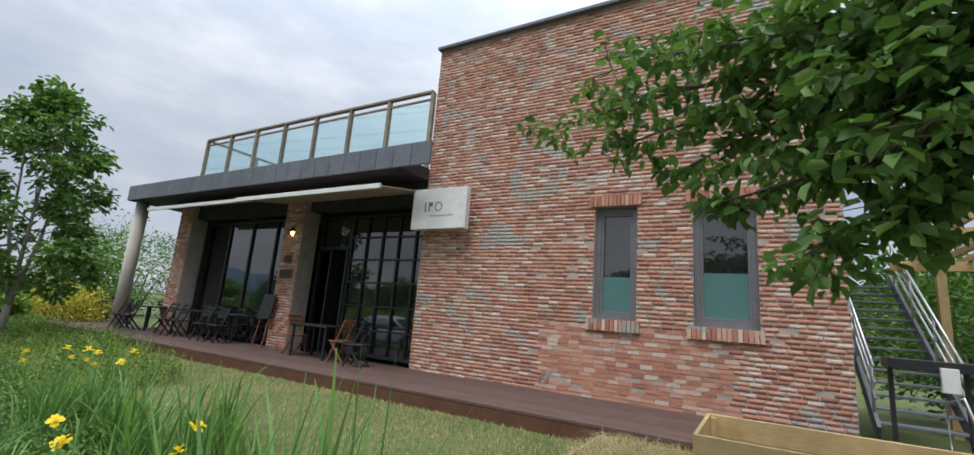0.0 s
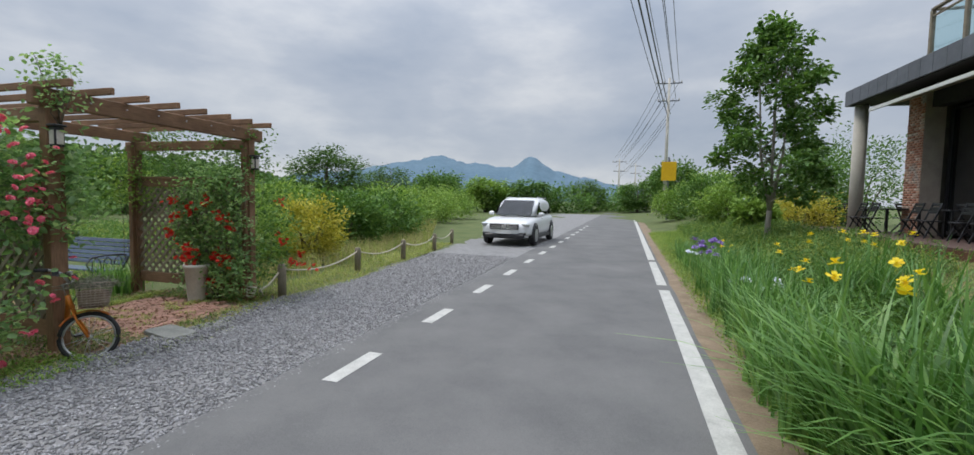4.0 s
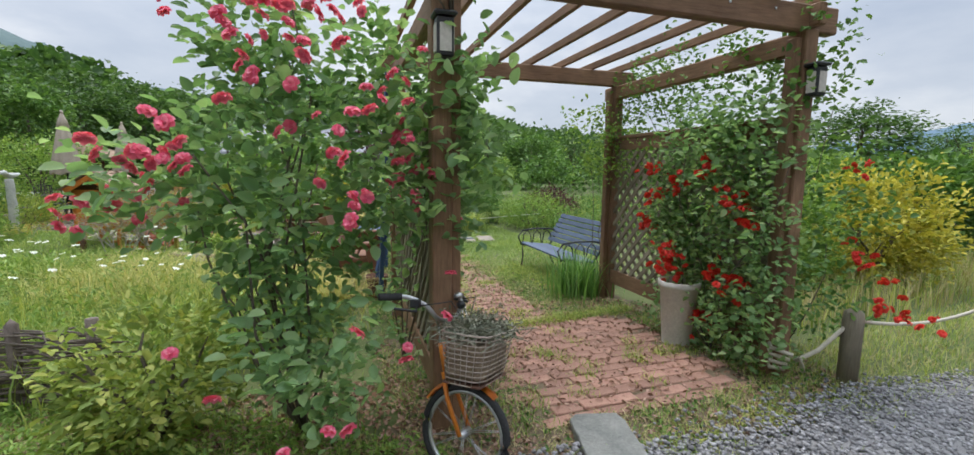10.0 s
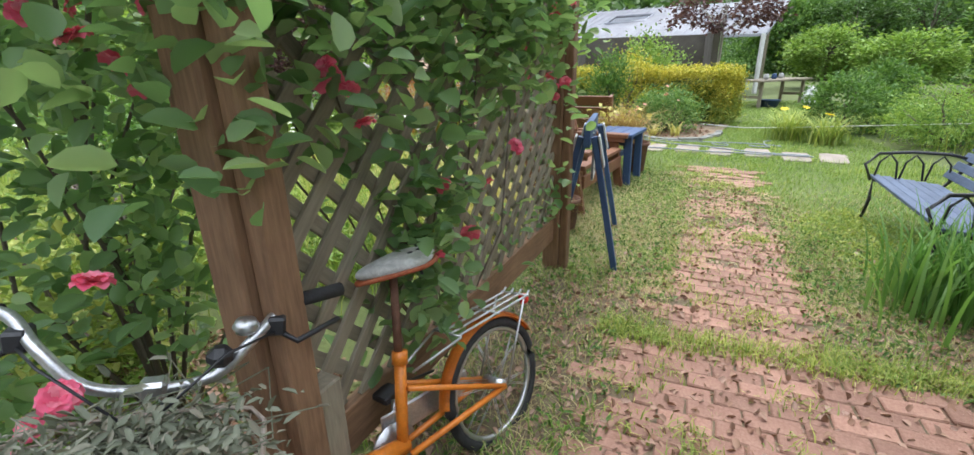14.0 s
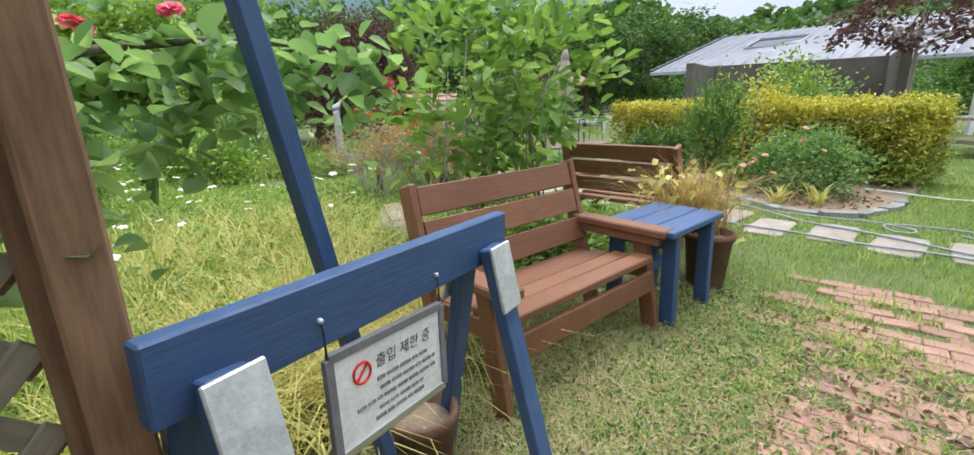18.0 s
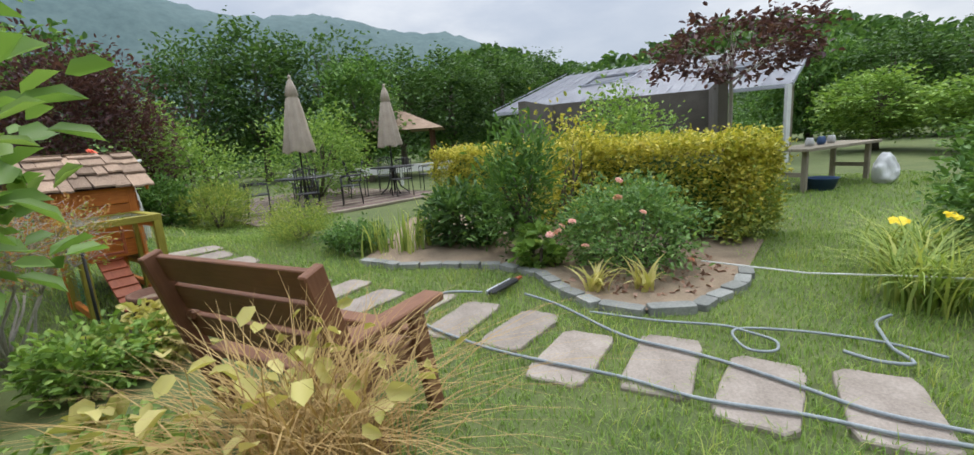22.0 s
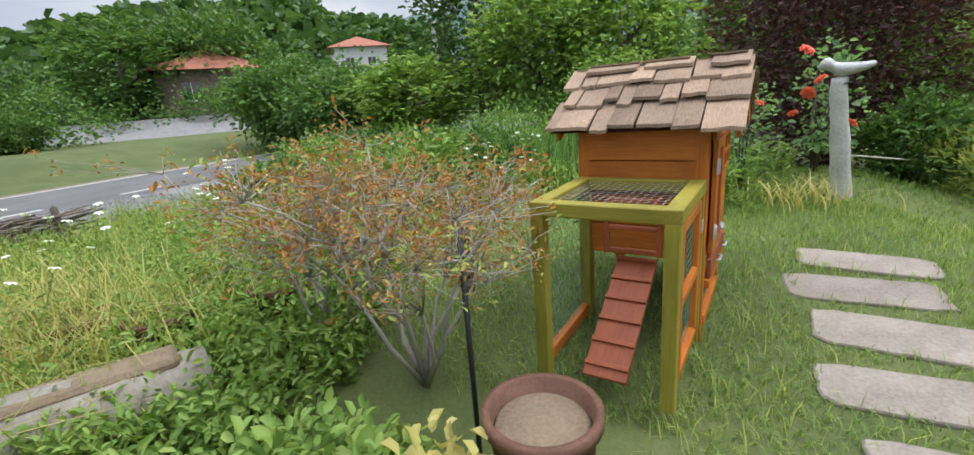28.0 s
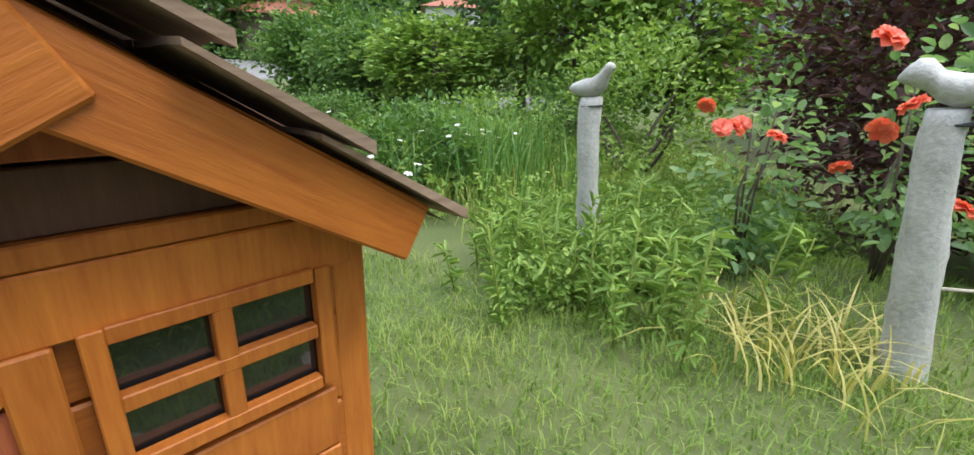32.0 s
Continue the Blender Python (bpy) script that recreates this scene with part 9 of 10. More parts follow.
for c in (RF[2] - he * 0.6 - hn * 0.2,):
    one_beam("post", Vector((c.x, c.y, 0)), Vector((c.x, c.y, 3.5)), 0.12, 0.12, M_PERGL, hs)
one_beam("wall", Vector((hw1.x, hw1.y, 1.15)), Vector((hw1.x, hw1.y, 1.15)) + hn * 3.2, 0.2, 2.2, M_HOUSEW, hs)
one_beam("wall", Vector((hw0.x, hw0.y, 1.1)) + he * 0.9, Vector((hw0.x, hw0.y, 1.1)) + he * 0.9 + hn * 3.2, 0.2, 2.2, M_HOUSEW, hs)

wt_ = thing("work_table", pose(-16.35, -16.1, 0, 0, 0, 25), "weathered grey plank work table with clutter", "table")
for y in (-0.3, 0, 0.3):
    one_beam("plank", (-1.3, y, 0.74), (1.3, y, 0.74), 0.28, 0.05, M_PERGL, wt_)
for x in (-1.1, 1.1):
    for y in (-0.3, 0.3):
        one_beam("leg", (x, y, 0), (x, y, 0.72), 0.08, 0.08, M_PERGL, wt_)
    one_beam("brace", (x, -0.3, 0.3), (x, 0.3, 0.3), 0.05, 0.08, M_PERGL, wt_)
bs_ = thing("plastic_basin", pose(-15.9, -15.5, 0), "dark blue plastic basin on the ground", "basin")
lathe("bowl", [(0.2, 0), (0.26, 0.2), (0.28, 0.21), (0.28, 0.22), (0.24, 0.21), (0.18, 0.03), (0, 0.03)], M_BLUE, bs_, 20)
ch_ = thing("white_sack", pose(-17.2, -15.6, 0), "crumpled white sack beside the work table", "sack")
bm = bmesh.new()
bmesh.ops.create_icosphere(bm, subdivisions=3, radius=0.26, matrix=Matrix.Translation((0, 0, 0.27)) @ Matrix.Diagonal((0.95, 0.8, 1.15, 1)))
for v_ in bm.verts:
    k = 1.0 - 0.75 * max(0.0, v_.co.z - 0.1)
    v_.co = Vector((v_.co.x * k, v_.co.y * k, v_.co.z)) + Vector((1, 1, 0.6)) * 0.11 * noise.noise(v_.co * 9)
    v_.co.z = max(0, v_.co.z)
part("cloth", bm, M_WHITE, ch_, "", True)
for x in (-0.45, 0.0, 0.5):
    j = thing("garden_jar", wt_.matrix_world @ pose(x, 0.1 * x, 0.765), "small grey jar on the work table", "jar")
    lathe("body", [(0.06, 0), (0.08, 0.06), (0.06, 0.14), (0.05, 0.15), (0, 0.14)], M_STONE if x else M_BLUE, j, 14)

# ---- cafe furniture ----


def cafe_table(x, y, w, label, turn=0):
    t_ = thing("cafe_table", CAFE @ pose(x, y, 0, 0, 0, turn), label, "table", "tables on the cafe terrace")
    one_box("tabletop", (0, 0, 0.73), (w, 0.75, 0.04), M_STEELB, t_, bevel=0.008)
    for sx in (-1, 1):
        for sy in (-1, 1):
            one_beam("leg", (sx * (w / 2 - 0.06), sy * 0.3, 0), (sx * (w / 2 - 0.06), sy * 0.3, 0.71), 0.05, 0.05, M_STEELB, t_)
    return t_


def cafe_chair(x, y, turn, material, label):
    c_ = thing("cafe_chair", CAFE @ pose(x, y, 0, 0, 0, turn), label, "chair", "chairs on the cafe terrace")
    one_box("seat", (0, 0, 0.45), (0.42, 0.40, 0.03), material, c_, bevel=0.01)
    for sx in (-1, 1):
        one_beam("leg", (0.18 * sx, -0.2, 0), (0.18 * sx, 0.16, 0.92), 0.03, 0.04, material, c_)
        one_beam("leg", (0.18 * sx, 0.22, 0), (0.18 * sx, -0.16, 0.45), 0.03, 0.04, material, c_)
    for z in (0.68, 0.78, 0.88):
        one_beam("back_slat", (-0.19, 0.05 + (z - 0.66) * 0.45, z), (0.19, 0.05 + (z - 0.66) * 0.45, z), 0.02, 0.07, material, c_)
    return c_


for x, y, w in ((-14.9, 0.0, 1.7), (-10.6, -0.35, 1.3), (-8.2, -0.15, 1.4), (-6.3, -0.15, 1.2)):
    cafe_table(x, y, w, "dark stained wooden terrace table")
    for sx in (-0.35, 0.35):
        cafe_chair(x + sx, y + 0.62, 180, M_STEELB, "dark wooden terrace chair")
        cafe_chair(x + sx, y - 0.60, 0, M_STEELB, "dark wooden terrace chair")
cafe_table(-2.3, -0.5, 1.2, "brown wooden folding terrace table")
cafe_chair(-3.1, -0.5, 90, M_BROWN, "reddish wooden folding chair")
cafe_chair(-1.45, -0.6, -80, M_BROWN, "reddish wooden folding chair")
cafe_chair(-0.75, -0.8, -70, M_STEELB, "black metal terrace chair")
eas = thing("menu_easel", CAFE @ pose(-4.75, -0.25, 0), "black chalkboard menu on a wooden easel", "sign")
one_box("board", (0, 0, 1.05), (0.5, 0.03, 0.65), M_STEELB, eas, pose(0, 0, 0, -12, 0, 0))
for x in (-0.2, 0.2):
    one_beam("leg", (x, -0.12, 0), (x * 0.8, 0.05, 1.1), 0.03, 0.03, M_BROWN, eas)
one_beam("leg", (0, 0.4, 0), (0, 0.08, 1.1), 0.03, 0.03, M_BROWN, eas)
lm = thing("wall_lantern", CAFE @ pose(-4.36, -0.12, 3.0), "lit brass wall lantern on the brick column", "lamp")
M_GLOW, nt__, b__ = shader("lamp_glow")
b__.inputs["Emission Color"].default_value, b__.inputs["Emission Strength"].default_value = (1.0, 0.6, 0.2, 1), 6.0
b__.inputs["Base Color"].default_value = (0.9, 0.6, 0.3, 1)
lathe("shade", [(0.03, 0.22), (0.11, 0.12), (0.10, 0.11), (0.0, 0.14)], M_STEELB, lm, 12)
lathe("bulb", [(0.0, -0.02), (0.05, 0.02), (0.05, 0.09), (0.0, 0.12)], M_GLOW, lm, 12)
tube("arm", [(0, 0.02, 0.2), (0, 0.12, 0.26)], 0.012, M_STEELB, lm, 6)
for z, w, h in ((2.35, 0.3, 0.22), (1.95, 0.5, 0.24)):
    fr_ = thing("wall_plaque", CAFE @ pose(-4.36, -0.14, z), "small dark framed plaque on the brick column", "plaque")
    one_box("frame", (0, 0, 0), (w, 0.03, h), M_BROWN, fr_)
    one_box("face", (0, -0.017, 0), (w - 0.06, 0.006, h - 0.06), M_STEELB, fr_, bevel=0)
col_ = thing("round_column", CAFE @ pose(-12.0, -0.6, -0.3), "tan round concrete column under the roof corner", "column", kind="structure")
lathe("shaft", [(0.2, 0), (0.2, 4.5)], M_CONC, col_, 18)

# raised beds on the lawn
bd0 = Vector((0.74, 4.43, 0))
bx, by = Vector((0.868, -0.4966, 0)), Vector((0.4966, 0.868, 0))
RBM = Matrix(((bx.x, by.x, 0, bd0.x), (bx.y, by.y, 0, bd0.y), (0, 0, 1, 0.58), (0, 0, 0, 1)))
rb_ = thing("raised_bed", RBM, "low weathered plank bed filled with straw mulch", "planter")
for a, b in (((0, 0), (3.4, 0)), ((0, 1.25), (3.4, 1.25)), ((0, 0), (0, 1.25)), ((3.4, 0), (3.4, 1.25))):
    one_beam("plank", (*a, 0.16), (*b, 0.16), 0.04, 0.36, M_PALEW, rb_)
one_box("soil", (1.7, 0.62, 0.24), (3.3, 1.18, 0.1), M_SOIL, rb_, bevel=0.03)
mul = thing("straw_mulch", RBM, "dry straw mulch on the raised bed", "straw", kind="stuff")
p = np.column_stack([RNG.uniform(0.05, 1.0, 2600), RNG.uniform(0.08, 1.18, 2600), 0.29 + 0.10 * RNG.uniform(0, 1, 2600)])
blades("straw", p, 0.10, 0.007, M_DRYG, mul, "", (0.8, 3.0), 2)
pb_ = thing("wooden_planter", RBM, "new pale pine planter box", "planter")
for a, b in (((1.05, 0.55), (3.3, 0.55)), ((1.05, 1.9), (3.3, 1.9)), ((1.05, 0.55), (1.05, 1.9)), ((3.3, 0.55), (3.3, 1.9))):
    for z in (0.30, 0.54):
        one_beam("plank", (*a, z), (*b, z), 0.04, 0.235, M_PINE, pb_, 0.006)
for x in (1.10, 3.25):
    for y in (0.6, 1.85):
        one_beam("corner_post", (x, y, 0.05), (x, y, 0.63), 0.06, 0.06, M_PINE, pb_)

# outside stair, and timber arbour beside the cafe
st_ = thing("outside_stair", CAFE @ pose(7.9, 0.6, 0), "steel outside stair with pale handrails", "stair", kind="structure")
for k in range(14):
    one_box("step", (0.55, 0.2 + 0.26 * k, 0.17 + 0.175 * k), (1.0, 0.27, 0.035), M_FASCIA, st_)
for x in (0.05, 1.05):
    one_beam("stringer", (x, 0.0, 0.05), (x, 3.9, 2.68), 0.05, 0.22, M_FASCIA, st_)
    for dz in (0.5, 0.72, 0.95):
        tube("handrail", [(x, 0.05, dz), (x, 3.9, 2.65 + dz)], 0.022, M_ALU, st_, 8)
    for k in range(4):
        tube("baluster", [(x, 0.2 + 1.1 * k, 0.2 + 0.74 * k), (x, 0.2 + 1.1 * k, 1.1 + 0.74 * k)], 0.02, M_ALU, st_, 8)
ar = thing("timber_arbour", CAFE @ pose(9.3, 0.3, -0.2), "pale timber arbour beside the cafe", "arbour", kind="structure")
for x in (0.2, 3.0):
    for y in (0, 3.2):
        one_beam("post", (x, y, -0.2), (x, y, 3.0), 0.14, 0.14, M_PINE, ar)
for y in (0, 3.2):
    one_beam("beam", (-0.5, y, 3.0), (3.6, y, 3.0), 0.1, 0.18, M_PINE, ar)
for k in range(12):
    one_beam("rafter", (-0.4 + 0.34 * k, -0.6, 3.15), (-0.4 + 0.34 * k, 3.8, 3.15), 0.06, 0.11, M_PINE, ar)
one_beam("brace", (0.2, 0, 2.3), (1.0, 0, 2.95), 0.08, 0.1, M_PINE, ar)
sp_ = thing("utility_stand", CAFE @ pose(7.95, -0.35, -0.1), "black utility stand with a white meter and tap pipes", "tap stand")
one_box("tray", (0.35, 0, 1.15), (0.8, 0.4, 0.12), M_STEELB, sp_)
for x in (0.0, 0.7):
    one_beam("leg", (x, 0, 0), (x, 0, 1.1), 0.05, 0.05, M_STEELB, sp_)
one_box("meter", (0.5, -0.22, 1.0), (0.16, 0.06, 0.28), M_WHITE, sp_)
tube("pipe", [(0.45, -0.2, 0.0), (0.45, -0.2, 0.75), (0.6, -0.2, 0.82), (0.7, -0.25, 0.4), (0.9, -0.3, 0.0)], 0.02, M_ALU, sp_, 8)
for x, y, r, h in ((9.3, 7.3, 1.2, 2.6), (11.0, 6.3, 1.3, 2.4), (10.0, 9.5, 1.6, 3.4), (12.5, 4.3, 1.2, 1.5), (13, 9, 2, 4)):
    shrub(x, y, r, h, M_LEAF, "green garden shrub beside the arbour", 80, 26, 0.11)

# ---- parked car ----
front, rear = Vector((-16.2, 5.5, 0)), Vector((-18.87, 7.3, 0))
fd = (front - rear).normalized()
ang = math.degrees(math.atan2(fd.y, fd.x))
car = thing("parked_car", pose(-17.95, 5.58, 0.0, 0, 0, ang) @ Matrix.Diagonal((1.06, 1.06, 1.06, 1)), "white sport utility car parked on the gravel", "car")
CL, CW = 4.45, 1.82


def loft(sections, name, material, parent, label=""):
    """A body from cross sections (x, [(y, z), ...])."""
    v, f = [], []
    n = len(sections[0][1])
    for x, ring in sections:
        for y, z in ring:
            v.append((x, y, z))
    for i in range(len(sections) - 1):
        for k in range(n):
            l = (k + 1) % n
            f.append((i * n + k, i * n + l, (i + 1) * n + l, (i + 1) * n + k))
    f.append(tuple(range(n))[::-1])
    f.append(tuple(range((len(sections) - 1) * n, len(sections) * n)))
    ob = data_part(name, v, f, material, parent, label, True)
    m_ = ob.modifiers.new("soft", "SUBSURF")
    m_.levels = m_.render_levels = 1
    return ob


def ring(w, z0, z1, sh=0.85):
    h = w / 2
    return [(-h * 0.92, z0), (-h, z0 + 0.12), (-h, (z0 + z1) / 2), (-h * 0.97, z1 - 0.06), (-h * sh, z1), (h * sh, z1), (h * 0.97, z1 - 0.06), (h, (z0 + z1) / 2), (h, z0 + 0.12), (h * 0.92, z0)]


loft([(-CL / 2, ring(1.5, 0.42, 0.95)), (-CL / 2 + 0.15, ring(1.74, 0.32, 1.02)), (-1.3, ring(CW, 0.28, 1.02)), (0.3, ring(CW, 0.28, 1.0)), (1.2, ring(CW, 0.28, 0.98)), (1.9, ring(1.74, 0.3, 0.90)), (CL / 2 - 0.08, ring(1.6, 0.34, 0.80)), (CL / 2, ring(1.3, 0.42, 0.70))], "body", M_CAR, car)
loft([(-CL / 2 + 0.06, ring(1.3, 0.95, 1.10, 0.8)), (-CL / 2 + 0.34, ring(1.52, 0.95, 1.56, 0.78)), (-1.0, ring(1.58, 0.95, 1.68, 0.76)), (-0.2, ring(1.57, 0.95, 1.69, 0.76)), (0.2, ring(1.54, 0.95, 1.62, 0.76)), (1.15, ring(1.42, 0.93, 1.0, 0.9))], "cabin", M_CAR, car)
for s in (-1, 1):
    for a, b, c, d in ((-1.72, -0.98, -0.98, -1.52), (-0.93, -0.08, -0.08, -0.93), (-0.03, 0.84, 0.26, -0.03)):
        bm = bmesh.new()
        bm.faces.new([bm.verts.new(p) for p in ((a, s * 0.80, 1.06), (b, s * 0.80, 1.06), (c, s * 0.735, 1.50), (d, s * 0.735, 1.50))])
        bmesh.ops.solidify(bm, geom=bm.faces[:], thickness=0.02)
        part("side_window", bm, M_GLASSD, car)
    for x in (-1.38, 1.36):
        w_ = lathe("wheel", [(0.0, -0.1), (0.2, -0.1), (0.33, -0.1), (0.355, -0.06), (0.355, 0.06), (0.33, 0.1), (0.2, 0.1), (0.0, 0.1)], M_RUBBER, car, 24)
        w_.matrix_basis = pose(x, s * 0.83, 0.355, 90, 0, 0)
        lathe("rim", [(0.0, 0.10), (0.05, 0.115), (0.08, 0.10), (0.21, 0.11), (0.23, 0.10)], M_ALU, w_, 18).matrix_basis = pose(0, 0, 0, 0 if s < 0 else 180, 0, 0)
    one_box("headlight", (CL / 2 - 0.16, s * 0.66, 0.74), (0.2, 0.36, 0.12), M_ALU, car, pose(0, 0, 0, 0, 0, -s * 25), 0.03, "clear headlight")
    one_box("mirror", (0.72, s * 0.95, 1.08), (0.12, 0.20, 0.13), M_CAR, car, bevel=0.03)
    one_box("fog_lamp", (CL / 2 - 0.06, s * 0.62, 0.44), (0.08, 0.26, 0.08), M_STEELB, car, bevel=0.02)
bm = bmesh.new()
bm.faces.new([bm.verts.new(p) for p in ((1.13, -0.66, 1.03), (1.13, 0.66, 1.03), (0.29, 0.58, 1.57), (0.29, -0.58, 1.57))])
bmesh.ops.solidify(bm, geom=bm.faces[:], thickness=-0.03)
part("windscreen", bm, M_GLASSD, car)
gr = one_box("grille", (CL / 2 - 0.0, 0, 0.68), (0.06, 1.02, 0.20), M_STEELB, car, bevel=0.02)
for z in (0.61, 0.65, 0.70, 0.76):
    one_box("chrome_bar", (CL / 2 + 0.033, 0, z), (0.012, 0.96, 0.014), M_ALU, gr, bevel=0.003)
one_box("badge", (CL / 2 + 0.04, 0, 0.68), (0.02, 0.14, 0.10), M_ALU, gr, bevel=0.006)
for s in (-1, 1):
    one_box("sill", (0, s * 0.885, 0.30), (2.1, 0.06, 0.14), M_STEELB, car, bevel=0.02)
    for x in (-1.38, 1.36):
        tube("wheel_arch", [(x + 0.41 * math.cos(q), s * 0.885, 0.355 + 0.41 * math.sin(q)) for q in np.linspace(-0.15, 3.3, 12)], 0.035, M_STEELB, car, 6)
    for x in (-0.55, 0.4):
        one_box("door_handle", (x, s * 0.915, 0.93), (0.16, 0.03, 0.03), M_ALU, car, bevel=0.008)
one_box("bumper", (CL / 2 - 0.05, 0, 0.36), (0.14, 1.4, 0.16), M_STEELB, car, bevel=0.04)
one_box("number_plate", (CL / 2 + 0.03, 0, 0.49), (0.02, 0.5, 0.11), M_WHITE, car, bevel=0.004)
tube("roof_rail", [(-1.5, -0.6, 1.66), (0.0, -0.6, 1.68)], 0.02, M_ALU, car, 6)
tube("roof_rail", [(-1.5, 0.6, 1.66), (0.0, 0.6, 1.68)], 0.02, M_ALU, car, 6)

# ---- poles, wires, signs, far buildings ----


def utility_pole(x, y, h, label):
    u = thing("utility_pole", pose(x, y, float(gz(x, y))), label, "utility pole")
    lathe("shaft", [(0.19, 0), (0.11, h), (0.0, h)], M_CONC, u, 12)
    for z, w in ((h - 0.5, 2.4), (h - 2.2, 2.0)):
        one_beam("crossarm", (-w / 2 * 0.5, -w / 2 * 0.86, z), (w / 2 * 0.5, w / 2 * 0.86, z), 0.09, 0.09, M_FASCIA, u)
        for q in (-0.95, -0.4, 0.4, 0.95):
            lathe("insulator", [(0.04, 0), (0.06, 0.05), (0.04, 0.12), (0.05, 0.16), (0.0, 0.2)], M_CONC, u, 8, at=(w / 2 * 0.5 * q, w / 2 * 0.86 * q, z + 0.04))
    return u


P1, P2, P3, P4 = (-40, 28.2), (-76, 44.5), (-95, 60), (24.5, -13.0)
utility_pole(*P1, 13.5, "concrete utility pole beside the road")
utility_pole(*P2, 9.5, "far concrete utility pole by the road")
utility_pole(*P3, 10.5, "distant concrete utility pole")
utility_pole(*P4, 12.5, "concrete utility pole behind the trees")


def cable(a, b, sag, r=0.018):
    a, b = Vector(a), Vector(b)
    c_ = thing("overhead_cable", Matrix(), "black overhead cable between poles", "cable", "overhead cables")
    tube("wire", [a.lerp(b, q) - Vector((0, 0, sag * 4 * q * (1 - q))) for q in np.linspace(0, 1, 16)], r, M_STEELB, c_, 5)


for k, (dx, z) in enumerate(((-0.9, 13.4), (-0.35, 13.4), (0.35, 13.4), (0.9, 13.4), (-0.7, 11.6), (0.7, 11.6), (0.2, 10.4), (0.1, 9.8))):
    cable((P1[0] + dx * 0.5, P1[1] + dx * 0.86, z), (24.5 + dx * 0.5, -22.5 + dx * 0.86, z + 1.0), 1.4, 0.02 if k < 6 else 0.035)
    cable((P1[0] + dx * 0.5, P1[1] + dx * 0.86, z), (P2[0], P2[1] + dx, z - 3.6), 0.6, 0.02)
for dz in (12.4, 12.0, 10.8, 10.2, 9.6):
    cable((P4[0], P4[1], dz), (18.5, 16.0, dz + 0.5), 0.9, 0.025)
ys = thing("yellow_road_sign", pose(-33.9, 24.07, 0), "yellow school-zone sign on a post", "sign")
one_beam("post", (0, 0, 0), (0, 0, 5.5), 0.1, 0.1, M_FASCIA, ys)
M_SIGNY = surf("sign_yellow", (0.75, 0.42, 0.01), (0.85, 0.52, 0.02), 3, 30, 0.4, 0)
one_box("panel", (0.45, -0.3, 4.3), (1.15, 0.05, 1.55), M_SIGNY, ys, pose(0, 0, 0, 0, 0, 55))
one_box("mark", (0.42, -0.28, 4.5), (0.45, 0.07, 0.4), M_BLUE, ys, pose(0, 0, 0, 0, 0, 55), 0.1)
one_box("mark", (0.42, -0.28, 4.0), (0.4, 0.07, 0.4), M_RED, ys, pose(0, 0, 0, 0, 0, 55), 0.1)


def village_house(x, y, z, turn, w, d, h, label, wall, roof):
    o = thing("village_house", pose(x, y, z, 0, 0, turn), label, "house", kind="structure")
    one_box("wall", (0, 0, h / 2 - 0.6), (w, d, h + 1.2), wall, o, bevel=0)
    bm = bmesh.new()
    a = [bm.verts.new(p) for p in ((-w / 2 - 0.5, -d / 2 - 0.6, h), (w / 2 + 0.5, -d / 2 - 0.6, h), (w / 2 + 0.5, d / 2 + 0.6, h), (-w / 2 - 0.5, d / 2 + 0.6, h), (-w / 4, 0, h + 1.5), (w / 4, 0, h + 1.5))]
    for q in ((0, 1, 5, 4), (1, 2, 5), (2, 3, 4, 5), (3, 0, 4), (3, 2, 1, 0)):
        bm.faces.new([a[i] for i in q])
    part("roof", bm, roof, o)
    for s in (-1, 1):
        for k in (-0.3, 0.05, 0.33):
            w_ = one_box("window", (k * w, s * (d / 2 + 0.02), h * 0.55), (1.1, 0.06, 1.1), M_GLASSD, o, bevel=0)
            one_box("frame", (k * w, s * (d / 2 + 0.05), h * 0.55 - 0.58), (1.25, 0.08, 0.08), M_WHITE, w_)
            one_box("frame", (k * w, s * (d / 2 + 0.05), h * 0.55 + 0.58), (1.25, 0.08, 0.08), M_WHITE, w_)
            one_box("frame", (k * w, s * (d / 2 + 0.05), h * 0.55), (0.06, 0.08, 1.1), M_WHITE, w_)
    for k in (-0.2, 0.2):
        w_ = one_box("window", (-w / 2 - 0.02, k * d, h * 0.55), (0.06, 1.0, 1.1), M_GLASSD, o, bevel=0)
        one_box("frame", (-w / 2 - 0.05, k * d, h * 0.55), (0.08, 0.06, 1.1), M_WHITE, w_)
        one_box("frame", (-w / 2 - 0.05, k * d, h * 0.55 - 0.58), (0.08, 1.15, 0.08), M_WHITE, w_)
    return o


M_TILE = surf("red_roof_tile", (0.30, 0.10, 0.06), (0.46, 0.19, 0.13), 4, 30, 0.8, 0.4)
M_HBRICK = surf("brown_house_brick", (0.17, 0.11, 0.10), (0.29, 0.20, 0.18), 4, 14, 0.9, 0.6)
village_house(29.5, 3.2, 1.6, 22, 9, 6, 2.9, "brown brick village house with a red tiled roof", M_HBRICK, M_TILE)
village_house(62, -4.5, 5.0, 10, 8, 7, 4.2, "far white house with an orange tiled roof", M_WHITE, M_TILE)
village_house(-82, 62, 0, 30, 12, 8, 4.5, "distant grey-roofed village building", M_WHITE, M_FASCIA)
mound = []
bm = bmesh.new()
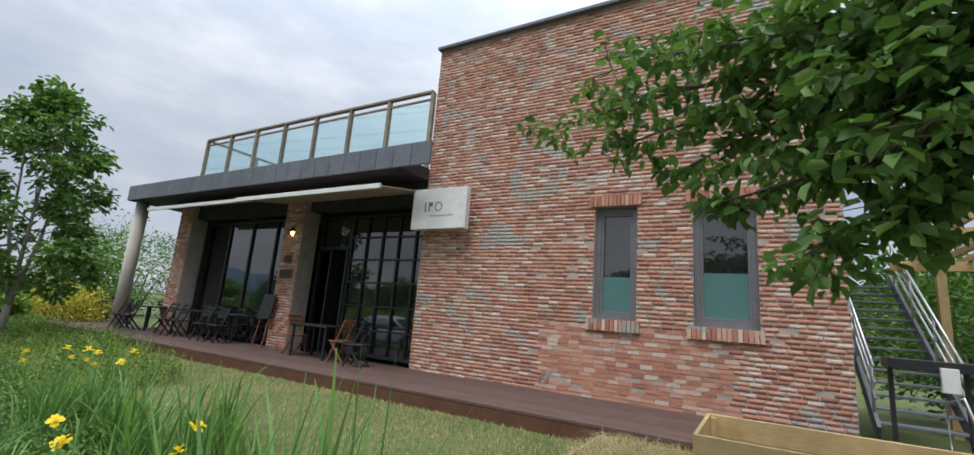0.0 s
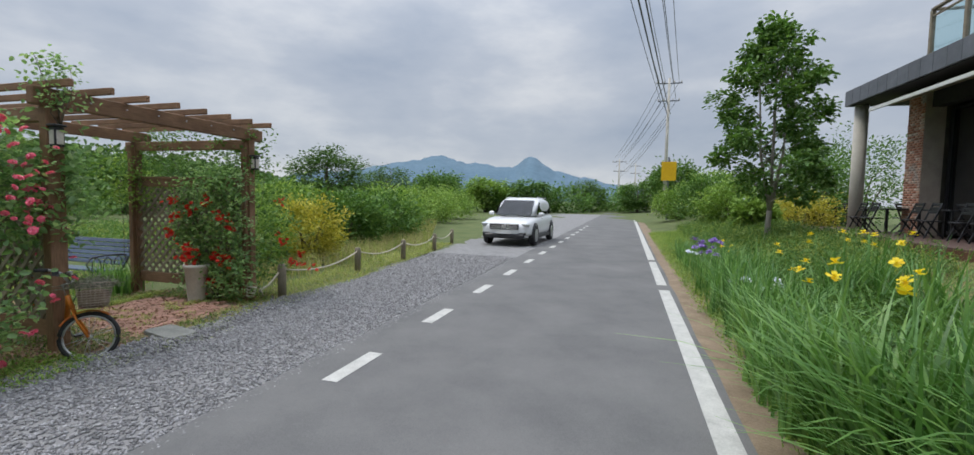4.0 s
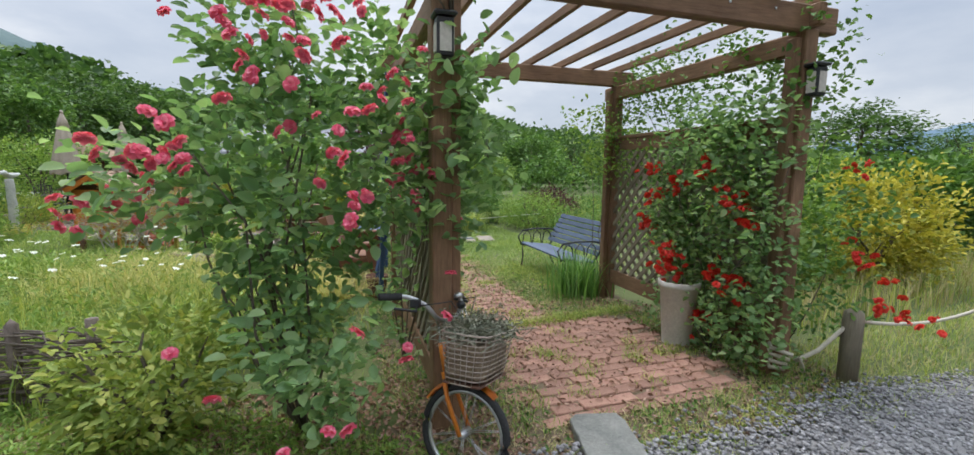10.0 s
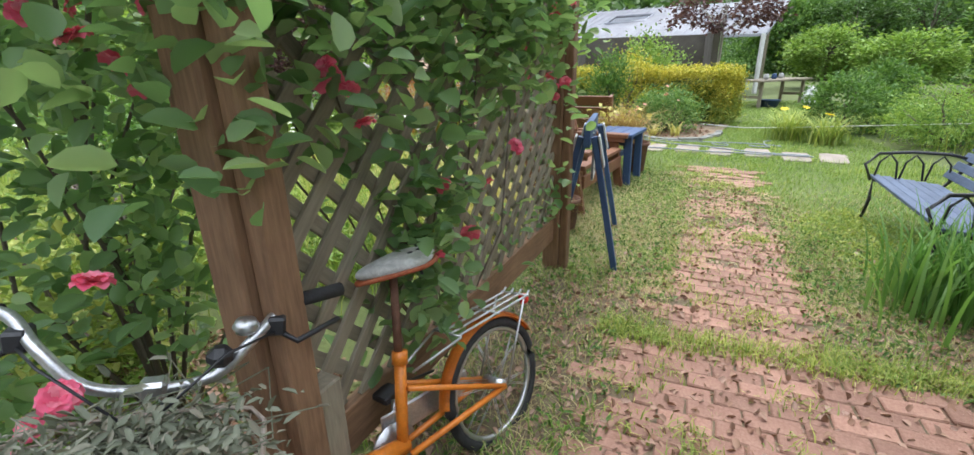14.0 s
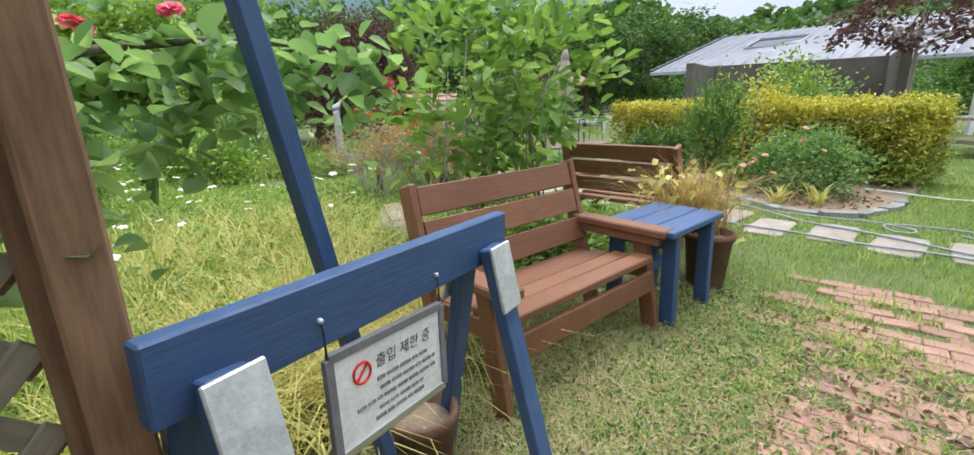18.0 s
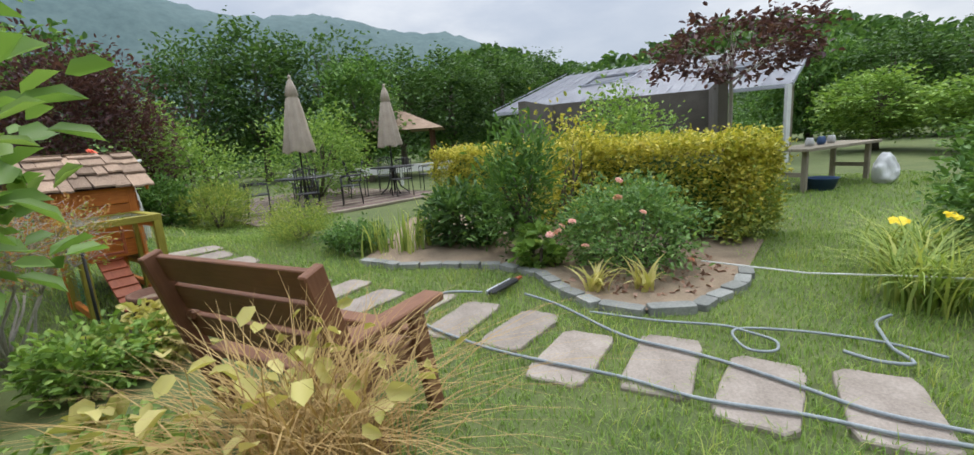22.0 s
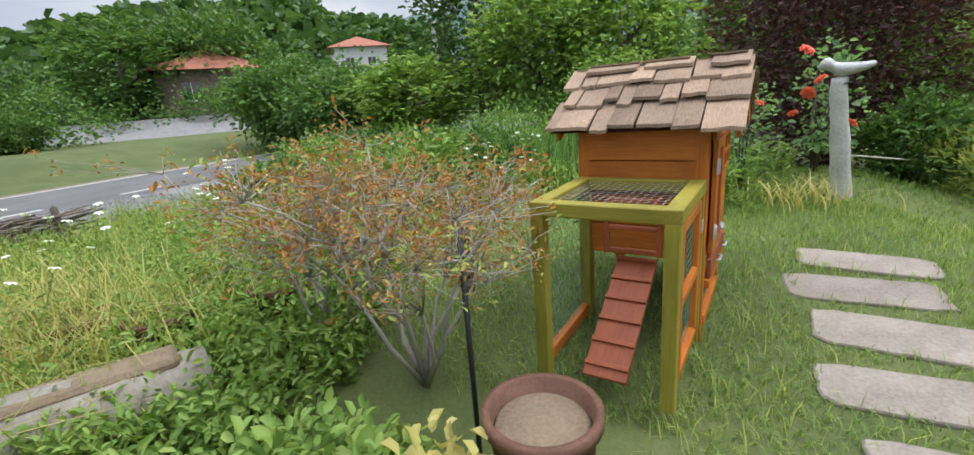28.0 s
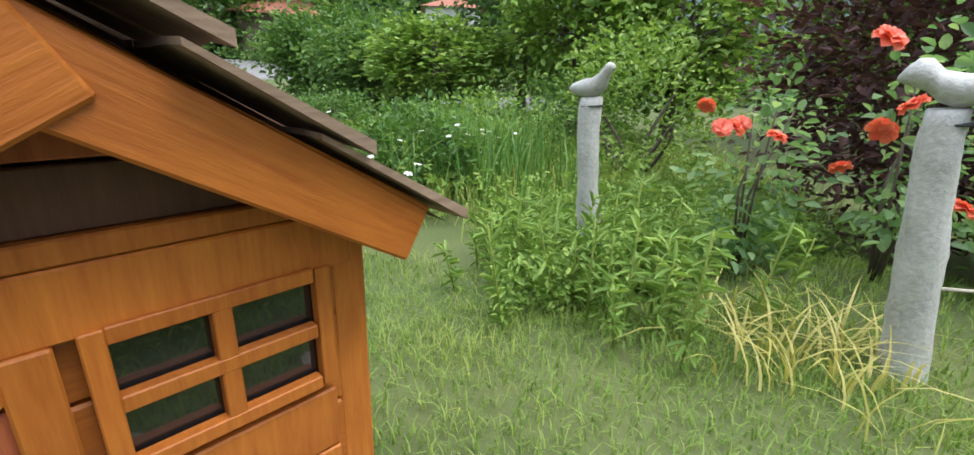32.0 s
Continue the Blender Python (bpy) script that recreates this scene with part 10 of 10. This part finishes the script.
bmesh.ops.create_cone(bm, cap_ends=True, segments=28, radius1=17, radius2=9, depth=2.2, matrix=Matrix.Translation((31, 4.5, 0.55)))
tagged(part("yard_ground", bm, M_GRAVB, None), "raised gravel yard of the village house", "ground", kind="structure")

# ---- pieces: gravel, bricks, pavers ----


def pebbles(name, pts, size, material, label):
    n = len(pts)
    base = np.array([(1, 0, 0), (-1, 0, 0), (0, 1, 0), (0, -1, 0), (0, 0, 1), (0, 0, -1)], float)
    tri = np.array([(0, 2, 4), (2, 1, 4), (1, 3, 4), (3, 0, 4), (2, 0, 5), (1, 2, 5), (3, 1, 5), (0, 3, 5)])
    s = size * RNG.uniform(0.5, 1.25, (n, 1, 1)) * RNG.uniform(0.6, 1.1, (n, 6, 1)) * np.array([1, 1, 0.6])
    a = RNG.uniform(0, 6.28, n)
    R = np.zeros((n, 3, 3))
    R[:, 0, 0], R[:, 0, 1], R[:, 1, 0], R[:, 1, 1], R[:, 2, 2] = np.cos(a), -np.sin(a), np.sin(a), np.cos(a), 1
    t = RNG.uniform(-0.5, 0.5, n)
    T = np.zeros((n, 3, 3))
    T[:, 0, 0], T[:, 1, 1], T[:, 1, 2], T[:, 2, 1], T[:, 2, 2] = 1, np.cos(t), -np.sin(t), np.sin(t), np.cos(t)
    v = np.einsum("nij,nkj->nki", R @ T, base[None] * s) + pts[:, None, :]
    f = (tri[None] + 6 * np.arange(n)[:, None, None]).reshape(-1, 3)
    return tagged(mesh_quads(name, v.reshape(-1, 3), f, material), label, "gravel", kind="stuff")


us = RNG.uniform(-4.5, 13, 60000)
lo_ = np.array([gravel_edge(u) for u in us])
ss = lo_ - 0.1 + (-3.62 - lo_ + 0.1) * RNG.uniform(0, 1, len(us))
near = RNG.uniform(size=len(us)) < np.clip(1.25 - np.abs(us - 3.2) / 11, 0.12, 1)
us, ss = us[near], ss[near]
pts = np.column_stack([-0.85 * us + 0.527 * (ss + 0.12), 0.527 * us + 0.85 * (ss + 0.12), np.full(len(us), 0.004)])
rimp = np.column_stack([rim[::2], np.full(len(rim[::2]), 0.018)])
pts = np.concatenate([pts, rimp])
pebbles("gravel_stones", pts, 0.021, M_GRAV, "loose grey crushed stones")

# pavers of the garden path
pd, pc = Vector((-0.494, -0.869, 0)), Vector((-0.869, 0.494, 0))
po = Vector((-6.62, -3.12, 0))
path = thing("brick_path", Matrix(), "worn pink brick path with weeds in the joints", "path", kind="structure")
bm = box(bmesh.new(), (0, 0, 0), (0.205, 0.098, 0.06), None, 0.006)
me_p = bpy.data.meshes.new("paver")
bm.to_mesh(me_p)
bm.free()
me_p.materials.append(M_PAVER)
pa = math.degrees(math.atan2(pc.y, pc.x))
for r_ in range(63):
    d = 0.105 * r_
    wide = d < 1.75
    c0, c1 = (-0.15, 1.45) if wide else (0.08 - 0.02 * (d - 1.75), 0.98 - 0.02 * (d - 1.75))
    if d > 4.4:
        c0, c1 = c0 - 0.06, c1 + 0.12
    k = -1
    while True:
        c = c0 + 0.212 * k + (0.106 if r_ % 2 else 0)
        k += 1
        if c > c1:
            break
        if c < c0 - 0.05 + RNG.uniform(-0.15, 0.1) or c > c1 - RNG.uniform(0, 0.22):
            continue
        if d > 1.9 and RNG.uniform() < (0.05 if d < 3.6 else 0.14):
            continue
        p_ = po + pd * d + pc * c
        ob = new("brick", me_p)
        ob.parent = path
        ob.matrix_basis = pose(p_.x, p_.y, -0.008 + float(gz(p_.x, p_.y)) + RNG.normal() * 0.003, RNG.normal() * 1.2, RNG.normal() * 1.2, pa + RNG.normal() * 1.8)

# bricks of the cafe wall
def brick_boxes(items):
    """Five-sided boxes from (x, y, z, l, h, out)."""
    a = np.array(items, float)
    n = len(a)
    x0, x1 = a[:, 0] - a[:, 3] / 2, a[:, 0] + a[:, 3] / 2
    z0, z1 = a[:, 2] - a[:, 4] / 2, a[:, 2] + a[:, 4] / 2
    y0, y1 = a[:, 1] - a[:, 5], a[:, 1] + 0.02
    j = 0.004
    c = [(x0 + j, y0, z0 + j), (x1 - j, y0, z0 + j), (x1 - j, y0, z1 - j), (x0 + j, y0, z1 - j), (x0, y1, z0), (x1, y1, z0), (x1, y1, z1), (x0, y1, z1)]
    v = np.stack([np.stack(q, 1) for q in c], 1).reshape(-1, 3)
    f = np.array([(0, 1, 2, 3), (4, 5, 1, 0), (5, 6, 2, 1), (6, 7, 3, 2), (7, 4, 0, 3)])
    return v, (f[None] + 8 * np.arange(n)[:, None, None]).reshape(-1, 4)


items, close = [], []
for r_ in range(101):
    z = -0.02 + 0.0745 * r_ + 0.031
    x = -0.0 - (0.1 if r_ % 2 else 0)
    while x < WALL_W:
        L = RNG.uniform(0.17, 0.215)
        a, b = max(x, 0.0), min(x + L, WALL_W)
        x += L + 0.012
        if b - a < 0.03:
            continue
        for x0, x1, z0, z1 in WINS:
            if z + 0.03 > z0 and z - 0.03 < z1 and b > x0 and a < x1:
                if a < x0 - 0.03:
                    b = x0
                elif b > x1 + 0.03:
                    a = x1
                else:
                    b = a
        if b - a < 0.03 or RNG.uniform() < 0.015:
            continue
        it = ((a + b) / 2, 0.02, z + RNG.normal() * 0.003, b - a, 0.063 + RNG.normal() * 0.003, 0.004 + 0.010 * RNG.uniform())
        (close if 3.0 < it[0] < 6.2 and 0.0 < z < 1.25 and len(close) < 300 else items).append(it)
for xc, hw_ in ((-9.95, 0.38), (-4.36, 0.38)):
    for r_ in range(54):
        z = 0.02 + 0.0745 * r_ + 0.031
        x = xc - hw_ - (0.1 if r_ % 2 else 0)
        while x < xc + hw_:
            L = RNG.uniform(0.17, 0.215)
            a, b = max(x, xc - hw_), min(x + L, xc + hw_)
            x += L + 0.012
            if b - a > 0.03:
                items.append(((a + b) / 2, -0.1, z, b - a, 0.06, 0.01 + 0.01 * RNG.uniform()))
v, f = brick_boxes(items)
ob = mesh_quads("brickwork", v, f, M_BRICKI, cafe, "reclaimed red bricks with grey mortar smears")
ob["kind"] = "stuff"
bm = box(bmesh.new(), (0, 0, 0), (1, 1, 1), None, 0.0)
me_b = bpy.data.meshes.new("brick")
bm.to_mesh(me_b)
bm.free()
me_b.materials.append(M_BRICK)
for x, y, z, L, h, o in close:
    ob = new("brick", me_b)
    ob.parent = cafe
    ob.matrix_basis = Matrix.Translation((x, y - o / 2 + 0.01, z)) @ Matrix.Diagonal((L, o + 0.02, h, 1))
for x0, x1, z0, z1 in WINS:
    n_ = int((x1 - x0 + 0.2) / 0.072)
    for k in range(n_):
        ob = new("sill_brick", me_b)
        ob.parent = cafe
        ob.matrix_basis = Matrix.Translation((x0 - 0.1 + 0.072 * (k + 0.5), -0.005, z0 - 0.10)) @ Matrix.Diagonal((0.06, 0.08, 0.19, 1))
        ob = new("lintel_brick", me_b)
        ob.parent = cafe
        ob.matrix_basis = Matrix.Translation((x0 - 0.1 + 0.072 * (k + 0.5), 0.005, z1 + 0.10)) @ Matrix.Diagonal((0.06, 0.06, 0.19, 1))
